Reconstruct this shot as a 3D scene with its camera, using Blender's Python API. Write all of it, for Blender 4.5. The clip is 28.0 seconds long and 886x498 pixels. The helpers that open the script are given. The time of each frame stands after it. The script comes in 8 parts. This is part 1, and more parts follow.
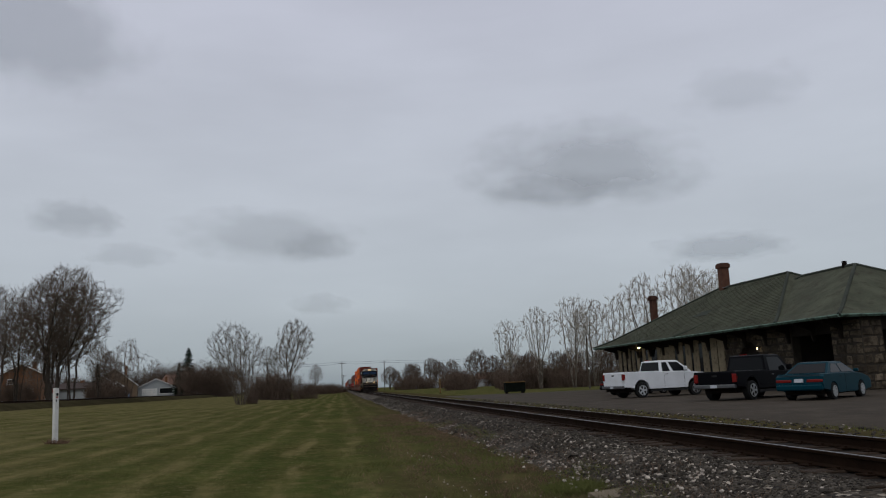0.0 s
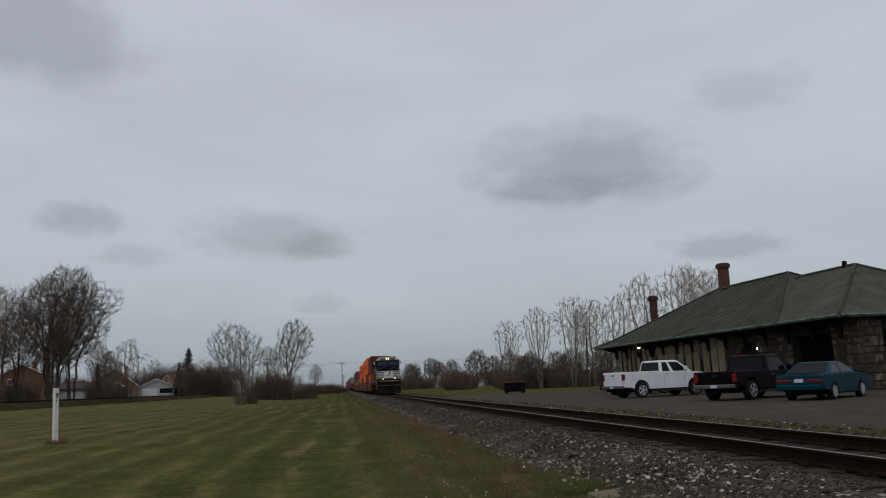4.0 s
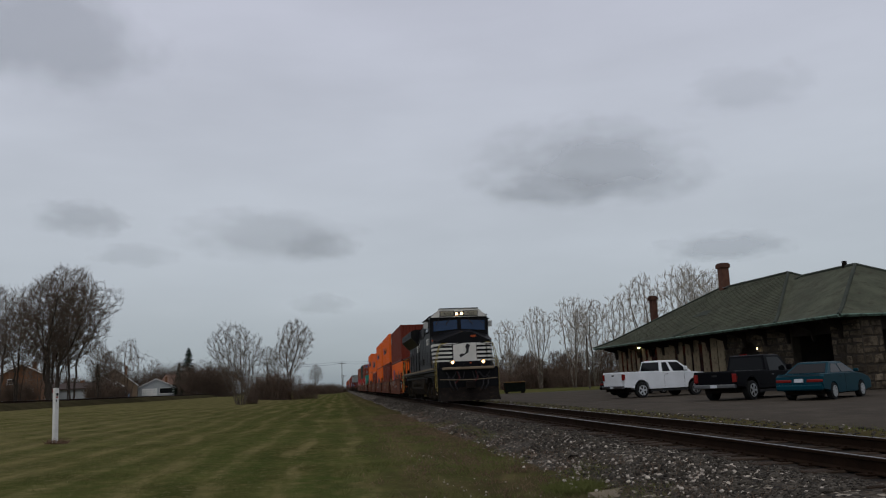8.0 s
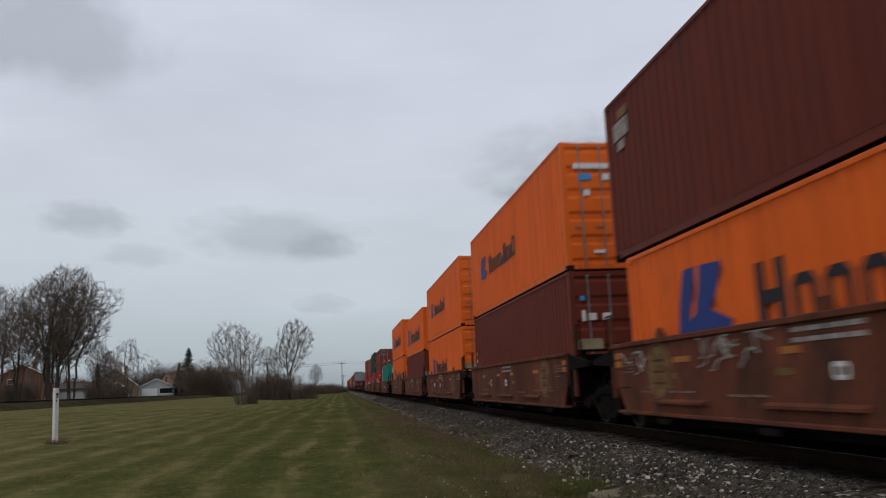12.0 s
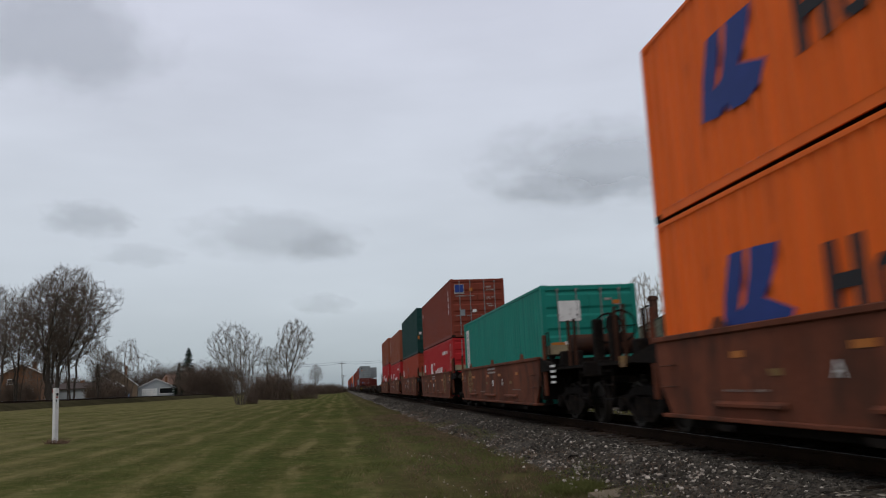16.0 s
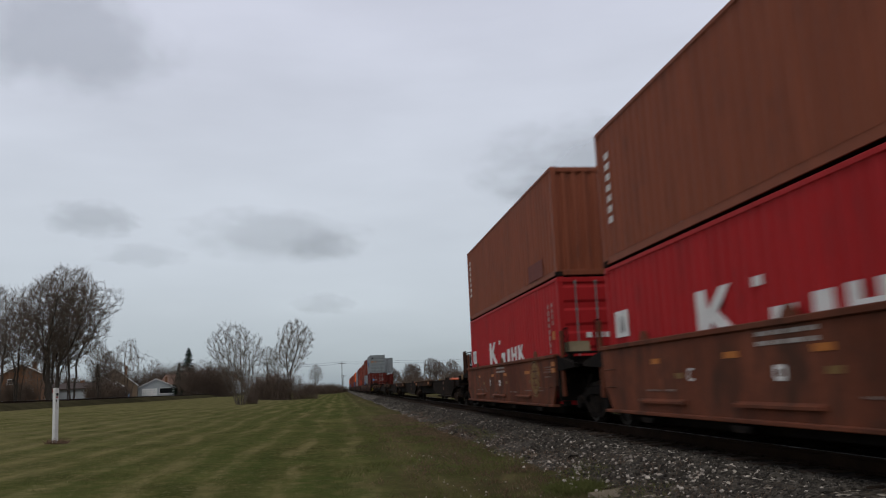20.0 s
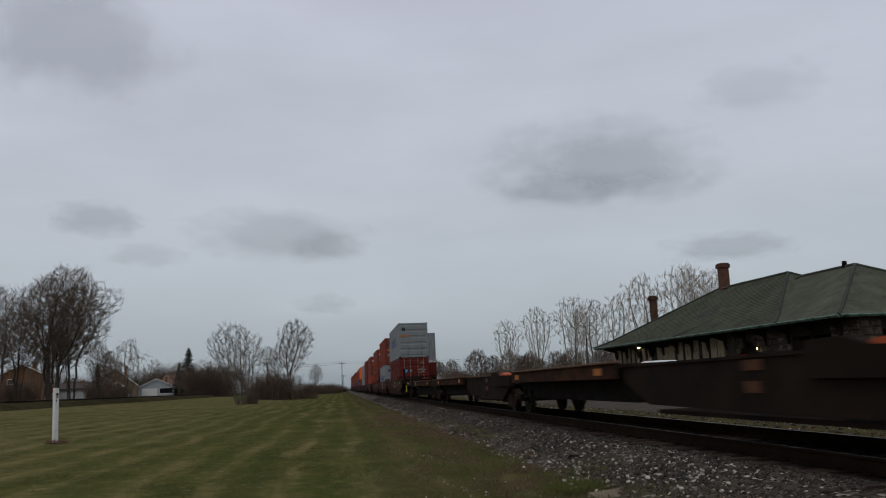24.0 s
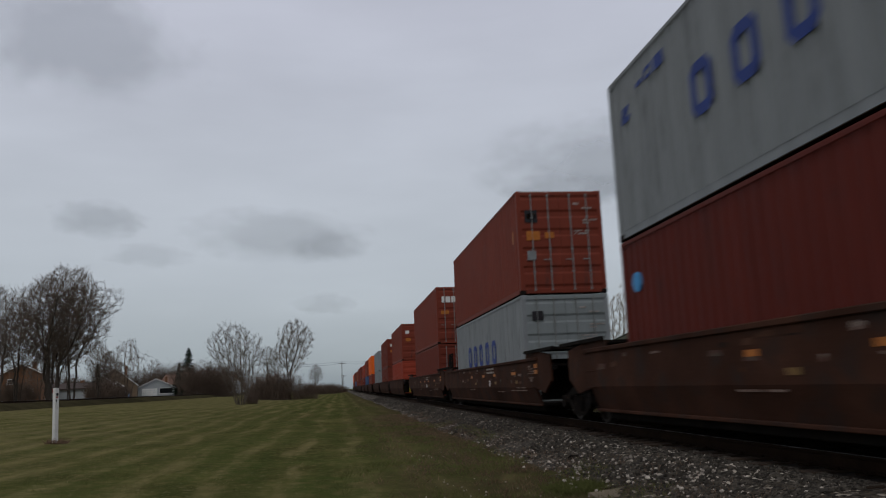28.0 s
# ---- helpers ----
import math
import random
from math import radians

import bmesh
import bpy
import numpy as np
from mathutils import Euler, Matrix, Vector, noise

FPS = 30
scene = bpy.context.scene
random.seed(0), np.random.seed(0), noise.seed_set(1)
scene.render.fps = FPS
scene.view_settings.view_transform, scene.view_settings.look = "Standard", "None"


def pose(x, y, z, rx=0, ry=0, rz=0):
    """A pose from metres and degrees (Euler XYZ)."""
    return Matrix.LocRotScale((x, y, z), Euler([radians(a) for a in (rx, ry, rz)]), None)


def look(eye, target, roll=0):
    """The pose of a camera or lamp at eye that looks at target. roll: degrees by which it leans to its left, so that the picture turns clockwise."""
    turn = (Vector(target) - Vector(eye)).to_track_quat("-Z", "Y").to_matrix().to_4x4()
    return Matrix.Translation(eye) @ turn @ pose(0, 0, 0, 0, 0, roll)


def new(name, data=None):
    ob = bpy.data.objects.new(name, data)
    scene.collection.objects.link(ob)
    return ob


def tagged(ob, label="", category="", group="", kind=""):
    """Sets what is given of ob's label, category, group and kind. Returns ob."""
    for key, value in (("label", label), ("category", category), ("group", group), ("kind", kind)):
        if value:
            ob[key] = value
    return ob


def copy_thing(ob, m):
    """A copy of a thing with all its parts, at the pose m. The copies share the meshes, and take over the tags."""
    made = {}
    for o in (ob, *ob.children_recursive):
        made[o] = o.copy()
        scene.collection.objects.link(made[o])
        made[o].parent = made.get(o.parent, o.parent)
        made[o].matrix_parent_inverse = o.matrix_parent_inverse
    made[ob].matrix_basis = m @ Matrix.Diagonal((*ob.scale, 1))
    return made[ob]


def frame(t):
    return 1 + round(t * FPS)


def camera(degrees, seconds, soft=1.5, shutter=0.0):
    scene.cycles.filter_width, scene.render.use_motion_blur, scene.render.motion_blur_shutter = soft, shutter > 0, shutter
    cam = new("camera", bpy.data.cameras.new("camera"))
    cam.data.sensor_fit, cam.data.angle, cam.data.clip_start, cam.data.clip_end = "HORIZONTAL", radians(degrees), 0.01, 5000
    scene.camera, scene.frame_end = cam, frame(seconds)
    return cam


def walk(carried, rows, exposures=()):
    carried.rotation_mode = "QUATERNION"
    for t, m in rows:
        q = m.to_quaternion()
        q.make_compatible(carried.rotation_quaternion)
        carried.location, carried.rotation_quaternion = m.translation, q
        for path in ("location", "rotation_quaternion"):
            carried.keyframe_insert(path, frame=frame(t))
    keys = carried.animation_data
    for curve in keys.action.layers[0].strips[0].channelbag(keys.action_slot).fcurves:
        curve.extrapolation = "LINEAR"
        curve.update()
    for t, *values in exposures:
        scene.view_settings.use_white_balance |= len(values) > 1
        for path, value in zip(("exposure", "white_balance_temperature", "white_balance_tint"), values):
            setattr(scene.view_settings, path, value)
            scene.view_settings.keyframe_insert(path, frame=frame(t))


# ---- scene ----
# Units are metres; the rail heads lie at z = 0, the main track runs along +Y.
EYE = (0.0, 0.0, 0.916)
YAW, TILT, ROLL = 7.81, 9.82, -2.43
cam = camera(59.03, 28.0, soft=1.15, shutter=0.42)
aim = (math.sin(radians(YAW)) * math.cos(radians(TILT)), math.cos(radians(YAW)) * math.cos(radians(TILT)),
       EYE[2] + math.sin(radians(TILT)))
STAND = look(EYE, aim, ROLL)
walk(cam, [(0.0, STAND), (28.0, STAND)], [(0, -0.10), (9.0, -0.11), (10.0, -0.11), (11.0, 0.0), (12.0, 0.17), (15.0, 0.18), (20.5, 0.16), (22.5, -0.02), (25.0, -0.09), (28.0, -0.12)])

# ---- world and light: a grey, fully overcast spring day ----
SUN_ELEVATION, SUN_ROTATION = radians(48), radians(215)
world = bpy.data.worlds.new("overcast_sky")
scene.world = world
world.use_nodes = True
wn, wl = world.node_tree.nodes, world.node_tree.links
wn.clear()
w_out, w_bg = wn.new("ShaderNodeOutputWorld"), wn.new("ShaderNodeBackground")
w_sky = wn.new("ShaderNodeTexSky")
w_sky.sky_type, w_sky.sun_disc = "NISHITA", False
w_sky.sun_elevation, w_sky.sun_rotation = SUN_ELEVATION, SUN_ROTATION
w_co, w_sep = wn.new("ShaderNodeTexCoord"), wn.new("ShaderNodeSeparateXYZ")
w_ramp = wn.new("ShaderNodeValToRGB")
for at, colour in ((0.0, (0.250, 0.296, 0.332)), (0.035, (0.338, 0.386, 0.424)), (0.10, (0.442, 0.486, 0.530)),
                   (0.22, (0.500, 0.538, 0.596)), (0.45, (0.528, 0.550, 0.638)), (0.75, (0.30, 0.315, 0.365)), (1.0, (0.21, 0.225, 0.26))):
    stop = w_ramp.color_ramp.elements.new(at)
    stop.color = (*colour, 1)
w_ramp.color_ramp.elements.remove(w_ramp.color_ramp.elements[0])
w_ramp.color_ramp.elements.remove(w_ramp.color_ramp.elements[-1])
w_map, w_noise = wn.new("ShaderNodeMapping"), wn.new("ShaderNodeTexNoise")
w_map.inputs["Scale"].default_value = (1.3, 1.3, 5.0)
w_noise.inputs["Scale"].default_value, w_noise.inputs["Detail"].default_value = 2.6, 6
w_grey = wn.new("ShaderNodeMapRange")
for key, value in (("From Min", 0.25), ("From Max", 0.75), ("To Min", 0.93), ("To Max", 1.07)):
    w_grey.inputs[key].default_value = value
w_mul, w_dim, w_mix = (wn.new("ShaderNodeVectorMath") for _ in range(3))
w_mul.operation, w_dim.operation, w_mix.operation = "SCALE", "SCALE", "ADD"
w_dim.inputs["Scale"].default_value = 0.006
wl.new(w_co.outputs["Generated"], w_sep.inputs[0])
wl.new(w_sep.outputs["Z"], w_ramp.inputs[0])
wl.new(w_co.outputs["Generated"], w_map.inputs[0])
wl.new(w_map.outputs[0], w_noise.inputs[0])
wl.new(w_noise.outputs["Fac"], w_grey.inputs[0])
wl.new(w_ramp.outputs[0], w_mul.inputs[0])
wl.new(w_grey.outputs[0], w_mul.inputs["Scale"])
wl.new(w_sky.outputs[0], w_dim.inputs[0])
wl.new(w_mul.outputs[0], w_mix.inputs[0])
wl.new(w_dim.outputs[0], w_mix.inputs[1])
wl.new(w_mix.outputs[0], w_bg.inputs[0])
w_bg.inputs["Strength"].default_value = 1.0
wl.new(w_bg.outputs[0], w_out.inputs[0])

sun = new("sun", bpy.data.lights.new("sun", "SUN"))
sun.data.energy, sun.data.angle, sun.data.color = 0.5, radians(14), (1.0, 0.97, 0.93)
sun.matrix_world = look((0, 0, 60), (60 * math.cos(SUN_ELEVATION) * 0.5, 60 * math.cos(SUN_ELEVATION) * 0.85, 60 - 60 * math.sin(SUN_ELEVATION)))


# ---- materials ----
def mat(name, colour, rough=0.6, metal=0.0, vary=0.25, scale=3.0, fine=40.0, bump=0.15, stain=None, stain_at=0.62,
        spread=0.0, spec=0.18, stretch=(1, 1, 1)):
    """A surface with broad mottling, fine grain, relief, and stains of another colour."""
    m = bpy.data.materials.new(name)
    m.use_nodes = True
    n, l = m.node_tree.nodes, m.node_tree.links
    b = n["Principled BSDF"]
    b.inputs["Roughness"].default_value, b.inputs["Metallic"].default_value = rough, metal
    b.inputs["Specular IOR Level"].default_value = spec
    co, mp = n.new("ShaderNodeTexCoord"), n.new("ShaderNodeMapping")
    mp.inputs["Scale"].default_value = stretch
    l.new(co.outputs["Object"], mp.inputs[0])
    big, small = n.new("ShaderNodeTexNoise"), n.new("ShaderNodeTexNoise")
    for node, sc, det in ((big, scale, 5), (small, fine, 3)):
        node.inputs["Scale"].default_value, node.inputs["Detail"].default_value = sc, det
        l.new(mp.outputs[0], node.inputs[0])
    add = n.new("ShaderNodeMath")
    add.operation = "MULTIPLY_ADD"
    l.new(small.outputs["Fac"], add.inputs[0])
    add.inputs[1].default_value = 0.4
    l.new(big.outputs["Fac"], add.inputs[2])
    tone = n.new("ShaderNodeMapRange")
    for key, value in (("From Min", 0.45), ("From Max", 0.95), ("To Min", 1 - vary), ("To Max", 1 + vary)):
        tone.inputs[key].default_value = value
    l.new(add.outputs[0], tone.inputs[0])
    last = tone.outputs[0]
    if spread:
        info, rng, mul = n.new("ShaderNodeObjectInfo"), n.new("ShaderNodeMapRange"), n.new("ShaderNodeMath")
        rng.inputs["To Min"].default_value, rng.inputs["To Max"].default_value = 1 - spread, 1 + spread
        mul.operation = "MULTIPLY"
        l.new(info.outputs["Random"], rng.inputs[0])
        l.new(rng.outputs[0], mul.inputs[0])
        l.new(last, mul.inputs[1])
        last = mul.outputs[0]
    sc = n.new("ShaderNodeVectorMath")
    sc.operation = "SCALE"
    sc.inputs[0].default_value = colour
    l.new(last, sc.inputs["Scale"])
    shade = sc.outputs[0]
    if stain:
        st, rp, mx = n.new("ShaderNodeTexNoise"), n.new("ShaderNodeMapRange"), n.new("ShaderNodeMix")
        st.inputs["Scale"].default_value, st.inputs["Detail"].default_value = scale * 2.3, 8
        st.inputs["Roughness"].default_value = 0.65
        l.new(mp.outputs[0], st.inputs[0])
        rp.inputs["From Min"].default_value, rp.inputs["From Max"].default_value = stain_at - 0.08, stain_at + 0.08
        l.new(st.outputs["Fac"], rp.inputs[0])
        mx.data_type = "RGBA"
        l.new(rp.outputs[0], mx.inputs["Factor"])
        l.new(shade, mx.inputs[6])
        mx.inputs[7].default_value = (*stain, 1)
        shade = mx.outputs[2]
    l.new(shade, b.inputs["Base Color"])
    if bump:
        bp = n.new("ShaderNodeBump")
        bp.inputs["Strength"].default_value, bp.inputs["Distance"].default_value = bump, 0.02
        l.new(small.outputs["Fac"], bp.inputs["Height"])
        l.new(bp.outputs[0], b.inputs["Normal"])
    return m


def glow(name, colour, strength):
    m = bpy.data.materials.new(name)
    m.use_nodes = True
    b = m.node_tree.nodes["Principled BSDF"]
    b.inputs["Base Color"].default_value = (*colour, 1)
    b.inputs["Emission Color"].default_value = (*colour, 1)
    b.inputs["Emission Strength"].default_value = strength
    return m


def island(m, low, high):
    """Vary a joined material piece by piece."""
    n, l = m.node_tree.nodes, m.node_tree.links
    b = n["Principled BSDF"]
    source = b.inputs["Base Color"].links[0].from_socket
    geo, rng, sc = n.new("ShaderNodeNewGeometry"), n.new("ShaderNodeMapRange"), n.new("ShaderNodeVectorMath")
    sc.operation = "SCALE"
    rng.inputs["To Min"].default_value, rng.inputs["To Max"].default_value = low, high
    l.new(geo.outputs["Random Per Island"], rng.inputs[0])
    l.new(source, sc.inputs[0])
    l.new(rng.outputs[0], sc.inputs["Scale"])
    l.new(sc.outputs[0], b.inputs["Base Color"])
    return m


# ---- mesh helpers ----
class G:
    """Collects faces for one mesh."""

    def __init__(self):
        self.v, self.f = [], []

    def add(self, verts, faces):
        k = len(self.v)
        self.v.extend(tuple(p) for p in verts)
        self.f.extend(tuple(i + k for i in q) for q in faces)
        return self

    def box(self, x0, x1, y0, y1, z0, z1, b=0.0):
        if b <= 0:
            return self.add([(x, y, z) for z in (z0, z1) for y in (y0, y1) for x in (x0, x1)],
                            [(0, 2, 3, 1), (4, 5, 7, 6), (0, 1, 5, 4), (2, 6, 7, 3), (0, 4, 6, 2), (1, 3, 7, 5)])
        b = min(b, (x1 - x0) * 0.45, (y1 - y0) * 0.45, (z1 - z0) * 0.45)
        verts, idx = [], {}
        for sx in (0, 1):
            for sy in (0, 1):
                for sz in (0, 1):
                    for ax in range(3):
                        p = [(x0, x1)[sx], (y0, y1)[sy], (z0, z1)[sz]]
                        for o, s in ((0, sx), (1, sy), (2, sz)):
                            if o != ax:
                                p[o] += b if s == 0 else -b
                        idx[sx, sy, sz, ax] = len(verts)
                        verts.append(p)
        faces = []
        for ax in range(3):
            o1, o2 = [o for o in range(3) if o != ax]
            for s in (0, 1):
                ring = []
                for c1, c2 in ((0, 0), (1, 0), (1, 1), (0, 1)):
                    key = [0, 0, 0]
                    key[ax], key[o1], key[o2] = s, c1, c2
                    ring.append(idx[(*key, ax)])
                faces.append(ring if (s == 1) == (ax != 1) else ring[::-1])
            for c1 in (0, 1):
                for c2 in (0, 1):
                    a0, a1 = [0, 0, 0], [0, 0, 0]
                    a0[ax], a0[o1], a0[o2] = 0, c1, c2
                    a1[ax], a1[o1], a1[o2] = 1, c1, c2
                    faces.append([idx[(*a0, o1)], idx[(*a1, o1)], idx[(*a1, o2)], idx[(*a0, o2)]])
        for sx in (0, 1):
            for sy in (0, 1):
                for sz in (0, 1):
                    faces.append([idx[sx, sy, sz, ax] for ax in range(3)])
        return self.add(verts, faces)

    def prism(self, poly, axis, t0, t1):
        n = len(poly)
        put = {"x": lambda t, p: (t, p[0], p[1]), "y": lambda t, p: (p[0], t, p[1]), "z": lambda t, p: (p[0], p[1], t)}[axis]
        verts = [put(t0, p) for p in poly] + [put(t1, p) for p in poly]
        faces = [tuple(range(n)), tuple(range(2 * n - 1, n - 1, -1))]
        faces += [(i, (i + 1) % n, n + (i + 1) % n, n + i) for i in range(n)]
        return self.add(verts, faces)

    def cyl(self, p0, p1, r0, r1=None, n=12, caps=True):
        r1 = r0 if r1 is None else r1
        p0, p1 = Vector(p0), Vector(p1)
        d = (p1 - p0).normalized()
        u = d.orthogonal().normalized()
        w = d.cross(u)
        ring = [u * math.cos(2 * math.pi * i / n) + w * math.sin(2 * math.pi * i / n) for i in range(n)]
        verts = [p0 + q * r0 for q in ring] + [p1 + q * r1 for q in ring]
        faces = [(i, (i + 1) % n, n + (i + 1) % n, n + i) for i in range(n)]
        if caps:
            faces += [tuple(range(n - 1, -1, -1)), tuple(range(n, 2 * n))]
        return self.add(verts, faces)

    def tube(self, points, r, n=6):
        for p, q in zip(points, points[1:]):
            self.cyl(p, q, r, n=n)
        return self

    def grid(self, rows):
        w = len(rows[0])
        return self.add([p for row in rows for p in row],
                        [(i * w + j, i * w + j + 1, (i + 1) * w + j + 1, (i + 1) * w + j) for i in range(len(rows) - 1) for j in range(w - 1)])

    def mesh(self, name, smooth=False):
        me = bpy.data.meshes.new(name)
        me.from_pydata(self.v, [], self.f)
        bm = bmesh.new()
        bm.from_mesh(me)
        bmesh.ops.recalc_face_normals(bm, faces=bm.faces)
        bm.to_mesh(me)
        bm.free()
        if smooth:
            me.shade_smooth()
            me.set_sharp_from_angle(angle=radians(40))
        return me


def thing(name, label, category, m=None, group="", kind=""):
    ob = new(name)
    ob.empty_display_size = 0.2
    if m is not None:
        ob.matrix_basis = m
    return tagged(ob, label, category, group, kind)


def part(name, g, material, parent, label="", smooth=False, m=None):
    """Links a collected mesh (or a ready one) as one mesh object under a thing or a part."""
    me = g.mesh(name, smooth) if isinstance(g, G) else g
    ob = new(name, me)
    if not me.materials:
        me.materials.append(material)
    if me.materials[0] is not material:
        ob.material_slots[0].link = "OBJECT"
        ob.material_slots[0].material = material
    ob.parent = parent
    if m is not None:
        ob.matrix_basis = m
    return tagged(ob, label) if label else ob


def solid(name, g, material, label, category, group="", kind="", smooth=False, m=None):
    """A thing that is one mesh."""
    return tagged(part(name, g, material, None, "", smooth, m), label, category, group, kind)


RAIL_X = 6.177          # the main track's centre line
LOT_Z = -0.22


def smoothstep(a, b, x):
    t = min(1.0, max(0.0, (x - a) / (b - a)))
    return t * t * (3 - 2 * t)


def ground_z(x, y):
    """The lie of the land: a lawn that falls from an old siding to the main track, and the station's flat yard."""
    knots = ((-400, 3.5), (-200, 2.2), (-60, 1.0), (-33, 0.78), (-30, 0.72), (-25, 0.34), (-12, 0.02), (-5, -0.28), (-0.5, -0.45), (3.2, -0.47),
             (4.6, -0.45), (8.4, -0.42), (9.4, -0.26), (40, -0.26), (400, 0.0))
    for (x0, z0), (x1, z1) in zip(knots, knots[1:]):
        if x <= x1:
            return z0 + (z1 - z0) * (x - x0) / (x1 - x0) if x > x0 else z0
    return 0.0
# ---- drifting grey clouds under the overcast ----
def cloud_material(seed, density):
    m = bpy.data.materials.new("grey_cloud")
    m.use_nodes = True
    n, l = m.node_tree.nodes, m.node_tree.links
    n.clear()
    out, mix, clear, grey = n.new("ShaderNodeOutputMaterial"), n.new("ShaderNodeMixShader"), n.new("ShaderNodeBsdfTransparent"), n.new("ShaderNodeBsdfDiffuse")
    grey.inputs[0].default_value = (0.56, 0.58, 0.62, 1)
    co, dist, fall = n.new("ShaderNodeTexCoord"), n.new("ShaderNodeVectorMath"), n.new("ShaderNodeMapRange")
    dist.operation = "LENGTH"
    l.new(co.outputs["Object"], dist.inputs[0])
    for key, value in (("From Min", 1.0), ("From Max", 0.15), ("To Min", 0.0), ("To Max", 1.0)):
        fall.inputs[key].default_value = value
    l.new(dist.outputs["Value"], fall.inputs[0])
    mp, nz = n.new("ShaderNodeMapping"), n.new("ShaderNodeTexNoise")
    mp.inputs["Location"].default_value = (seed * 3.1, seed * 1.7, 0)
    mp.inputs["Scale"].default_value = (1.0, 0.7, 1.0)
    nz.inputs["Scale"].default_value, nz.inputs["Detail"].default_value, nz.inputs["Roughness"].default_value = 1.9, 7, 0.55
    l.new(co.outputs["Object"], mp.inputs[0])
    l.new(mp.outputs[0], nz.inputs[0])
    shape, rng = n.new("ShaderNodeMath"), n.new("ShaderNodeMapRange")
    shape.operation = "MULTIPLY_ADD"
    shape.inputs[1].default_value = 1.25
    l.new(nz.outputs["Fac"], shape.inputs[0])
    l.new(fall.outputs[0], shape.inputs[2])
    for key, value in (("From Min", 0.78), ("From Max", 1.55), ("To Min", 0.0), ("To Max", density)):
        rng.inputs[key].default_value = value
    rng.interpolation_type = "SMOOTHSTEP"
    l.new(shape.outputs[0], rng.inputs[0])
    gate, edge = n.new("ShaderNodeMath"), n.new("ShaderNodeMapRange")
    edge.inputs["From Min"].default_value, edge.inputs["From Max"].default_value = 0.0, 0.25
    l.new(fall.outputs[0], edge.inputs[0])
    gate.operation = "MULTIPLY"
    l.new(rng.outputs[0], gate.inputs[0])
    l.new(edge.outputs[0], gate.inputs[1])
    l.new(gate.outputs[0], mix.inputs[0])
    l.new(clear.outputs[0], mix.inputs[1])
    l.new(grey.outputs[0], mix.inputs[2])
    l.new(mix.outputs[0], out.inputs[0])
    return m


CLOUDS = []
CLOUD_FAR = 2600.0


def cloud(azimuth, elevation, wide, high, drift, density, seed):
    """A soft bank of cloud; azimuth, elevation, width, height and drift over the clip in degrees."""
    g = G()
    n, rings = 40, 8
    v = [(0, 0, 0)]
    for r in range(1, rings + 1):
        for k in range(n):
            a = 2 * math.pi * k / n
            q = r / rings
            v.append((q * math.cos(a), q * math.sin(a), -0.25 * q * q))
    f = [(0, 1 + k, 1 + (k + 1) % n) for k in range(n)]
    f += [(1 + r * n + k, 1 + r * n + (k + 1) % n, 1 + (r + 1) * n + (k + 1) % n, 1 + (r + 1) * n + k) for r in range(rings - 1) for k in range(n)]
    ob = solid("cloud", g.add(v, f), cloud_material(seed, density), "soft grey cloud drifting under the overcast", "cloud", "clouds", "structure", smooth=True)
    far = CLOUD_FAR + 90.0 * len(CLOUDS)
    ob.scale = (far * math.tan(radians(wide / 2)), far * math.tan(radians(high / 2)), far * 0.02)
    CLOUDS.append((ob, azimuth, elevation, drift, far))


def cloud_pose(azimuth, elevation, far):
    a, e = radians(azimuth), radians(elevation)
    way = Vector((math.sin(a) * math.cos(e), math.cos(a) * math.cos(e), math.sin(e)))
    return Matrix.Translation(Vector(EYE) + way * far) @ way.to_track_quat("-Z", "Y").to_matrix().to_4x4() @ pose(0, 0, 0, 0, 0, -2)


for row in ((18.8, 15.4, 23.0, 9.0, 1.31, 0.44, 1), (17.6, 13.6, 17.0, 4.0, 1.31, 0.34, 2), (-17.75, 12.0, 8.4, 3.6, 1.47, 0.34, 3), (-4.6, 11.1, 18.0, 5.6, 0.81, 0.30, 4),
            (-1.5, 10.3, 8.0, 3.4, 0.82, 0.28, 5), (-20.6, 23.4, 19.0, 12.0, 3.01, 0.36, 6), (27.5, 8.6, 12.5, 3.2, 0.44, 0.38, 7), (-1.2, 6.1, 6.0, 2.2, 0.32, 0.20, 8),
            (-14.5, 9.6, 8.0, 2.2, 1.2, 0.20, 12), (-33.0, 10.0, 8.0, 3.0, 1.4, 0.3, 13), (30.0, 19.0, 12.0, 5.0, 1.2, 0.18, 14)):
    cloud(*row)
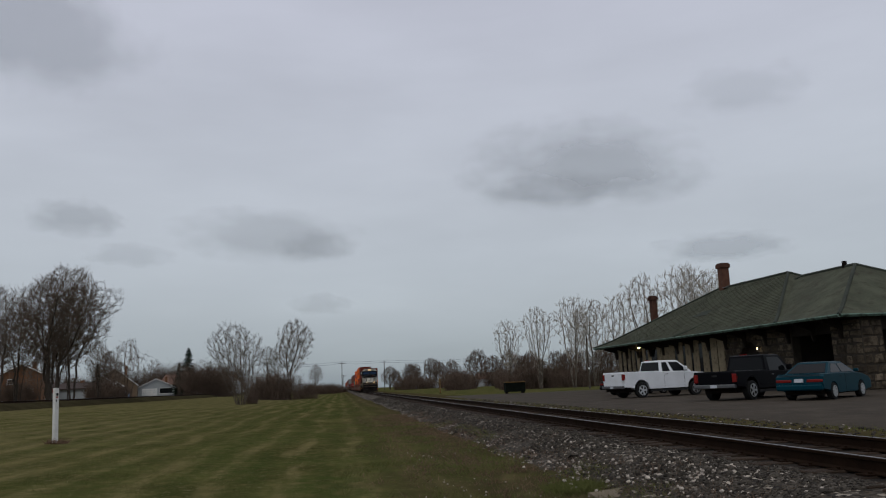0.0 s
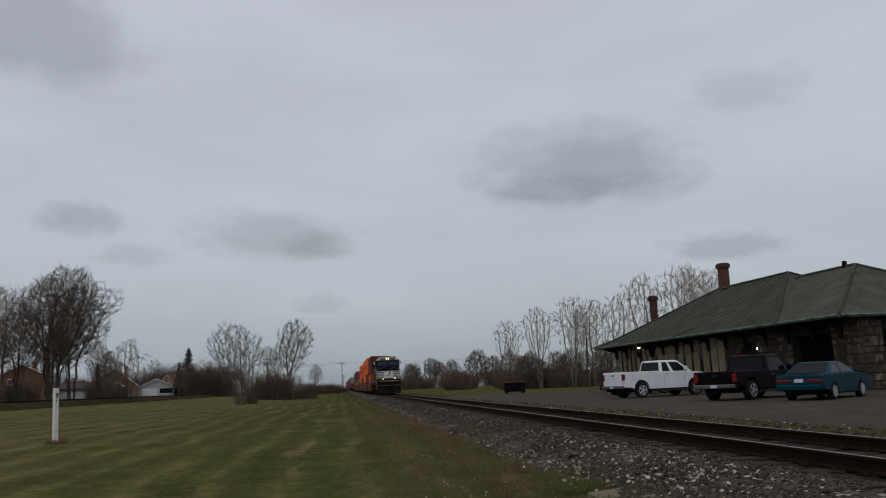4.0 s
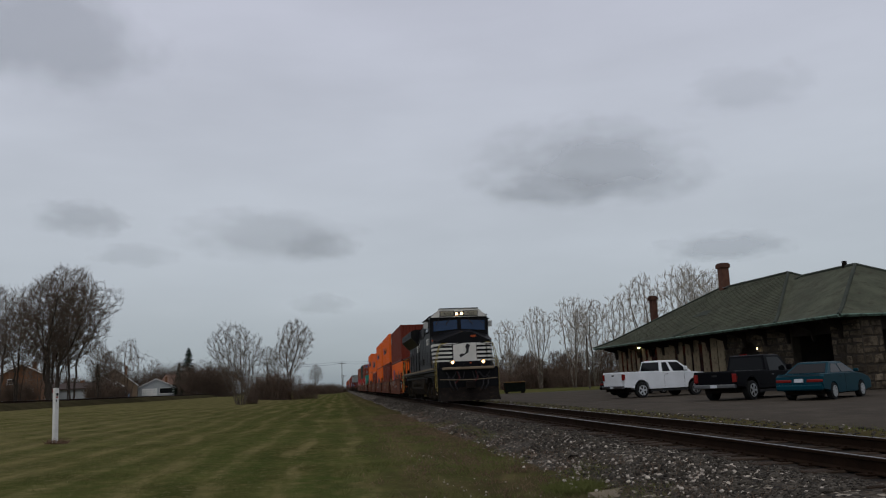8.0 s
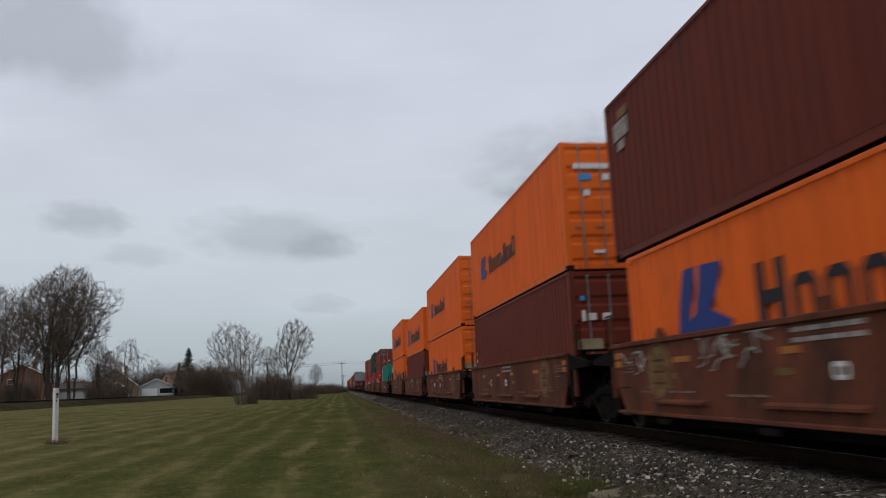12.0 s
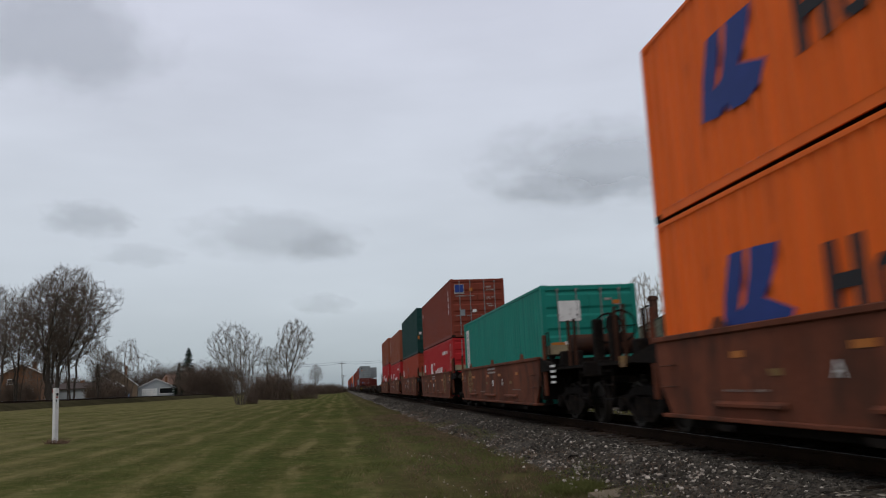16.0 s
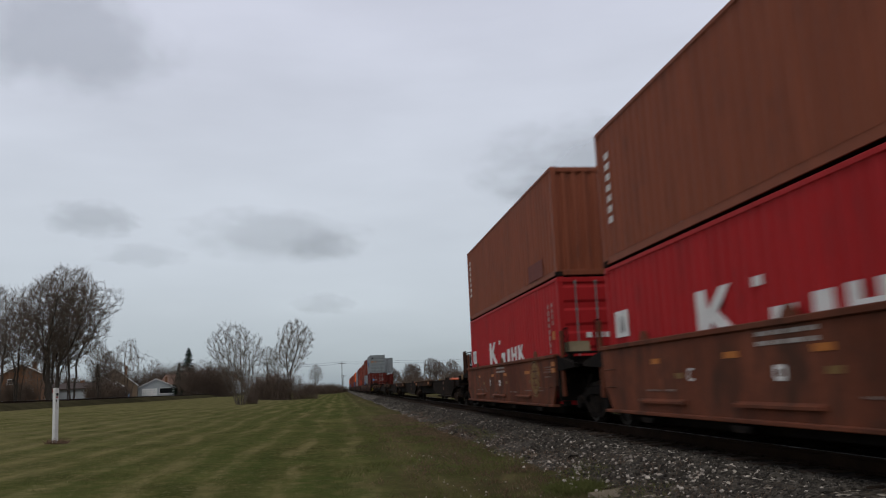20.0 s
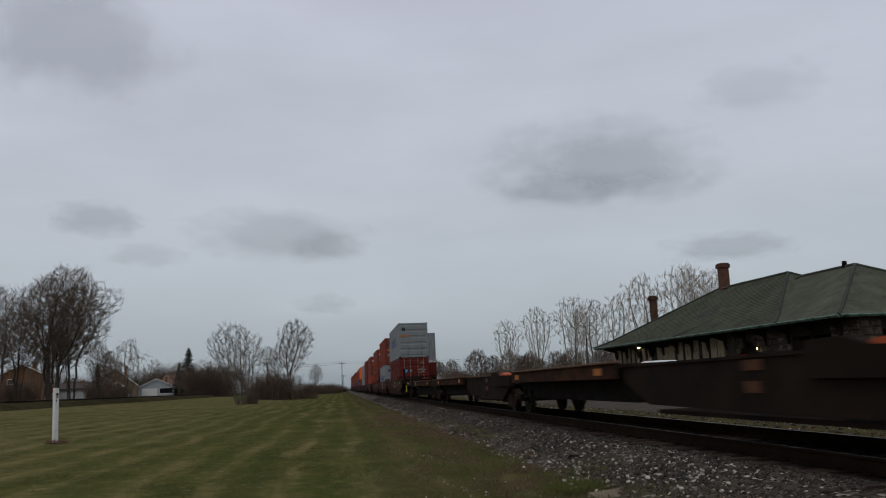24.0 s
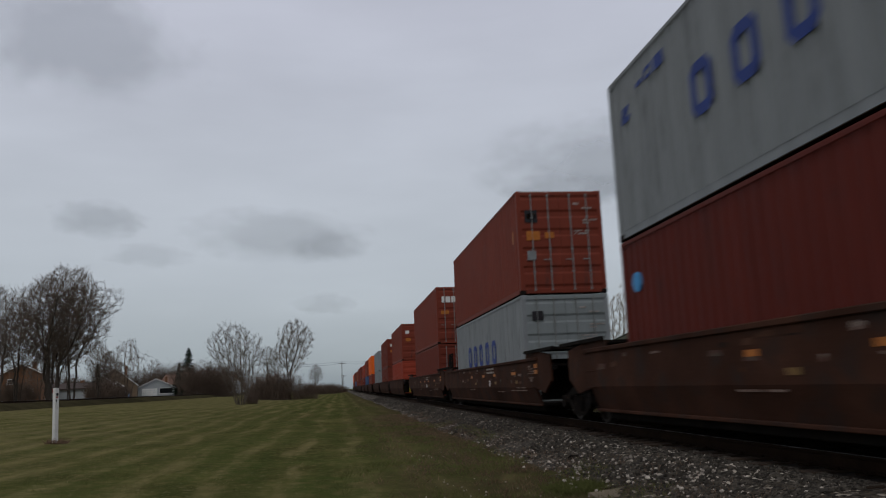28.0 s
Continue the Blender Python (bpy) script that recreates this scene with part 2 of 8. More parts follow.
# ---- ground, lawn and yard ----
def ground_material():
    m = mat("lawn", (0.079, 0.076, 0.027), 1.0, 0, 0.45, 0.6, 9.0, 0.5, spec=0.0)
    n, l = m.node_tree.nodes, m.node_tree.links
    b = n["Principled BSDF"]
    base = b.inputs["Base Color"].links[0].from_socket
    geo, sep = n.new("ShaderNodeNewGeometry"), n.new("ShaderNodeSeparateXYZ")
    l.new(geo.outputs["Position"], sep.inputs[0])

    def noise_at(scale, detail, stretch=(1, 1, 1)):
        mp, nz = n.new("ShaderNodeMapping"), n.new("ShaderNodeTexNoise")
        mp.inputs["Scale"].default_value = stretch
        nz.inputs["Scale"].default_value, nz.inputs["Detail"].default_value = scale, detail
        l.new(geo.outputs["Position"], mp.inputs[0])
        l.new(mp.outputs[0], nz.inputs[0])
        return nz.outputs["Fac"]

    def ranged(socket, a, c, lo=0.0, hi=1.0):
        r = n.new("ShaderNodeMapRange")
        for key, value in (("From Min", a), ("From Max", c), ("To Min", lo), ("To Max", hi)):
            r.inputs[key].default_value = value
        l.new(socket, r.inputs[0])
        return r.outputs[0]

    def op(kind, a, c):
        k = n.new("ShaderNodeMath")
        k.operation = kind
        for i, s in enumerate((a, c)):
            if isinstance(s, (int, float)):
                k.inputs[i].default_value = s
            else:
                l.new(s, k.inputs[i])
        return k.outputs[0]

    def mixed(fac, a, colour):
        x = n.new("ShaderNodeMix")
        x.data_type = "RGBA"
        l.new(fac, x.inputs["Factor"])
        l.new(a, x.inputs[6])
        x.inputs[7].default_value = (*colour, 1)
        return x.outputs[2]

    # long swaths of dry mown grass, along the mower's way
    wander = op("ADD", ranged(noise_at(0.10, 2), 0.2, 0.8, -3.0, 3.0), ranged(noise_at(1.4, 4, (1, 0.12, 1)), 0.2, 0.8, -0.9, 0.9))
    wave = op("SINE", op("ADD", op("MULTIPLY", sep.outputs["X"], 5.6), wander), 0.0)
    broken = op("ADD", op("MULTIPLY", noise_at(2.6, 8, (1.6, 0.22, 1)), 0.6), op("MULTIPLY", noise_at(0.35, 3), 0.4))
    straw = op("MULTIPLY", ranged(wave, 0.25, 0.9), ranged(broken, 0.40, 0.55))
    furrow = op("MULTIPLY", ranged(wave, -0.2, -0.9), ranged(noise_at(0.8, 5, (1.2, 0.2, 1)), 0.35, 0.6))
    base = mixed(op("MULTIPLY", furrow, 0.6), base, (0.036, 0.047, 0.014))
    shade = mixed(op("MULTIPLY", straw, ranged(sep.outputs["X"], -14.0, -6.0, 0.4, 0.66)), base, (0.190, 0.155, 0.072))
    clump = ranged(noise_at(1.7, 7), 0.46, 0.66)
    shade = mixed(op("MULTIPLY", clump, 0.32), shade, (0.034, 0.038, 0.014))
    patch = ranged(noise_at(0.16, 4), 0.5, 0.72)
    shade = mixed(op("MULTIPLY", patch, 0.55), shade, (0.100, 0.088, 0.036))
    mottle = ranged(noise_at(5.5, 6, (1, 0.6, 1)), 0.50, 0.68)
    shade = mixed(op("MULTIPLY", mottle, 0.5), shade, (0.145, 0.120, 0.050))
    speck = ranged(noise_at(9.0, 4), 0.60, 0.72)
    shade = mixed(op("MULTIPLY", speck, 0.5), shade, (0.20, 0.17, 0.10))
    shade = mixed(op("MULTIPLY", ranged(sep.outputs["X"], -2.5, -9.0, 0.0, 0.40), ranged(noise_at(1.6, 7, (1, 0.45, 1)), 0.36, 0.62)), shade, (0.185, 0.155, 0.080))
    # lush green between the swaths, most of all towards the track
    lush = op("MULTIPLY", ranged(sep.outputs["X"], -8.0, -2.0, 0.05, 0.8), ranged(noise_at(0.45, 6, (1.4, 0.35, 1)), 0.36, 0.58))
    shade = mixed(op("MULTIPLY", lush, ranged(noise_at(3.2, 7), 0.36, 0.60)), shade, (0.046, 0.062, 0.017))
    # bare brown weeds beside the track
    edge = op("ADD", sep.outputs["X"], ranged(noise_at(0.8, 6), 0.2, 0.8, -1.9, 1.9))
    shade = mixed(op("MULTIPLY", op("MULTIPLY", ranged(edge, 0.0, 3.2), ranged(sep.outputs["X"], 11.0, 13.0, 1.0, 0.0)), 0.72), shade, (0.058, 0.043, 0.026))
    l.new(shade, b.inputs["Base Color"])
    return m


LAWN = ground_material()
BALLAST = mat("ballast_fines", (0.050, 0.042, 0.034), 0.95, 0, 0.45, 6, 60, 1.0, stain=(0.045, 0.034, 0.022), stain_at=0.52)


def crushed(m, size, low, high, pale):
    """Breaks a surface into stones of one size, each of its own tone, a few of them pale."""
    n, l = m.node_tree.nodes, m.node_tree.links
    b = n["Principled BSDF"]
    source = b.inputs["Base Color"].links[0].from_socket
    geo, vo, sep = n.new("ShaderNodeNewGeometry"), n.new("ShaderNodeTexVoronoi"), n.new("ShaderNodeSeparateColor")
    vo.inputs["Scale"].default_value = 1 / size
    l.new(geo.outputs["Position"], vo.inputs["Vector"])
    l.new(vo.outputs["Color"], sep.inputs[0])
    rng, sc, cut, mx = n.new("ShaderNodeMapRange"), n.new("ShaderNodeVectorMath"), n.new("ShaderNodeMath"), n.new("ShaderNodeMix")
    rng.inputs["To Min"].default_value, rng.inputs["To Max"].default_value = low, high
    sc.operation, cut.operation, mx.data_type = "SCALE", "GREATER_THAN", "RGBA"
    cut.inputs[1].default_value = 0.91
    l.new(sep.outputs[0], rng.inputs[0])
    l.new(source, sc.inputs[0])
    l.new(rng.outputs[0], sc.inputs["Scale"])
    l.new(sep.outputs[1], cut.inputs[0])
    l.new(cut.outputs[0], mx.inputs["Factor"])
    l.new(sc.outputs[0], mx.inputs[6])
    mx.inputs[7].default_value = (*pale, 1)
    l.new(mx.outputs[2], b.inputs["Base Color"])
    bp = n.new("ShaderNodeBump")
    bp.invert = True
    bp.inputs["Strength"].default_value, bp.inputs["Distance"].default_value = 0.9, size * 0.7
    l.new(vo.outputs["Distance"], bp.inputs["Height"])
    l.new(bp.outputs[0], b.inputs["Normal"])
    return m


crushed(BALLAST, 0.050, 0.25, 1.75, (0.30, 0.26, 0.21))
STONE_GREY = mat("ballast_stone", (0.062, 0.055, 0.047), 0.9, 0, 0.2, 8, 60, 0.3, spread=0.75)
STONE_PILE = island(mat("ballast_stones", (0.063, 0.054, 0.044), 0.9, 0, 0.2, 8, 60, 0.3), 0.35, 1.6)
STONE_PALE = mat("pale_stone", (0.42, 0.37, 0.31), 0.85, 0, 0.2, 8, 60, 0.3, spread=0.3)
PALE_PILE = island(mat("pale_stones", (0.48, 0.42, 0.36), 0.85, 0, 0.2, 8, 60, 0.3), 0.4, 1.25)
RAIL_SIDE = mat("rusty_rail", (0.018, 0.010, 0.006), 0.9, 0.0, 0.3, 3, 50, 0.3, spec=0.05)
RAIL_HEAD = mat("polished_rail_head", (0.27, 0.265, 0.265), 0.40, 1.0, 0.15, 2, 40, 0.05)
TIE_WOOD = mat("weathered_tie", (0.034, 0.023, 0.016), 0.95, 0, 0.35, 2, 40, 0.7, spread=0.45, stretch=(0.4, 3, 3))
LOT = mat("worn_asphalt", (0.052, 0.042, 0.032), 0.95, 0, 0.25, 0.35, 30, 0.5, stain=(0.074, 0.061, 0.047), stain_at=0.58, spec=0.1)

xs = [-900, -600, -400, -280, -200, -140, -100, -80, -65, -52, -42, -36, -33, -30, -28, -26.5, -25, -23, -21, -19, -17, -15, -13, -11, -9, -7.5, -6, -5, -4, -3,
      -2, -1, 0, 1, 2, 3, 3.8, 4.6, 6.2, 8.4, 9.4, 12, 16, 22, 30, 40, 60, 90, 140, 200, 300, 500, 900]
ys = [-120, -60, -30, -10, 0, 4, 7] + [8 + 1.0 * i for i in range(26)] + [36, 39, 43, 48, 54, 61, 70, 80, 92, 105, 120, 140, 165, 200, 250, 320, 420, 600, 900, 1400, 2200, 3500]
g = G()
g.grid([[(x, y, ground_z(x, y) + (0.05 * noise.noise((x * 0.35, y * 0.35, 3)) if -24 < x < 3.5 else 0)) for x in xs] for y in ys])
solid("ground", g, LAWN, "mown spring lawn, patchy green and straw-coloured, falling to the track", "ground", kind="structure", smooth=True)

# the yard of asphalt between the track and the station, with a gravelly edge
g = G()
rows = []
for k in range(35):
    y = 2 + k * 2.2
    wob = 0.35 * noise.noise((0, y * 0.3, 1))
    rows.append([(10.0 + wob, y, -0.27), (10.5 + wob, y, LOT_Z), (16, y, LOT_Z), (24.0, y, LOT_Z), (46, y, LOT_Z), (46.3, y, -0.27)])
g.grid(rows)
solid("yard", g, LOT, "worn grey-brown asphalt station yard", "pavement", kind="structure", smooth=True)

# ---- the main track ----
track_bed = thing("track_bed", "crushed-stone railway bed with wooden ties", "track bed", kind="structure")
g = G()
prof = ((3.0, -0.50), (3.5, -0.40), (4.45, -0.215), (4.75, -0.205), (7.6, -0.205), (7.9, -0.215), (8.7, -0.33), (9.6, -0.30), (10.3, -0.30))
by = [-60, -20, 0] + [4 + 0.6 * i for i in range(60)] + [42 + 3 * i for i in range(30)] + [140, 180, 240, 320, 450, 700, 1100, 1800]
g.grid([[(x + 0.25 * noise.noise((x, y * 0.5, 0)), y, z + 0.025 * noise.noise((x * 3, y * 3, 5))) for x, z in prof] for y in by])
part("ballast", g, BALLAST, track_bed, smooth=True)


def stone(seed, r=1.0):
    rnd = random.Random(seed)
    v = []
    for q, z in ((0.72, -0.45), (1.0, 0.05), (0.58, 0.62)):
        for k in range(5):
            a = (k + 0.5 * (z > 0.3)) * 2 * math.pi / 5 + rnd.uniform(-0.3, 0.3)
            u = q * rnd.uniform(0.75, 1.2) * r
            v.append((u * math.cos(a) * 1.15, u * math.sin(a) * 0.85, (z + rnd.uniform(-0.15, 0.15)) * r * 0.8))
    f = [(t * 5 + k, t * 5 + (k + 1) % 5, t * 5 + 5 + (k + 1) % 5, t * 5 + 5 + k) for t in (0, 1) for k in range(5)]
    return v, f + [(10, 11, 12, 13, 14)]


STONES = [stone(k) for k in range(10)]


def bed_z(x):
    for (x0, z0), (x1, z1) in zip(prof, prof[1:]):
        if x <= x1:
            return z0 + (z1 - z0) * (x - x0) / (x1 - x0)
    return prof[-1][1]


def scatter(count, x0, x1, y0, y1, r0, r1, rnd, power=1.0):
    for _ in range(count):
        x, y = rnd.uniform(x0, x1), y0 + (y1 - y0) * rnd.random() ** power
        yield x, y, max(bed_z(x), ground_z(x, y)) if x > 3.0 else ground_z(x, y) - 0.01, rnd.uniform(r0, r1), rnd.uniform(0, 6.28)


def pile(items, rnd):
    g = G()
    for x, y, z, r, a in items:
        v, f = STONES[rnd.randrange(10)]
        c, s = math.cos(a) * r, math.sin(a) * r
        g.add([(x + c * p[0] - s * p[1], y + s * p[0] + c * p[1], z + r * p[2] * 1.25 + r * 0.25) for p in v], f)
    return g


rnd = random.Random(4)
items = list(scatter(15000, 3.0, 5.1, 7.0, 34, 0.016, 0.038, rnd, 1.5)) + list(scatter(2600, 7.2, 10.0, 8, 60, 0.025, 0.05, rnd, 1.3))
items += list(scatter(3000, 3.0, 4.7, 30, 90, 0.03, 0.06, rnd, 1.2))
# the foot of the bed is grown over, with an uneven edge
items = [q for q in items if q[0] > 3.45 + 0.55 * noise.noise((q[0] * 0.9, q[1] * 0.45, 14)) + rnd.gauss(0, 0.16)]
me = pile(items, rnd).mesh("stones")
tagged(part("stones", me, STONE_PILE, track_bed), kind="stuff")
items = list(scatter(1500, 3.0, 4.9, 7.0, 40, 0.010, 0.030, rnd, 1.5)) + [(x + rnd.gauss(0, 0.30), y + rnd.gauss(0, 0.5), bed_z(max(3.0, x)) + 0.005, rnd.uniform(0.014, 0.032), rnd.uniform(0, 6.28)) for x, y in ((3.35, 10.6), (3.9, 9.6), (3.6, 12.0), (4.3, 11.2), (4.1, 8.8), (3.3, 9.5), (4.4, 13.5)) for _ in range(20)] + list(scatter(420, 7.6, 10.4, 8, 60, 0.015, 0.035, rnd, 1.2)) + list(scatter(170, 1.0, 3.2, 8.0, 18, 0.006, 0.018, rnd, 1.2))
items += list(scatter(800, 3.6, 5.05, 7.2, 13, 0.010, 0.024, rnd, 1.1))
tagged(part("pale_stones", pile(items, rnd).mesh("pale_stones"), PALE_PILE, track_bed), kind="stuff")
stone_meshes = [G().add(*s).mesh("stone") for s in STONES]
for k, (x, y, z, r, a) in enumerate(scatter(290, 3.0, 4.6, 7.6, 14, 0.026, 0.050, rnd, 1.2)):
    part("stone", stone_meshes[k % 10], STONE_PALE if k % 5 == 0 else STONE_GREY, track_bed, m=Matrix.LocRotScale((x, y, z), Euler((0, 0, a)), (r, r, r)))

RAIL_SHAPE = ((-0.07, -0.17), (0.07, -0.17), (0.07, -0.158), (0.012, -0.14), (0.010, -0.045), (0.036, -0.035), (0.036, -0.010), (0.026, -0.003), (-0.026, -0.003), (-0.036, -0.010), (-0.036, -0.035), (-0.010, -0.045), (-0.012, -0.14), (-0.07, -0.158))
HEAD_SHAPE = ((-0.020, -0.012), (0.020, -0.012), (0.018, -0.002), (0.010, 0.0), (-0.010, 0.0), (-0.018, -0.002))
tie_mesh = G().box(-1.3, 1.3, -0.115, 0.115, -0.185, 0.0, 0.012).mesh("tie")
plate_mesh = G().box(-0.18, 0.18, -0.09, 0.09, 0.0, 0.014).box(-0.115, -0.09, -0.06, -0.03, 0.014, 0.035).box(0.09, 0.115, 0.03, 0.06, 0.014, 0.035).mesh("tie_plate")


def rails(cx, z, y0, y1, label):
    for side in (-1, 1):
        r = thing("rail", label, "rail", pose(cx + side * 0.755, 0, z), "rails of one track", "structure")
        part("web", G().prism(RAIL_SHAPE, "y", y0, y1), RAIL_SIDE, r)
        part("head", G().prism(HEAD_SHAPE, "y", y0, y1), RAIL_HEAD, r, "bright worn running surface")


g = G()
g.grid([[(RAIL_X + dx, y, -0.196 + 0.02 * noise.noise((dx * 3, y * 2, 8))) for dx in (-1.05, -0.6, -0.2, 0.2, 0.6, 1.25)] for y in [0] + [4 + 0.8 * i for i in range(60)] + [60, 90, 140, 220, 400, 900]])
part("crib_ballast", g, mat("oily_crib_ballast", (0.018, 0.014, 0.011), 0.95, 0, 0.4, 4, 40, 0.8, stain=(0.035, 0.026, 0.018), stain_at=0.6, spec=0.2), track_bed, "dark oily stones between the rails", smooth=True)
rails(RAIL_X, 0.0, -60, 1800, "rusty steel rail with a bright worn head")
# ---- the train ----
def train_at(t):
    """Where the first container's front stands along the track at t seconds."""
    if t <= 15:
        return 32.35 - 15.6 * (t - 10)
    if t <= 24:
        return -45.65 - 15.6 * (t - 15) - 0.6 / 18 * (t - 15) ** 2
    return -188.75 - 16.2 * (t - 24)


ROLLING = []            # (thing, place in the train, x, z)


def paint(name, colour, rust=0.66, rough=0.6, vary=0.14):
    return mat(name, colour, rough, 0, vary, 1.1, 30, 0.12, stain=tuple(c * 0.55 + 0.012 for c in colour), stain_at=rust - 0.03, stretch=(1, 2.6, 0.32), spec=0.12)


MAROON = paint("maroon_container_paint", (0.145, 0.029, 0.017))
ORANGE = paint("orange_container_paint", (0.770, 0.138, 0.018), 0.70)
RUST_RED = paint("brick_red_container_paint", (0.180, 0.037, 0.021))
DEEP_RED = paint("deep_red_container_paint", (0.108, 0.018, 0.012))
BROWN_RED = paint("faded_brown_container_paint", (0.225, 0.066, 0.034))
LINE_RED = paint("bright_red_container_paint", (0.370, 0.018, 0.020))
TILE_RED = paint("orange_red_container_paint", (0.290, 0.046, 0.024))
DARK_GREEN = paint("dark_green_container_paint", (0.009, 0.042, 0.036))
TEAL = paint("teal_container_paint", (0.014, 0.195, 0.150))
GREY = paint("light_grey_container_paint", (0.228, 0.240, 0.246))
GREY_END = paint("blue_grey_container_doors", (0.215, 0.235, 0.235))
BLUE_BOX = paint("blue_container_paint", (0.04, 0.08, 0.17))
WELL_BROWN = mat("brown_wagon_paint", (0.140, 0.045, 0.025), 0.78, 0, 0.4, 0.8, 22, 0.25, stain=(0.070, 0.032, 0.021), stain_at=0.54, stretch=(1, 1.3, 0.55), spec=0.07)
WELL_DARK = mat("grimy_wagon_paint", (0.050, 0.022, 0.014), 0.8, 0, 0.5, 0.9, 25, 0.2, stain=(0.035, 0.024, 0.02), stain_at=0.58, spec=0.04)
SPINE_RUST = mat("rusty_spine_paint", (0.056, 0.024, 0.013), 0.85, 0, 0.5, 0.8, 20, 0.3, stain=(0.026, 0.017, 0.013), stain_at=0.50, stretch=(1, 1, 2), spec=0.04)
GRIME = mat("grimy_running_gear", (0.011, 0.009, 0.008), 0.9, 0.0, 0.35, 2.5, 30, 0.3, stain=(0.026, 0.018, 0.013), stain_at=0.6, spec=0.04)
TRUCK_RUST = mat("rusty_truck_frame", (0.032, 0.021, 0.015), 0.9, 0, 0.35, 2.5, 30, 0.3, stain=(0.022, 0.017, 0.014), stain_at=0.55, spec=0.04)
STEEL = mat("bare_wheel_steel", (0.032, 0.026, 0.022), 0.6, 0.4, 0.2, 3, 30, 0.1)
ROD = mat("galvanised_rod", (0.22, 0.22, 0.21), 0.5, 0.5, 0.15, 4, 30, 0.05)
DECK_EDGE = mat("dusty_deck_edge", (0.125, 0.068, 0.040), 0.9, 0, 0.3, 0.8, 20, 0.3, stain=(0.09, 0.05, 0.03), stain_at=0.6)
BELLY = mat("dark_rusty_belly", (0.020, 0.013, 0.009), 0.85, 0, 0.35, 0.7, 20, 0.2, stain=(0.013, 0.010, 0.009), stain_at=0.55, spec=0.04)
FADED_MARK = mat("faded_rust_marking", (0.075, 0.030, 0.014), 0.8, 0, 0.4, 5, 20, 0.1)
HITCH_RED = mat("orange_red_hitch_paint", (0.40, 0.075, 0.022), 0.6, 0, 0.2, 3, 30, 0.1)
STENCIL = mat("worn_stencil_paint", (0.24, 0.19, 0.16), 0.8, 0, 0.5, 9, 60, 0.0, stain=(0.10, 0.04, 0.026), stain_at=0.50)
STOW_TAN = mat("dusty_tan_metal", (0.21, 0.165, 0.10), 0.8, 0, 0.3, 3, 30, 0.1)
MARK_WHITE = mat("white_lettering", (0.68, 0.66, 0.63), 0.7, 0, 0.12, 3, 40, 0.0, stain=(0.4, 0.36, 0.33), stain_at=0.66)
FADED_WHITE = mat("faded_white_lettering", (0.36, 0.32, 0.29), 0.8, 0, 0.3, 4, 40, 0.0, stain=(0.15, 0.10, 0.08), stain_at=0.58)
SCRAWL_GREY = mat("worn_grey_green_paint", (0.085, 0.075, 0.058), 0.8, 0, 0.4, 4, 40, 0.0, stain=(0.09, 0.035, 0.024), stain_at=0.5)
MARK_DARK = mat("dark_lettering", (0.022, 0.020, 0.022), 0.6, 0, 0.15, 3, 40, 0.0)
MARK_BLUE = mat("blue_lettering", (0.022, 0.045, 0.200), 0.6, 0, 0.15, 3, 40, 0.0)
MARK_AMBER = mat("amber_marking", (0.400, 0.130, 0.022), 0.5, 0, 0.15, 6, 40, 0.0)
MARK_YELLOW = mat("faded_yellow_marking", (0.200, 0.118, 0.040), 0.7, 0, 0.3, 3, 40, 0.0, stain=(0.12, 0.055, 0.028), stain_at=0.55)
MARK_SKY = mat("sky_blue_marking", (0.05, 0.28, 0.58), 0.5, 0, 0.1, 6, 40, 0.0)
DULL_YELLOW = mat("dull_yellow_grab_rail", (0.26, 0.20, 0.06), 0.7, 0, 0.2, 6, 40, 0.0)
SAFETY_YELLOW = mat("yellow_grab_iron", (0.55, 0.40, 0.04), 0.6, 0, 0.15, 6, 40, 0.0)
LOCO_BLACK = mat("black_locomotive_paint", (0.0050, 0.0050, 0.0060), 0.48, 0, 0.35, 1.2, 20, 0.05, stain=(0.011, 0.010, 0.009), stain_at=0.60, spec=0.11, stretch=(1, 1.6, 0.4))
SEAM_GREY = mat("worn_black_edges", (0.016, 0.015, 0.014), 0.6, 0, 0.3, 2, 20, 0.05)
RAD_GREY = mat("dusty_grey_radiator", (0.030, 0.031, 0.034), 0.7, 0, 0.3, 1.2, 20, 0.1)
PALE_PANEL = mat("pale_grey_panel", (0.42, 0.42, 0.40), 0.5, 0, 0.1, 3, 30, 0.0)
TRUCK_DUST = mat("brown_dusty_truck_frame", (0.026, 0.019, 0.013), 0.9, 0, 0.4, 1.8, 25, 0.4, stain=(0.014, 0.012, 0.010), stain_at=0.55, spec=0.04)
LOCO_TRIM = mat("dusty_white_stripe", (0.62, 0.60, 0.55), 0.6, 0, 0.12, 2, 30, 0.05)
SILL_TAN = mat("dusty_tan_edge", (0.20, 0.155, 0.105), 0.8, 0, 0.25, 2, 30, 0.1)
LOCO_GREY = mat("dusty_under_gear", (0.016, 0.013, 0.011), 0.9, 0.1, 0.35, 1.5, 25, 0.3, spec=0.04)
RED_HOSE = mat("dull_red_rubber", (0.06, 0.010, 0.009), 0.6, 0, 0.2, 5, 30, 0.0)
BOARD_TAN = mat("dull_number_board", (0.26, 0.24, 0.18), 0.5, 0, 0.1, 4, 30, 0.0)
# the windows' blue sky reflection is painted into the glass's base colour
CAB_GLASS = mat("sky_blue_cab_glass", (0.012, 0.034, 0.085), 0.06, 0, 0.1, 1, 10, 0.0, spec=0.32)
LAMP = glow("lit_headlight", (1.0, 0.66, 0.32), 5)
LAMP_SMALL = glow("lit_ditch_light", (1.0, 0.56, 0.24), 6)

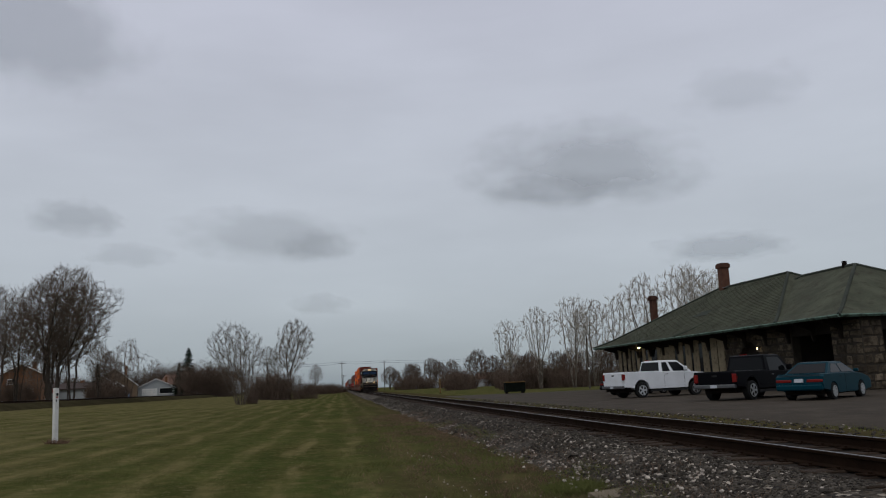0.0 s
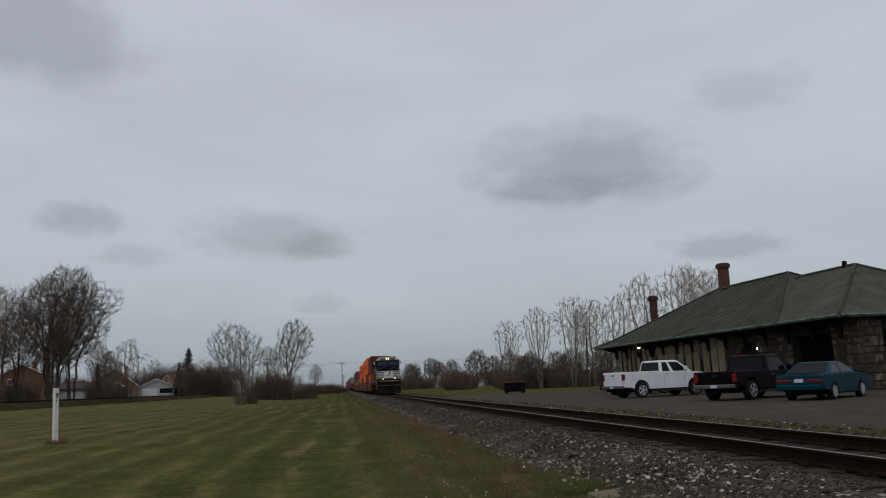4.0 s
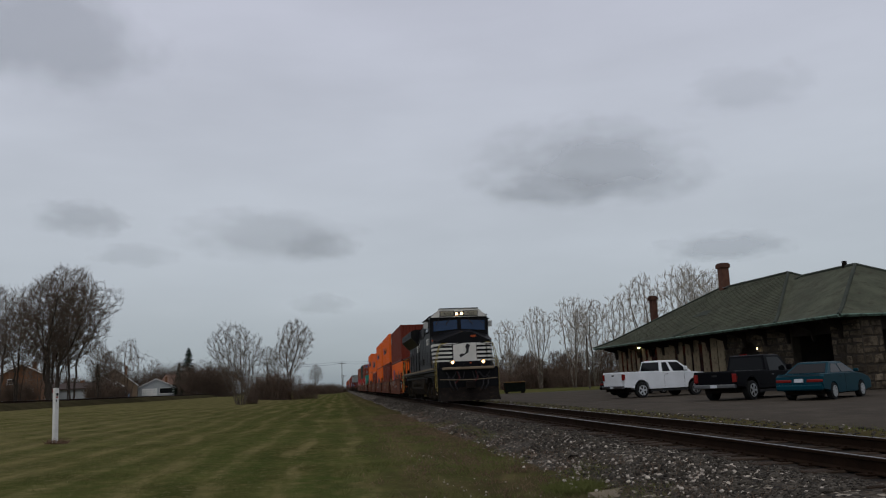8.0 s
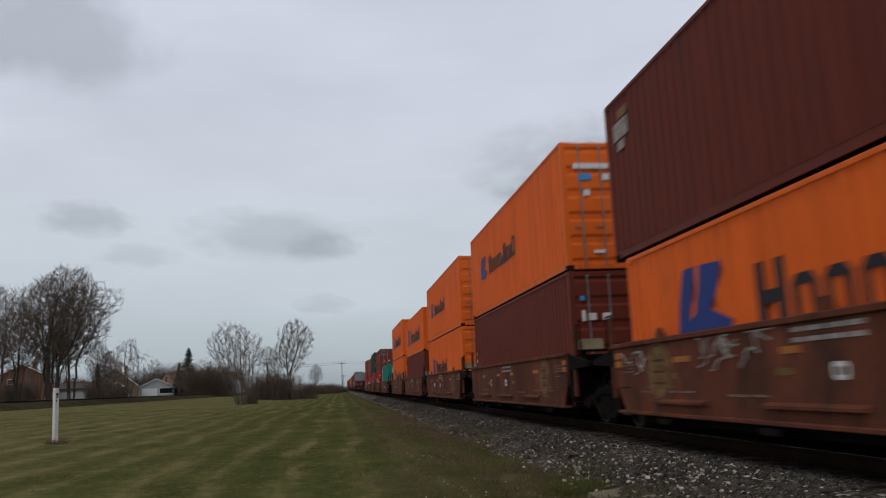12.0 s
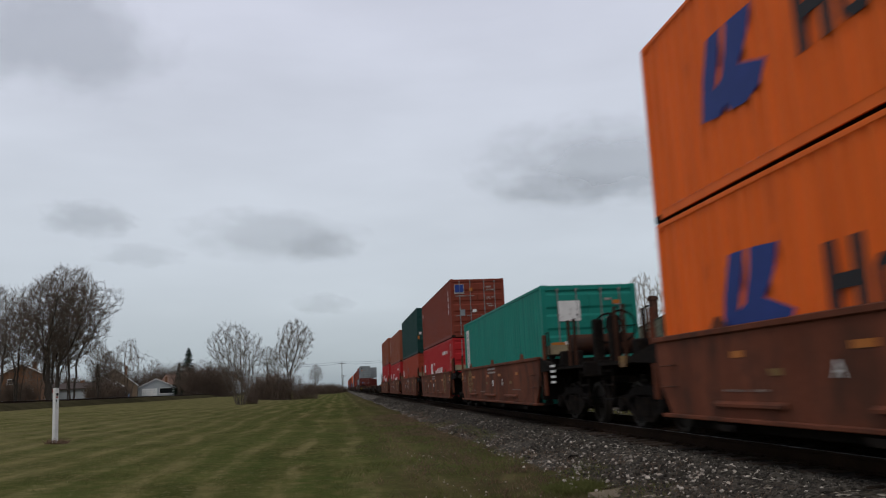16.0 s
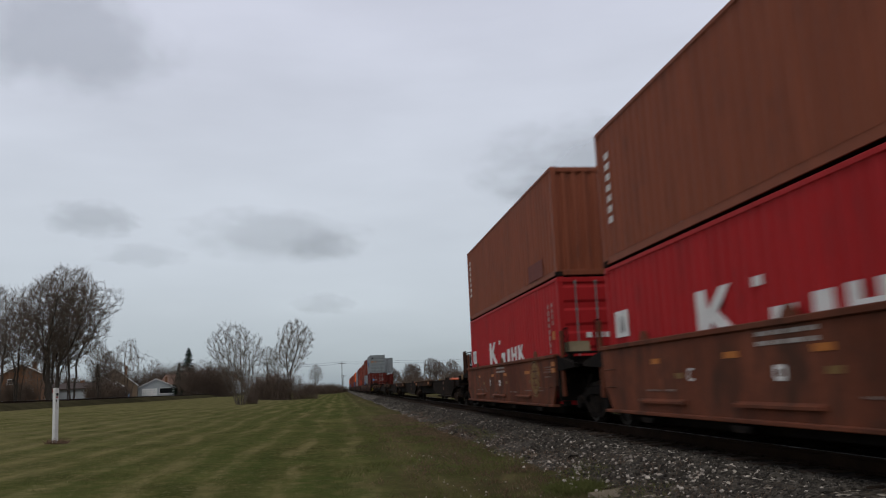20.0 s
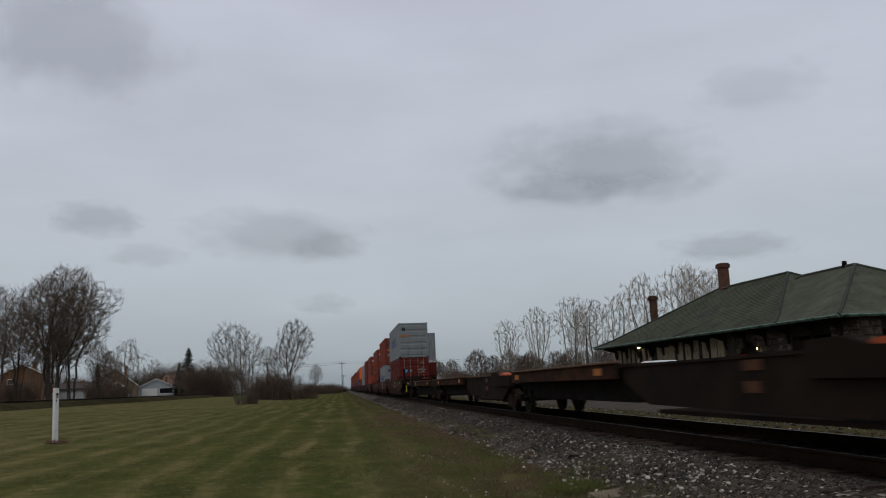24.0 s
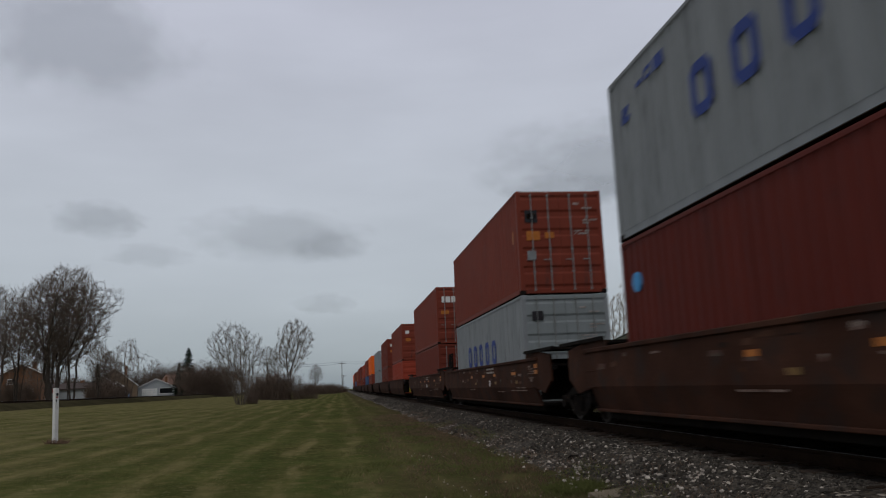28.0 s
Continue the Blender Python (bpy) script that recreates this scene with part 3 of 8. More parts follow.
def text_mesh(body, size, name):
    cu = bpy.data.curves.new(name, "FONT")
    cu.body, cu.size, cu.extrude, cu.align_x = body, size, 0.004, "CENTER"
    ob = new(name, cu)
    me = bpy.data.meshes.new_from_object(ob.evaluated_get(bpy.context.evaluated_depsgraph_get()))
    bpy.data.objects.remove(ob)
    me.name = name
    return me


WIDE, LONG = 2.438, 12.19
CACHE = {}


def cached(key, make):
    if key not in CACHE:
        CACHE[key] = make()
    return CACHE[key]


def corrugated(span, z0, z1, pitch=0.278, depth=0.036):
    """A ribbed sheet in the y-z plane, facing -x, its crests at x = 0."""
    count = max(2, round(span / pitch))
    p = span / count
    line = []
    for k in range(count):
        line += [(0.0, k * p), (0.0, k * p + p * 0.36), (depth, k * p + p * 0.5), (depth, k * p + p * 0.86)]
    line.append((0.0, span))
    g = G()
    g.grid([[(x, y, z) for x, y in line] for z in (z0, z1)])
    return g


def container(body, height, off, z, front="doors", label="", group="", marks=(), end=None, rods=None, name="shipping_container", plates=True, near=True):
    """A forty-foot container whose front stands at off in the train; marks: (material, from rear, to rear, low, high)."""
    c = thing(name, label, "shipping container", pose(RAIL_X, off + train_at(0), z), group)
    ROLLING.append((c, off, RAIL_X, z))
    hw = WIDE / 2
    end = end or body
    rods = rods or ROD

    def side():
        me = corrugated(LONG - 0.24, 0.17, height - 0.06, 0.278, 0.05).mesh("side_wall")
        return me

    sw = cached(("side", height), side)
    part("side_wall", sw, body, c, m=pose(-hw + 0.006, 0.12, 0))
    if near:
        part("side_wall", sw, body, c, m=pose(hw - 0.006, LONG - 0.12, 0, 0, 0, 180))
    roof = cached(("roof",), lambda: corrugated(LONG - 0.2, 0.03, WIDE - 0.03, 0.21, 0.02).mesh("roof"))
    part("roof", roof, body, c, m=Matrix.Translation((-hw, 0.1, height - 0.012)) @ Matrix(((0, 0, 1, 0), (0, 1, 0, 0), (-1, 0, 0, 0), (0, 0, 0, 1))))
    part("floor", cached(("floor",), lambda: G().box(-hw + 0.05, hw - 0.05, 0.1, LONG - 0.1, 0.04, 0.15).mesh("floor")), GRIME, c)
    top = cached(("top",), lambda: G().box(-0.03, 0.03, 0.15, LONG - 0.15, -0.07, 0.0, 0.008).mesh("top_rail"))
    low = cached(("low",), lambda: G().prism(((-0.012, 0.045), (0.09, 0.045), (0.09, 0.057), (0.002, 0.06), (0.002, 0.175), (-0.012, 0.175)), "y", 0.15, LONG - 0.15).mesh("bottom_rail"))
    for s in ((-1, 1) if near else (-1,)):
        part("top_rail", top, body, c, m=pose(s * (hw - 0.03), 0, height))
        part("bottom_rail", low, body, c, m=pose(-hw + 0.032, 0, 0.0) if s < 0 else pose(hw - 0.032, LONG, 0, 0, 0, 180))
    post = cached(("post", height), lambda: G().prism(((-0.06, -0.06), (0.06, -0.06), (0.06, -0.01), (0.0, 0.06), (-0.06, 0.06)), "z", 0.1, height - 0.1).mesh("corner_post"))
    cast = cached(("cast",), lambda: G().box(-0.083, 0.083, -0.091, 0.091, -0.061, 0.061, 0.012).box(-0.087, -0.07, -0.05, 0.05, -0.03, 0.03).mesh("corner_casting"))
    for sx, y in ((-1, 0.06), (1, 0.06), (-1, LONG - 0.06)) + (((1, LONG - 0.06),) if near else ()):
        part("corner_post", post, body, c, m=pose(sx * (hw - 0.06), y, 0) if sx < 0 else pose(sx * (hw - 0.06), y, 0, 0, 0, 90))
        for cz in (0.058, height - 0.058):
            part("corner_casting", cast, GRIME if cz < 1 else body, c, m=pose(sx * (hw - 0.08), 0.088 if y < 1 else LONG - 0.088, cz, 0, 0, 0 if sx < 0 else 180))
    wall = cached(("endwall", height), lambda: corrugated(WIDE - 0.22, 0.13, height - 0.1, 0.24, 0.045).mesh("end_wall"))
    part("end_wall", wall, body, c, m=pose(hw - 0.11, LONG - 0.02, 0, 0, 0, -90) @ Matrix.Rotation(math.pi, 4, "Z") @ Matrix.Translation((0, -(WIDE - 0.22), 0)))
    part("sill", cached(("sill",), lambda: G().box(-hw + 0.1, hw - 0.1, 0.0, 0.08, 0.02, 0.15, 0.01).mesh("sill")), end, c)
    part("header", cached(("header", height), lambda: G().box(-hw + 0.1, hw - 0.1, 0.0, 0.07, height - 0.13, height - 0.01, 0.01).mesh("header")), end, c)
    if front == "plain":
        part("end_wall", wall, end, c, m=pose(-hw + 0.11, 0.02, 0, 0, 0, 90) @ Matrix.Translation((0, -(WIDE - 0.22), 0)))
    else:
        def leaf():
            w, h0, h1 = hw - 0.115, 0.15, height - 0.13
            line = [(0.07, h1), (0.07, h0), (0.032, h0)]
            for k in range(5):
                za, zb = h0 + (h1 - h0) * (k + 0.12) / 5, h0 + (h1 - h0) * (k + 0.88) / 5
                line += [(0.032, za), (0.002, za + 0.06), (0.002, zb - 0.06), (0.032, zb)]
            return G().prism(line + [(0.032, h1)], "x", 0.0, w).mesh("door")

        def bar():
            g = G().cyl((0, 0, 0.1), (0, 0, height - 0.08), 0.017, n=8)
            for zz in (0.12, 0.62, 1.25, height - 0.75, height - 0.12):
                g.box(-0.030, 0.030, -0.022, 0.03, zz - 0.022, zz + 0.022)
            g.box(-0.20, 0.02, -0.025, -0.012, 0.94, 0.965)
            return g.mesh("locking_bar")

        lf, lb = cached(("leaf", height), leaf), cached(("bar", height), bar)
        for s in (-1, 1):
            d = part("door", lf, end, c, m=pose(-hw + 0.11 if s < 0 else 0.004, 0, 0))
            for u in (0.30, 0.78) if near else ():
                part("locking_bar", lb, rods, d, m=pose(u, -0.012, 0))
        if plates and near:
            rn = random.Random(int(off * 10))
            for zz, tall in ((height - 0.40, 0.055), (height - 0.52, 0.045), (height - 0.86, 0.04), (height - 0.94, 0.04), (height - 1.16, 0.04), (height - 1.24, 0.04)):
                x0 = 0.40 if rn.random() < 0.7 else 0.66
                for k in range(rn.choice((3, 4, 6, 7))):
                    w = rn.uniform(0.03, 0.055)
                    if rn.random() < 0.85:
                        part("stencil", G().box(x0, x0 + w, -0.02, 0.0, zz, zz + tall), FADED_WHITE, c)
                    x0 += w + 0.018
    for material, u0, u1, lo, hi, *kind in marks:
        part("marking", slab(kind[0] if kind else "solid", LONG - u1, LONG - u0, lo, hi), material, c, m=pose(-hw - 0.004, 0, 0))
    return c


def slab(kind, y0, y1, z0, z1):
    """A thin plain shape on the side: solid, a hollow ring, a pair of bars, or a leaning sail."""
    w, h = y1 - y0, z1 - z0
    if kind == "ring":
        t = min(w, h) * 0.26
        c = t * 0.8
        outer = ((y0 + c, z0), (y1 - c, z0), (y1, z0 + c), (y1, z1 - c), (y1 - c, z1), (y0 + c, z1), (y0, z1 - c), (y0, z0 + c))
        inner = [(y0 + w / 2 + (p - y0 - w / 2) * (1 - 2 * t / w), z0 + h / 2 + (q - z0 - h / 2) * (1 - 2 * t / h)) for p, q in outer]
        v = [(x, *p) for x in (0.0, 0.008) for p in (*outer, *inner)]
        f = []
        for i in range(8):
            j = (i + 1) % 8
            f += [(i, j, 8 + j, 8 + i), (16 + i, 16 + j, 24 + j, 24 + i), (i, j, 16 + j, 16 + i), (8 + i, 8 + j, 24 + j, 24 + i)]
        return G().add(v, f)
    if kind == "pair":
        t = w * 0.3
        return G().prism(((y0, z0), (y0 + t, z0), (y0 + t, z0 + h * 0.42), (y1 - t, z0 + h * 0.42), (y1 - t, z0), (y1, z0), (y1, z1), (y1 - t, z1), (y1 - t, z0 + h * 0.60), (y0 + t, z0 + h * 0.60), (y0 + t, z1), (y0, z1)), "x", 0.0, 0.008)
    if kind == "sail":
        def at(*pts):
            return [(y1 - w * a, z0 + h * b) for a, b in pts]
        return G().prism(at((0.0, 0.10), (0.07, 0.55), (0.20, 1.0), (0.42, 1.0), (0.36, 0.74), (0.25, 0.36), (0.37, 0.44), (0.46, 0.72), (0.51, 1.0), (0.88, 0.97), (0.80, 0.70), (0.64, 0.46), (1.0, 0.30), (0.88, 0.09), (0.68, 0.0), (0.46, 0.03), (0.37, 0.14), (0.30, 0.04)), "x", 0.0, 0.008)
    if kind == "wedge":
        return G().prism(((y1, z0), (y1 - w * 0.3, z0), (y1 - w * 0.35, z0 + h * 0.42), (y0 + w * 0.12, z0), (y0 - w * 0.18, z0), (y1 - w * 0.55, z0 + h * 0.58), (y0 + w * 0.1, z1), (y0 + w * 0.35, z1), (y1 - w * 0.3, z0 + h * 0.62), (y1 - w * 0.26, z1), (y1, z1)), "x", 0.0, 0.008)
    return G().box(0.0, 0.008, y0, y1, z0, z1)


def blocks(material, u, lo, hi, widths, gap=0.12, kind="solid"):
    """A row of plain letter-sized slabs from u metres before the rear; an item may be (width, height share, kind)."""
    out = []
    for w in widths:
        tall, shape = 1.0, kind
        if isinstance(w, tuple):
            w, tall, *rest = w
            shape = rest[0] if rest else kind
        if w < 0:
            u += -w
            continue
        out.append((material, u, u + w, lo, lo + (hi - lo) * tall, shape))
        u += w + gap
    return out


def end_marks(c, height, items):
    for material, x0, x1, z0, z1 in items:
        part("marking", G().box(x0, x1, -0.026, -0.006, z0, z1), material, c)


# -- wheels and trucks shared by the wagons
def wheelset_mesh(r=0.42):
    g = G()
    for s in (-1, 1):
        prof_ = ((0.66, r + 0.026), (0.695, r + 0.026), (0.705, r), (0.80, r - 0.01), (0.80, r - 0.07), (0.74, r - 0.09), (0.73, 0.14), (0.79, 0.12), (0.66, 0.12))
        n = 24
        rings = []
        for k in range(n):
            a = 2 * math.pi * k / n
            rings.append([(s * x, q * math.cos(a), q * math.sin(a)) for x, q in prof_])
        w = len(prof_)
        g.add([p for ring in rings for p in ring], [(k * w + j, k * w + (j + 1) % w, ((k + 1) % n) * w + (j + 1) % w, ((k + 1) % n) * w + j) for k in range(n) for j in range(w)])
    g.cyl((-1.0, 0, 0), (1.0, 0, 0), 0.08, n=10)
    return g.mesh("wheelset", True)


def truck_frame(s):
    x = s * 1.0
    g = G().prism(((-1.15, 0.36), (-1.15, 0.56), (-0.75, 0.62), (-0.42, 0.74), (0.42, 0.74), (0.75, 0.62), (1.15, 0.56), (1.15, 0.36), (1.04, 0.36), (1.0, 0.46), (0.80, 0.46), (0.76, 0.40), (0.66, 0.40), (0.66, 0.50), (0.42, 0.60), (-0.42, 0.60), (-0.66, 0.50), (-0.66, 0.40), (-0.76, 0.40), (-0.80, 0.46), (-1.0, 0.46), (-1.04, 0.36)), "x", x - 0.07, x + 0.07)
    g.prism(((-0.76, 0.42), (-0.40, 0.16), (0.40, 0.16), (0.76, 0.42), (0.66, 0.46), (0.34, 0.26), (-0.34, 0.26), (-0.66, 0.46)), "x", x - 0.07, x + 0.07)
    for y in (-0.36, 0.36):
        g.box(x - 0.05, x + 0.05, y - 0.06, y + 0.06, 0.22, 0.66)
    for y in (-0.9, 0.9):
        g.cyl((x + s * 0.02, y, 0.43), (x + s * 0.16, y, 0.43), 0.13, n=10)
    for y in (-0.2, 0, 0.2):
        g.cyl((x + s * 0.05, y, 0.24), (x + s * 0.05, y, 0.56), 0.075, n=8)
    return g.mesh("side_frame")


SPINNERS = []


def truck(parent, y, spin=False, frame_m=None):
    t = part("truck", cached(("bolster",), lambda: G().box(-1.0, 1.0, -0.2, 0.2, 0.5, 0.78, 0.03).mesh("truck")), GRIME, parent, m=pose(0, y, 0))
    for s in (-1, 1):
        part("side_frame", cached(("frame", s), lambda: truck_frame(s)), frame_m or GRIME, t)
    for dy in (-0.9, 0.9):
        w = part("wheelset", cached(("wheelset",), wheelset_mesh), STEEL, t, m=pose(0, dy, 0.42))
        if spin:
            SPINNERS.append((w, (0, dy, 0.42), 0.42))
    return t


def well_unit(off, length, material, first=False, last=False, near=True, label="", logo=0, letter="", tail=1.5, head=1.5, tall=False, flip=False):
    """One unit of an articulated well wagon; its well runs from off over length, the shared truck stands behind it."""
    u = thing("well_wagon", label, "well wagon", pose(RAIL_X, off + train_at(0), 0), "wagons of the train")
    ROLLING.append((u, off, RAIL_X, 0))
    hx = 1.36
    for s in (-1, 1):
        plate = cached(("plate", length, s), lambda: G().prism(((0.42, 0.34), (length - 0.42, 0.34), (length - 0.06, 0.78), (length, 1.05), (length, 1.44), (0, 1.44), (0, 1.05), (0.06, 0.78)), "x", s * hx - 0.03, s * hx + 0.03).mesh("side_plate"))
        if tall:
            plate = cached(("tall_plate", length, s), lambda: G().prism(((0.06, 0.76), (length - 0.06, 0.76), (length, 1.05), (length, 1.44), (0, 1.44), (0, 1.05)), "x", s * hx - 0.03, s * hx + 0.03).mesh("side_plate"))
        sp = part("side_plate", plate, material, u)
        if tall:
            part("lower_panel", cached(("lpanel", length, s), lambda: G().prism(((s * (hx + 0.03), 0.76), (s * (hx - 0.03), 0.76), (s * (hx - 0.17), 0.30), (s * (hx - 0.11), 0.30)), "y", 0.30, length - 0.30).mesh("lower_panel")), material, sp)
        part("top_chord", cached(("chord", length, s), lambda: G().box(s * hx - 0.07, s * hx + 0.07, 0.0, length, 1.40, 1.48, 0.012).mesh("top_chord")), material, sp)
        part("bottom_sill", cached(("sill", length, s), lambda: G().box(s * hx - 0.09, s * hx + 0.09, 0.2, length - 0.2, 0.31, 0.365, 0.01).mesh("bottom_sill")), material, sp, m=pose(-s * 0.15, 0, -0.02) if tall else None)
        if near and not tall:
            for k in range(4):
                part("stiffener", cached(("stiff",), lambda: G().prism(((0, 0.28), (0.5, 0.28), (0.42, 0.20), (0.08, 0.20)), "x", -0.08, 0.08).mesh("stiffener")), GRIME, sp, m=pose(s * hx, length * (k + 0.4) / 4.2, 0))
            for k in (0.16, 0.5, 0.84):
                gd = cached(("guide",), lambda: G().prism(((-0.18, 1.46), (-0.12, 1.55), (-0.03, 1.63), (0.03, 1.63), (0.12, 1.55), (0.18, 1.46)), "x", -0.025, 0.025).mesh("container_guide"))
                part("container_guide", gd, material, sp, m=pose(s * (hx - 0.02), length * k, 0))
        for y, e, end in ((0.0, -1, first), (length, 1, last)):
            ext, top, back = (1.6 if end else 1.15), 1.60, 1.2

            def wing(y=y, e=e, ext=ext, top=top, back=back):
                poly = ((y - e * back, 1.43), (y - e * 0.5, 0.76), (y + e * 0.55, 0.62), (y + e * ext, 0.90), (y + e * ext, top - 0.10), (y + e * 0.1, top), (y - e * back, top))
                return G().prism(poly, "x", s * (hx - 0.004) - 0.03, s * (hx - 0.004) + 0.03).mesh("end_wing")
            if near and tall:
                part("end_wing", cached(("wing", y, e, ext, top, s), wing), material, sp)
    if tall and near:
        for y, e in ((0.0, -1), (length, 1)):
            part("end_platform", G().box(-1.38, 1.38, min(y + e * 0.1, y + e * 1.45), max(y + e * 0.1, y + e * 1.45), 1.60, 1.66).box(-1.44, -1.38, min(y - e * 1.2, y + e * 1.6), max(y - e * 1.2, y + e * 1.6), 1.60, 1.67), GRIME, u)
    part("well_floor", cached(("wfloor", length), lambda: G().box(-1.25, 1.25, 0.1, length - 0.1, 0.30, 0.36).box(-1.12, 1.12, 0.5, length - 0.5, 0.17, 0.30).mesh("well_floor")), GRIME, u)
    for y, e, reach in ((0.0, -1, head), (length, 1, tail)):
        def end_frame(e=e, reach=reach):
            g = G().box(-1.34, 1.34, min(0, e * 0.08), max(0, e * 0.08), 0.45, 1.42)
            g.prism(((0, 0.95), (e * reach, 0.80), (e * reach, 1.12), (0, 1.30)), "x", -0.35, 0.35)
            for s in (-1, 1):
                g.prism(((0, 1.10), (e * min(reach, 1.3), 1.16), (e * min(reach, 1.3), 1.24), (0, 1.44)), "x", s * 1.30 - 0.05, s * 1.30 + 0.05)
            g.box(-1.34, 1.34, min(0, e * min(reach, 1.2)), max(0, e * min(reach, 1.2)), 1.24, 1.28)
            return g.mesh("end_frame")
        part("end_frame", cached(("endframe", e, reach), end_frame), GRIME, u, m=pose(0, y, 0))
    if near and not tall:
        for y, e in ((0.0, -1), (length, 1)):
            for s in (-1, 1):
                part("guard_post", cached(("gpost",), lambda: G().box(-0.035, 0.035, -0.05, 0.05, 0.55, 1.98, 0.01).mesh("guard_post")), material, u, m=pose(s * 1.30, y + e * 0.30, 0, 0, 0, 0))
                part("grab_loop", cached(("gloop",), lambda: G().tube([(0, -0.12, 1.45), (0, -0.12, 2.02), (0, 0.12, 2.02), (0, 0.12, 1.45)], 0.016, 5).mesh("grab_loop")), GRIME, u, m=pose(s * 1.26, y + e * 0.52, 0))
            part("end_walkway", cached(("ewalk",), lambda: G().box(-1.22, 1.22, -0.16, 0.16, 1.47, 1.51).box(-1.2, -1.1, -0.1, 0.1, 1.2, 1.47).box(1.1, 1.2, -0.1, 0.1, 1.2, 1.47).mesh("end_walkway")), GRIME, u, m=pose(0, y + e * 0.42, 0))
            part("brake_hose", cached(("bhose",), lambda: G().tube([(-0.9, -0.3, 1.0), (-0.95, -0.1, 0.72), (-0.9, 0.2, 0.70), (-0.85, 0.45, 0.95)], 0.03, 6).mesh("brake_hose")), GRIME, u, m=pose(0, y + e * 0.75, 0))
        part("stow_box", cached(("stow",), lambda: G().prism(((-0.16, 0.0), (0.16, 0.0), (0.12, 0.20), (-0.10, 0.22)), "x", -0.24, 0.24).mesh("stow_box")), STOW_TAN, u, "dusty tan box on the wagon end", m=pose(-0.98, -0.42, 1.51))
    if near:
        spin = True
        truck(u, length + tail, spin)
        if first:
            truck(u, -head + (1.9 if head > 4 else 1.6), spin)
    elif True:
        bogie = cached(("far_bogie",), lambda: G().box(-1.05, 1.05, -1.1, 1.1, 0.3, 0.75).cyl((-0.8, -0.9, 0.42), (0.8, -0.9, 0.42), 0.42).cyl((-0.8, 0.9, 0.42), (0.8, 0.9, 0.42), 0.42).mesh("truck"))
        part("truck", bogie, GRIME, u, m=pose(0, length + tail, 0))
    if near:
        bar = cached(("grab",), lambda: G().tube([(-1.42, 0.0, 0.75), (-1.46, 0.0, 0.75), (-1.46, 0.45, 0.75), (-1.42, 0.45, 0.75)], 0.012, 5).mesh("grab_iron"))
        for y0 in (0.25, length - 0.7):
            for zz in (0.0, 0.3):
                part("grab_iron", bar, material, u, m=pose(0, y0, zz))
        rn = random.Random(int(off * 7))
        x = -hx - 0.034
        def flat(name, material_, y0, y1, z0, z1, label_=""):
            if flip:
                y0, y1 = length - y1, length - y0
            part(name, G().box(x - 0.003, x + 0.006, y0, y1, z0, z1), material_, u, label_)

        for z0 in (1.31, 1.20):
            for y0, y1 in ((5.55, 5.72), (5.79, 6.12), (6.18, 6.40), (6.46, 6.74)):
                flat("marking", FADED_WHITE, y0, y1, z0, z0 + 0.05)
        for k in range(5):
            flat("stencil", STENCIL, 0.42, 0.98 - 0.1 * (k % 2), 1.20 - 0.055 * k, 1.222 - 0.055 * k)
        for y0, w, z0 in ((1.2, 0.7, 0.66), (1.95, 0.55, 0.66), (2.6, 0.45, 0.66), (1.35, 0.5, 0.73), (2.05, 0.35, 0.73), (4.0, 0.5, 0.62), (4.6, 0.35, 0.62), (9.1, 0.4, 0.68), (9.6, 0.55, 0.68)):
            flat("stencil", STENCIL, y0, y0 + w, z0, z0 + 0.028)
        part("marking", slab("ring", 6.2, 6.42, 0.80, 0.98), MARK_WHITE, u, m=pose(x - 0.003, -0.42 if flip else 0, 0))
        for y0, w in ((2.48, 0.52), (5.3, 0.36), (7.2, 0.36), (9.6, 0.3)):
            flat("reflector", MARK_AMBER, y0, y0 + w, 1.09, 1.17)
        for z0 in (1.22, 1.08):
            flat("reflector", MARK_AMBER, 0.06, 0.34, z0, z0 + 0.10)
        for y0 in (2.28, 5.2, 8.8):
            flat("marking", MARK_YELLOW, y0, y0 + 0.26, 0.86, 0.94)
        if letter:
            part("unit_letter", cached(("letter", letter), lambda: text_mesh(letter, 0.26, "unit_letter")), MARK_WHITE, u, "white letter " + letter,
                 m=pose(x - 0.002, 4.4 if flip else 7.8 if letter in "AB" else 8.55, 0.82) @ Matrix(((0, 0, -1, 0), (-1, 0, 0, 0), (0, 1, 0, 0), (0, 0, 0, 1))))
        if logo:
            lg = part("emblem", G().cyl((x + 0.006, 0, 0), (x - 0.004, 0, 0), 0.455, n=32), MARK_YELLOW, u, "faded yellow round emblem", m=pose(0, length - logo if flip else logo, 0.97))
            for d in (-0.13, 0.0, 0.13):
                part("emblem_line", G().box(x - 0.007, x + 0.0, d - 0.014, d + 0.014, -0.27, 0.27), material, lg)
                part("emblem_line", G().box(x - 0.007, x + 0.0, -0.24, 0.24, d * 1.3 - 0.018, d * 1.3 + 0.018), material, lg)
            part("rim_line", G().tube([(x - 0.004, 0.40 * math.cos(k * math.pi / 12), 0.40 * math.sin(k * math.pi / 12)) for k in range(25)], 0.012, 4), material, lg)
        for y0, y1 in () if tall else ((2.45, 4.08), (5.54, 7.31), (8.75, 10.43)):
            part("ledge", G().prism(((-1.46, 0.50), (-1.385, 0.50), (-1.385, 0.57), (-1.46, 0.535)), "y", y0, y1), material, u)
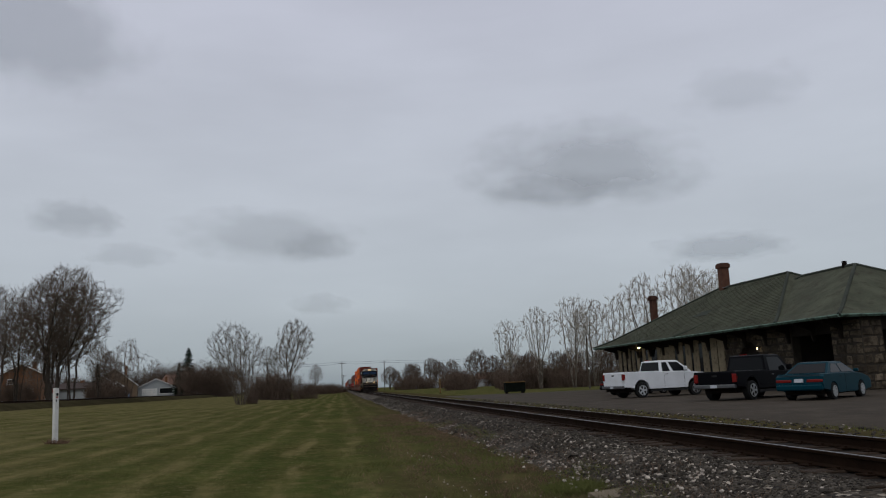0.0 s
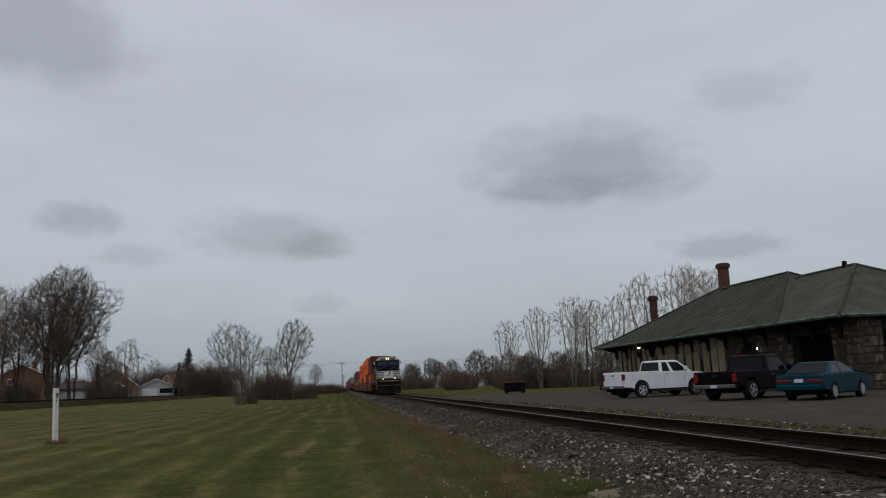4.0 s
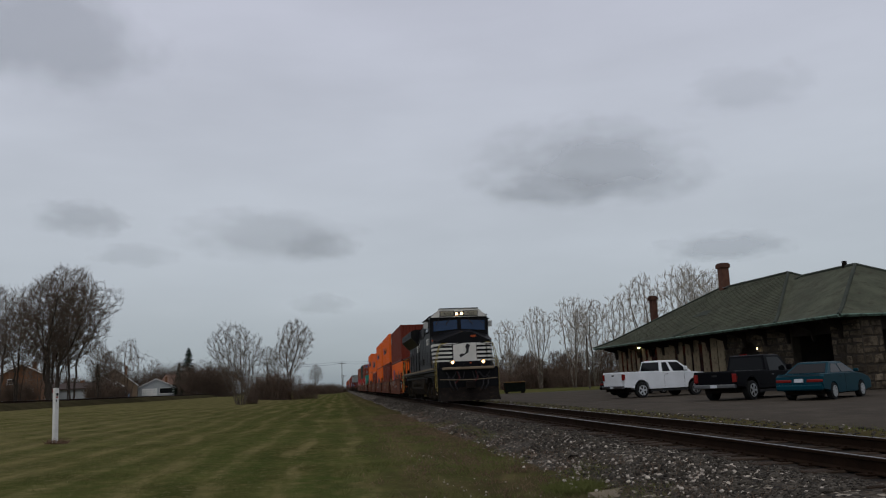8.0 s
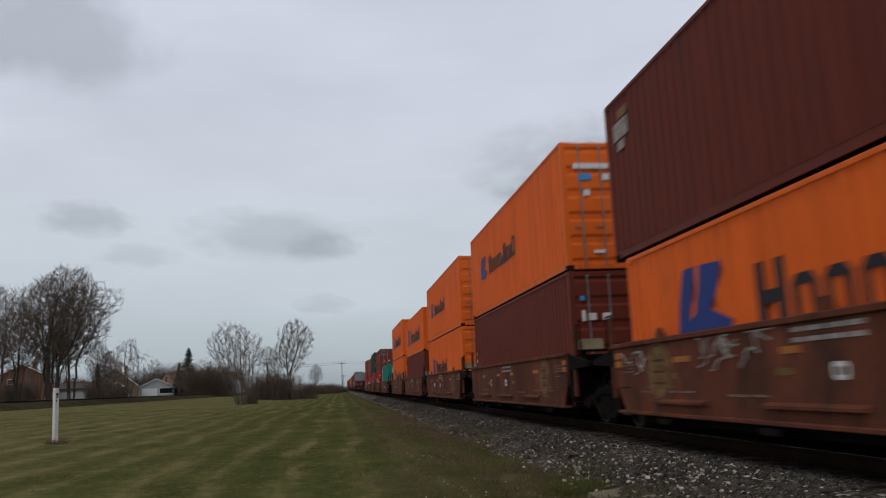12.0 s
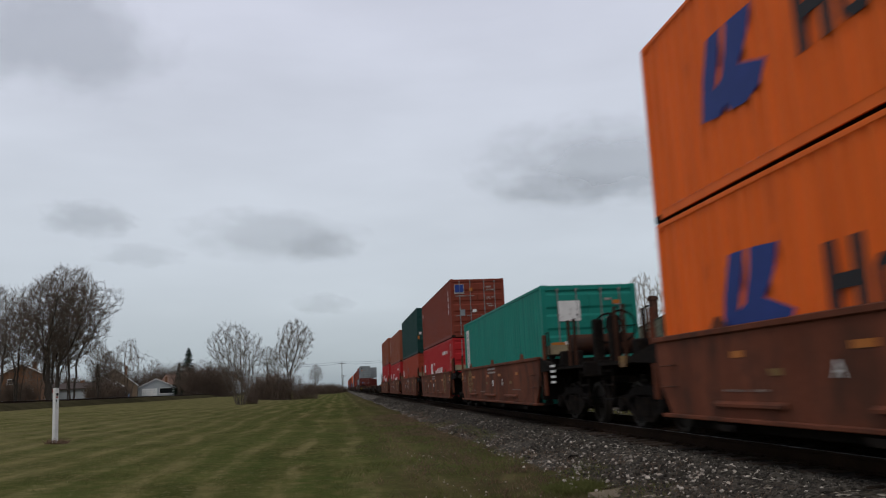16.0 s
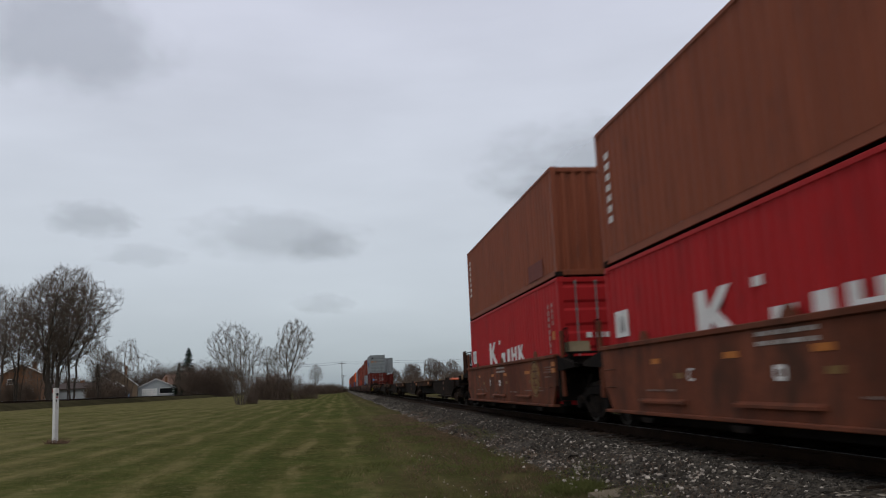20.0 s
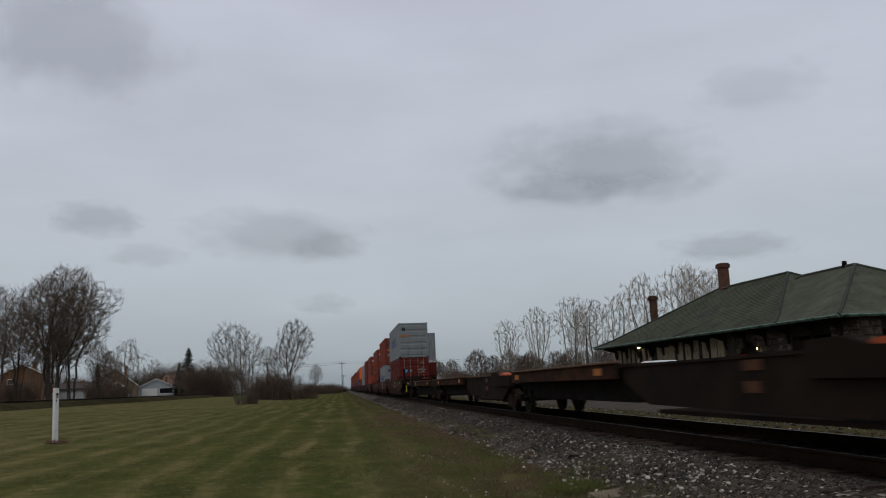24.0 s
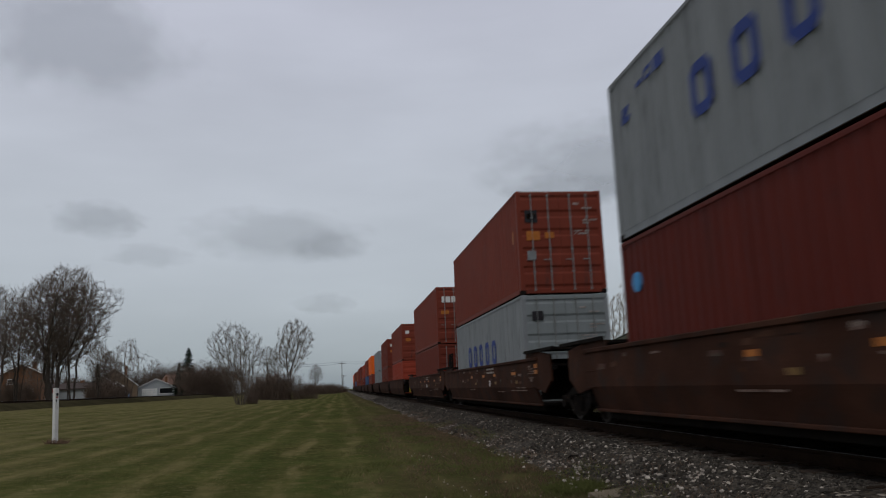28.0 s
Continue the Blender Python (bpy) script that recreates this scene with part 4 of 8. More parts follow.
    if first or last:
        y, e = (-head, -1) if first else (length + tail + 1.5, 1)
        g = G().box(-1.3, 1.3, y - 0.06, y + 0.06, 0.95, 1.25, 0.02)
        g.box(-0.16, 0.16, min(y, y + e * 0.75), max(y, y + e * 0.75), 0.70, 0.98, 0.04)
        part("coupler", g, GRIME, u)
        if last:
            part("end_sill", G().box(-0.4, 0.4, length + tail, y, 0.8, 1.15), GRIME, u)
        for s in (-1, 1):
            g = G()
            for zz in (0.52, 0.78, 1.04):
                g.tube([(s * 1.22, y, zz), (s * 1.22, y - e * 0.5, zz)], 0.022, 5)
            for yy in (y, y - e * 0.5):
                g.tube([(s * 1.22, yy, 0.5), (s * 1.22, yy, 1.12)], 0.022, 5)
            part("ladder", g, SAFETY_YELLOW if off > 200 else GRIME, u, "yellow step ladder" if off > 200 else "")
        at = 0.0 if first else length
        part("end_deck", G().box(-1.3, 1.3, min(at + e * 0.1, y), max(at + e * 0.1, y), 1.14, 1.20), GRIME, u)
        if tall:
            for yy in (-2.1, -2.75):
                part("guard_post", G().box(-1.24, -1.16, yy - 0.05, yy + 0.05, 1.18, 2.26, 0.012), GRIME, u)
            part("guard_rail", G().tube([(-1.2, -2.1, 2.2), (-1.2, -1.7, 2.2), (-1.2, -1.6, 1.7)], 0.03, 6), GRIME, u)
            part("brake_case", G().box(-1.2, -0.6, -2.6, -2.2, 1.2, 1.5, 0.03), GRIME, u)
        if not tall:
            part("air_reservoir", G().cyl((-0.8, at + e * 0.85, 1.72), (0.7, at + e * 0.85, 1.72), 0.22, n=16), WELL_DARK, u, "brown air reservoir", True)
            for d, xx in ((1.9, -1.15), (2.35, -1.15), (2.9, -0.4)):
                part("guard_post", G().cyl((xx, at + e * d, 1.2), (xx, at + e * d, 2.2), 0.035, n=8), WELL_DARK, u)
            part("brake_column", G().box(-1.05, -0.85, y - 0.1, y + 0.1, 1.0, 2.1, 0.03), GRIME, u)
            part("brake_wheel", G().tube([(-0.75 + 0.30 * math.cos(k * math.pi / 8), y + e * 0.14, 1.90 + 0.30 * math.sin(k * math.pi / 8)) for k in range(17)], 0.022, 5)
                 .tube([(-1.03, y + e * 0.14, 1.9), (-0.47, y + e * 0.14, 1.9)], 0.015, 4).tube([(-0.75, y + e * 0.14, 1.62), (-0.75, y + e * 0.14, 2.18)], 0.015, 4), GRIME, u)
            part("valve_box", G().box(-1.2, -0.7, at + e * 1.35 - 0.15, at + e * 1.35 + 0.15, 1.2, 1.55, 0.03), GRIME, u)
            part("placard", G().box(-1.1, -0.75, at + e * 0.25 - 0.02, at + e * 0.25 + 0.02, 1.55, 1.80), MARK_AMBER, u)
            if first:
                for k in range(4):
                    part("marking", G().box(-1.40, -1.392, -1.5, -1.12, 0.84 + 0.12 * k, 0.89 + 0.12 * k), MARK_WHITE, u)
            else:
                part("marking", G().box(-1.40, -1.392, length + 1.3, length + 1.6, 1.08, 1.27), MARK_YELLOW, u)
    return u


def scrawl(u, seed, y0, y1, z0, z1, count, material):
    """Loose painted strokes on the near side of a wagon."""
    rn = random.Random(seed)
    for _ in range(count):
        y, z = rn.uniform(y0, y1), rn.uniform(z0, z1)
        a = rn.uniform(-0.6, 0.6) + (1.57 if rn.random() < 0.4 else 0)
        pts = []
        for k in range(6):
            pts.append((-1.394, y, z))
            a += rn.uniform(-0.7, 0.7)
            y, z = y + 0.11 * math.cos(a), min(z1, max(z0, z + 0.07 * math.sin(a)))
        part("painted_stroke", G().tube(pts, rn.uniform(0.010, 0.022), 4), material, u)


def worn_side(u, seed, length, count):
    """Small faded patches, rubbed stencils and scrapes on the near side of a wagon."""
    rn = random.Random(seed)
    for k in range(count):
        y, z = rn.uniform(0.4, length - 1.0), rn.uniform(0.85, 1.34)
        w, h = rn.uniform(0.08, 0.42), rn.uniform(0.02, 0.10)
        part("worn_patch", G().prism(((y, z), (y + w, z + rn.uniform(-0.015, 0.015)), (y + w * rn.uniform(0.85, 1.0), z + h), (y + w * rn.uniform(0.0, 0.15), z + h * rn.uniform(0.7, 1.0))), "x", -1.3945, -1.386), (STENCIL, SCRAWL_GREY, FADED_MARK, SPINE_RUST)[k % 4], u)


HC, ST = 2.896, 2.591
BASE = 0.33
CARGO = "containers of the train"


def low_box(body, height, off, **k):
    return container(body, height, off, BASE, group=CARGO, **k)


def high_box(body, height, off, under, **k):
    return container(body, height, off, BASE + under + 0.02, group=CARGO, **k)


def lloyd(big=True, dark=MARK_DARK, z0=1.0):
    k = 1.0 if big else 0.66
    z0 = z0 if big else 1.2
    letters = [(0.62, 1.0, "pair"), (0.46, 0.72, "ring"), (0.46, 0.72, "ring"), (0.46, 0.72, "ring"), (0.46, 0.72, "ring"), (0.30, 0.42), (0.20, 1.0), (0.20, 1.0), (0.50, 0.72, "ring"), (0.46, 0.70, "pair"), (0.56, 1.0, "ring")]
    out = [(MARK_BLUE, 1.85, 1.85 + 1.65 * k, z0 - 0.1 * k, z0 + 1.07 * k, "sail")]
    return out + blocks(dark, 1.85 + 2.28 * k, z0, z0 + 0.86 * k, [(w * k, *r) for w, *r in letters], 0.125 * k)


def kline(z0=0.95):
    out = [(MARK_WHITE, 0.38, 1.0, 1.28, 1.74), (MARK_DARK, 0.60, 0.66, 1.36, 1.64), (MARK_DARK, 0.74, 0.80, 1.36, 1.64)]
    out += [(MARK_WHITE, 3.65, 4.75, z0, z0 + 0.76, "wedge"), (MARK_WHITE, 5.2, 5.42, z0 + 0.64, z0 + 0.76), (MARK_WHITE, 5.55, 6.05, z0, z0 + 0.36)]
    out += [(MARK_WHITE, 6.38, 6.72, z0, z0 + 0.44), (MARK_WHITE, 6.95, 7.62, z0, z0 + 0.46, "pair"), (MARK_WHITE, 7.85, 8.5, z0, z0 + 0.48, "wedge")]
    return out + [(FADED_WHITE, 11.22, 11.28, 1.2 + 0.15 * i, 1.31 + 0.15 * i) for i in range(8)] + [(FADED_WHITE, 11.55, 11.61, 1.85 + 0.14 * i, 1.95 + 0.14 * i) for i in range(4)] + [(MARK_AMBER, 11.5, 11.7, 1.5, 1.7)]


def line_end(c):
    end_marks(c, ST, blocks_end(MARK_WHITE, -0.62, 1.50, 1.62, [0.12, -0.06, 0.07, 0.05, 0.09, 0.08]))


def blocks_end(material, x, lo, hi, widths, gap=0.05):
    out = []
    for w in widths:
        if w < 0:
            x += -w
            continue
        out.append((material, x, x + w, lo, hi))
        x += w + gap
    return out


# -- first wagon: five units
U = [0.0, 15.15, 30.4, 45.5, 60.6]
for k, off in enumerate(U):
    well_unit(off, 12.2, WELL_BROWN, first=k == 0, last=k == 4, logo=1.93, letter="BCDEA"[k], flip=k == 0, head=3.3 if k == 0 else 1.5,
              label="brown steel well wagon unit with faded lettering, carrying two stacked containers")
scrawl(ROLLING[0][0], 3, 7.0, 8.8, 0.95, 1.38, 16, FADED_WHITE)
scrawl(ROLLING[0][0], 4, 10.7, 11.5, 0.95, 1.3, 6, FADED_WHITE)
low_box(ORANGE, ST, U[0] - 0.5, marks=lloyd(), label="orange corrugated container with dark lettering, low in a well wagon")
c = high_box(MAROON, HC, U[0], ST, front="plain", marks=[(FADED_WHITE, 0.40, 1.05, 2.1, 2.42), (MARK_YELLOW, 0.6, 1.05, 2.45, 2.62), (FADED_WHITE, 0.55, 0.85, 1.9, 2.06)], label="dark maroon corrugated container stacked on an orange one")
low_box(MAROON, HC, U[1], label="maroon container with white door lettering, low in a well wagon", marks=[(MARK_WHITE, 0.3, 0.38, 0.8 + 0.25 * i, 0.92 + 0.25 * i) for i in range(4)])
end_marks(ROLLING[-1][0], HC, [(MARK_WHITE, -0.98, -0.90, 1.80, 2.04), (MARK_WHITE, -0.84, -0.66, 1.82, 1.97), (MARK_WHITE, -0.52, -0.34, 1.82, 1.97), (MARK_SKY, -1.0, -0.9, 2.25, 2.35)])
c = high_box(ORANGE, HC, U[1], HC, marks=lloyd(False), label="orange container with closed doors stacked on a maroon one")
end_marks(c, HC, [(MARK_WHITE, -0.95, -0.05, 2.28, 2.40), (MARK_SKY, -0.85, -0.55, 2.02, 2.16), (MARK_WHITE, -0.3, 0.05, 2.02, 2.16), (MARK_WHITE, -0.75, -0.6, 1.66, 1.8), (MARK_WHITE, -0.6, -0.35, 0.36, 0.44)])
low_box(ORANGE, HC, U[2], marks=lloyd(False), label="orange corrugated container low in a well wagon")
high_box(ORANGE, HC, U[2], HC, marks=lloyd(False), label="orange corrugated container stacked on another orange one")
low_box(MAROON, ST, U[3] - 0.32, label="maroon container low in a well wagon", marks=[(MARK_BLUE, 0.6, 0.95, 1.95, 2.12), (MARK_YELLOW, 0.6, 0.95, 2.12, 2.2), (FADED_WHITE, 0.6, 0.95, 1.86, 1.92)])
high_box(ORANGE, ST, U[3] - 0.32, ST, front="plain", marks=lloyd(z0=0.80), label="orange container with large dark lettering stacked on a maroon one")
c = low_box(ORANGE, HC, U[4], marks=lloyd(), label="orange container with closed doors and dark lettering in a wagon")
end_marks(c, HC, [(MARK_YELLOW, -0.35, -0.1, 1.35, 1.55), (MARK_DARK, -1.0, -0.1, 2.3, 2.42)])
high_box(ORANGE, HC, U[4], HC, front="plain", marks=lloyd() + [(MARK_AMBER, 11.1, 11.35, 2.1, 2.35), (MARK_AMBER, 10.6, 10.8, 2.0, 2.15)], label="orange container with large dark lettering stacked on another one")

# -- second wagon: five units
A = [80.05, 95.65, 111.25, 126.3, 141.7]
for k, off in enumerate(A):
    well_unit(off, 12.2, WELL_BROWN, first=k == 0, last=k == 4, logo=1.93, letter="AEDCB"[k], flip=k == 0, head=3.3 if k == 0 else 1.5,
              label="red-brown steel well wagon unit with amber reflectors" + (", carrying one container" if k == 0 else ", carrying two stacked containers"))
scrawl(ROLLING[-4][0], 5, 8.2, 11.3, 0.5, 1.25, 22, SCRAWL_GREY)
scrawl(ROLLING[-3][0], 6, 3.0, 9.0, 0.5, 1.2, 10, SCRAWL_GREY)
scrawl(ROLLING[-1][0], 7, 6.5, 10.5, 0.6, 1.2, 8, SCRAWL_GREY)
c = low_box(TEAL, HC, A[0], marks=[(MARK_WHITE, 0.52, 1.08, 1.0, 2.6)] + [(MARK_BLUE, 0.64, 0.96, 1.13 + 0.29 * i, 1.33 + 0.29 * i, "ring") for i in range(5)], label="teal green container standing alone in a well wagon")
end_marks(c, HC, [(MARK_WHITE, -0.8, -0.25, 2.0, 2.5), (MARK_WHITE, -0.7, -0.3, 1.35, 1.5), (MARK_AMBER, 0.6, 0.8, 2.4, 2.5)])
low_box(LINE_RED, ST, A[1], marks=kline() + blocks(MARK_WHITE, 8.6, 1.98, 2.12, [0.09, 0.07, 0.07, 0.09, -0.12, (0.12, 1.2), (0.10, 1.2), 0.10, 0.10, -0.3, 0.06, 0.06, 0.06], 0.04), label="bright red container with white lettering, low in a well wagon")
line_end(ROLLING[-1][0])
c = high_box(RUST_RED, ST, A[1], ST, marks=[(MARK_WHITE, 0.35, 0.5, 1.9, 2.05)] + [(MARK_WHITE, 11.3, 11.42, 1.1 + 0.28 * i, 1.3 + 0.28 * i) for i in range(4)], label="brick-red container with labelled doors stacked on a bright red one")
part("label_plate", G().box(-1.04, -0.60, -0.022, 0.0, 1.93, 2.36), FADED_WHITE, c, "white-edged label")
end_marks(c, ST, [(MARK_BLUE, -1.01, -0.63, 1.99, 2.33), (MARK_AMBER, -0.38, -0.22, 2.04, 2.18), (FADED_WHITE, -1.0, -0.5, 1.82, 1.845), (FADED_WHITE, -0.45, -0.15, 1.82, 1.845), (GREY, -0.8, -0.6, 0.95, 1.22), (MARK_WHITE, -0.25, -0.08, 1.1, 1.22)])
low_box(TILE_RED, ST, A[2], marks=blocks(MARK_WHITE, 0.45, 1.3, 1.75, [0.26, 0.28], 0.06, "pair") + [(MAROON, 4.2, 5.2, 1.05, 1.85, "ring")], label="orange-red container with faded lettering, low in a well wagon")
c = high_box(DARK_GREEN, HC, A[2], ST, label="dark green container with dark doors stacked on an orange-red one")
end_marks(c, HC, [(MARK_WHITE, 0.3, 0.85, 2.2, 2.4), (MARK_WHITE, -1.1, -0.95, 1.2, 1.35), (MARK_AMBER, -1.2, -1.08, 0.9, 1.1)])
low_box(LINE_RED, ST, A[3], marks=kline() + blocks(MARK_WHITE, 9.0, 1.98, 2.10, [0.08, 0.07, 0.07, 0.08, -0.12, 0.10, 0.10, 0.10, 0.09], 0.04), label="bright red container with white lettering, low in a well wagon")
line_end(ROLLING[-1][0])
c = high_box(BROWN_RED, ST, A[3], ST, marks=[(MARK_WHITE, 0.48, 0.64, 0.75 + 0.2 * i, 0.87 + 0.2 * i) for i in range(7)], label="faded brown container with ribbed doors stacked on a bright red one")
end_marks(c, ST, [(MARK_WHITE, 0.1, 0.35, 1.75, 1.95), (MARK_WHITE, -0.7, 0.0, 1.95, 2.0)])
low_box(LINE_RED, HC, A[4], marks=kline(1.10), label="bright red container with white lettering, low in a well wagon")
line_end(ROLLING[-1][0])
high_box(BROWN_RED, ST, A[4], HC, front="plain", marks=[(MAROON, 9.5, 11.0, 0.17, 0.60)] + [(MARK_WHITE, 0.48, 0.64, 0.85 + 0.2 * i, 0.97 + 0.2 * i) for i in range(7)], label="faded brown container with ribbed end stacked on a red one")

# -- third wagon and those behind it
V = [254.45, 274.35, 293.0, 316.2, 335.5, 354.8, 377.9, 397.2, 416.5, 439.6, 458.9, 478.2, 501.3, 520.6, 539.9]
for k, off in enumerate(V):
    well_unit(off - 1.95, 16.1, WELL_DARK, first=k == 0, last=k % 3 == 2 and k < 3, near=k < 3, head=4.4 if k == 0 else 1.6, tail=1.6, logo=0, tall=True,
              label="dark brown steel well wagon unit, carrying two stacked containers")
for k in range(3):
    worn_side(ROLLING[-15 + k][0], 30 + k, 16.1, 34)
c = low_box(DEEP_RED, HC, V[0], marks=[], label="dark red container with a blue label, low in a well wagon")
part("round_label", G().cyl((-WIDE / 2 - 0.004, LONG - 0.62, 2.14), (-WIDE / 2 + 0.03, LONG - 0.62, 2.14), 0.17, n=20), MARK_SKY, c, "round blue label")
part("round_label", G().cyl((-0.68, -0.028, 1.84), (-0.68, 0.0, 1.84), 0.13, n=20), MARK_SKY, c, "round blue label")
part("round_label", G().cyl((-0.30, -0.028, 1.83), (-0.30, 0.0, 1.83), 0.08, n=16), FADED_WHITE, c, "round white label")
end_marks(c, HC, [(FADED_WHITE, 0.3 + 0.12 * k, 0.38 + 0.12 * k, 1.86, 1.94) for k in range(6)] + [(FADED_WHITE, 0.62, 0.84, 1.70, 1.78)])
c = high_box(GREY, HC, V[0], HC, end=GREY_END, marks=blocks(MARK_BLUE, 3.2, 1.15, 1.92, [0.62] * 5, 0.56, "ring") + [(MARK_BLUE, 0.55, 0.95, 1.95, 2.25, "sail"), (MARK_BLUE, 1.3, 1.55, 2.38, 2.46), (MARK_BLUE, 1.65, 1.95, 2.36, 2.56, "ring"), (MARK_BLUE, 2.05, 2.4, 2.36, 2.58), (MARK_AMBER, 11.2, 11.6, 1.95, 2.25)], label="light grey container with big blue lettering on a red one")
end_marks(c, HC, [(MARK_DARK, -0.95, -0.65, 2.25, 2.5), (MARK_AMBER, -1.0, -0.6, 1.72, 1.9), (MARK_AMBER, -0.4, -0.2, 1.74, 1.88)])
c = low_box(GREY, HC, V[1], end=GREY_END, marks=blocks(MARK_BLUE, 2.9, 1.15, 1.92, [0.62] * 5, 0.56, "ring"), label="light grey container with blue lettering, low in a well wagon")
end_marks(c, HC, [(MARK_DARK, -0.95, -0.65, 2.2, 2.45)])
c = high_box(RUST_RED, HC, V[1], HC, marks=[(MARK_AMBER, 11.5, 11.62, 1.5, 1.85)], label="brick-red container with labelled doors stacked on a grey one")
end_marks(c, HC, [(MARK_DARK, -1.0, -0.65, 2.0, 2.35), (MARK_YELLOW, -0.95, -0.7, 2.1, 2.25), (MARK_AMBER, -0.98, -0.6, 1.5, 1.75), (MARK_AMBER, -0.45, -0.2, 1.55, 1.72), (GREY, -0.98, -0.74, 0.95, 1.2)])
low_box(MAROON, ST, V[2], label="maroon container low in a well wagon")
c = high_box(RUST_RED, HC, V[2], ST, label="brick-red container with white door lettering stacked on a maroon one")
end_marks(c, HC, blocks_end(MARK_WHITE, -0.95, 2.1, 2.4, [0.14, 0.24, 0.24], 0.06) + [(MARK_AMBER, -1.0, -0.6, 1.5, 1.68)])
tops = [RUST_RED, MAROON, GREY, ORANGE, RUST_RED, TILE_RED, MAROON, RUST_RED, BROWN_RED, MAROON, RUST_RED, ORANGE]
lows = [TILE_RED, MAROON, GREY, RUST_RED, BLUE_BOX, MAROON, RUST_RED, MAROON, RUST_RED, BLUE_BOX, MAROON, RUST_RED]
for k, off in enumerate(V[3:]):
    low_box(lows[k], ST, off, near=False, label="weathered container low in a far well wagon")
    c = high_box(tops[k], ST if k % 3 == 2 else HC, off, ST, near=False, label="weathered container stacked high on a far well wagon")
    if k < 3:
        end_marks(c, HC, [(MARK_AMBER, -0.9, -0.5, 1.5, 1.75), (MARK_WHITE, -0.9, -0.6, 2.1, 2.35), (MARK_WHITE, 0.3, 0.6, 1.2, 1.4)])


# -- empty spine wagons between the second and third well wagons
def spine_unit(off, length=17.2):
    """One spine unit; off is the rear end of its deck, over the truck that it shares with the next."""
    u = thing("spine_wagon", "rusty empty spine wagon unit with a low deck", "flat wagon", pose(RAIL_X, off + train_at(0), 0), "empty spine wagons")
    ROLLING.append((u, off, RAIL_X, 0))
    long_ = length > 15
    for s in (-1, 1):
        part("deck_beam", cached(("dbeam", s), lambda: G().box(s * 1.30 - 0.05, s * 1.30 + 0.05, -8.5, 0, 0.88, 1.16, 0.01).mesh("deck_beam")), SPINE_RUST, u)
        part("deck_edge", cached(("dedge", s), lambda: G().box(s * 1.32 - 0.09, s * 1.32 + 0.09, -8.55, 0.05, 1.155, 1.195, 0.01).mesh("deck_edge")), DECK_EDGE, u, "dusty worn deck edge")
        for y in (-0.7, -7.6):
            part("reflector", cached(("srefl", s), lambda: G().box(s * 1.352 - 0.008, s * 1.352 + 0.008, -0.22, 0.22, 0.96, 1.09).mesh("reflector")), MARK_AMBER, u, "amber reflector", m=pose(0, y, 0))
        if long_:
            part("belly_beam", cached(("belly", s), lambda: G().prism(((-8.5, 1.08), (-8.5, 0.86), (-9.6, 0.46), (-13.6, 0.41), (-15.6, 0.42), (-16.4, 0.72), (-16.9, 0.78), (-16.9, 1.10)), "x", s * 1.16 - 0.04, s * 1.16 + 0.04).mesh("belly_beam")), BELLY, u)
            part("belly_lip", cached(("blip", s), lambda: G().box(s * 1.18 - 0.05, s * 1.18 + 0.05, -14.2, -8.5, 1.08, 1.12).mesh("belly_lip")), BELLY, u)
            part("marking", cached(("bmark", s), lambda: G().box(s * 1.205 - 0.006, s * 1.205 + 0.006, -13.15, -12.75, 0.66, 0.80).mesh("marking")), FADED_MARK, u, "faded rusty lettering panel")
            part("reflector", CACHE[("srefl", s)], FADED_MARK, u, "faded amber reflector", m=pose(-s * 0.14, -13.0, -0.03))
        y0 = -16.9 if long_ else -11.5
        part("end_block", cached(("sblk", s, long_), lambda: G().prism(((y0, 0.80), (y0 + 2.7, 0.82), (y0 + 2.7, 1.22), (y0 + 2.0, 1.23), (y0 + 1.6, 1.12), (y0, 1.10)), "x", s * 1.22 - 0.05, s * 1.22 + 0.05).mesh("end_block")), BELLY, u)
    part("deck", cached(("sdeck",), lambda: G().box(-1.26, 1.26, -8.5, 0, 1.08, 1.15).mesh("deck")), SPINE_RUST, u)
    if long_:
        part("hitch", cached(("smark", long_), lambda: G().prism(((y0 + 0.9, 1.09), (y0 + 1.75, 1.09), (y0 + 1.65, 1.18), (y0 + 1.3, 1.20), (y0 + 0.9, 1.14)), "x", -1.2, -0.7).mesh("hitch")), HITCH_RED, u, "orange-red trailer hitch")
    part("end_deck", cached(("sdeck2", long_), lambda: G().box(-1.18, 1.18, y0, y0 + 2.7, 1.0, 1.08).mesh("end_deck")), BELLY, u)
    if long_:
        part("belly_floor", cached(("sfloor",), lambda: G().box(-1.12, 1.12, -15.6, -9.8, 0.32, 0.38).mesh("belly_floor")), BELLY, u)
    part("centre_sill", cached(("ssill", long_), lambda: G().box(-0.35, 0.35, -length - 0.2, 0.3, 0.72, 1.06, 0.02).mesh("centre_sill")), BELLY, u)
    part("underframe", cached(("sunder", long_), lambda: G().prism(((-8.6, 1.07), (-8.6, 0.46), (-1.4, 0.46), (-0.9, 0.66), (0.2, 0.70), (0.2, 1.07)) if long_ else ((-9.2, 1.07), (-9.2, 0.40), (1.7, 0.38), (2.9, 0.85), (2.9, 1.07)), "x", -1.0, 1.0).mesh("underframe")), GRIME, u)
    if long_:
        truck(u, 1.4, True, TRUCK_RUST)
    part("hand_brake", cached(("shb",), lambda: G().cyl((-0.98, 1.7, 0.84), (-1.08, 1.7, 0.84), 0.10, n=14).mesh("hand_brake")), ROD, u, "small bright metal disc")
    return u


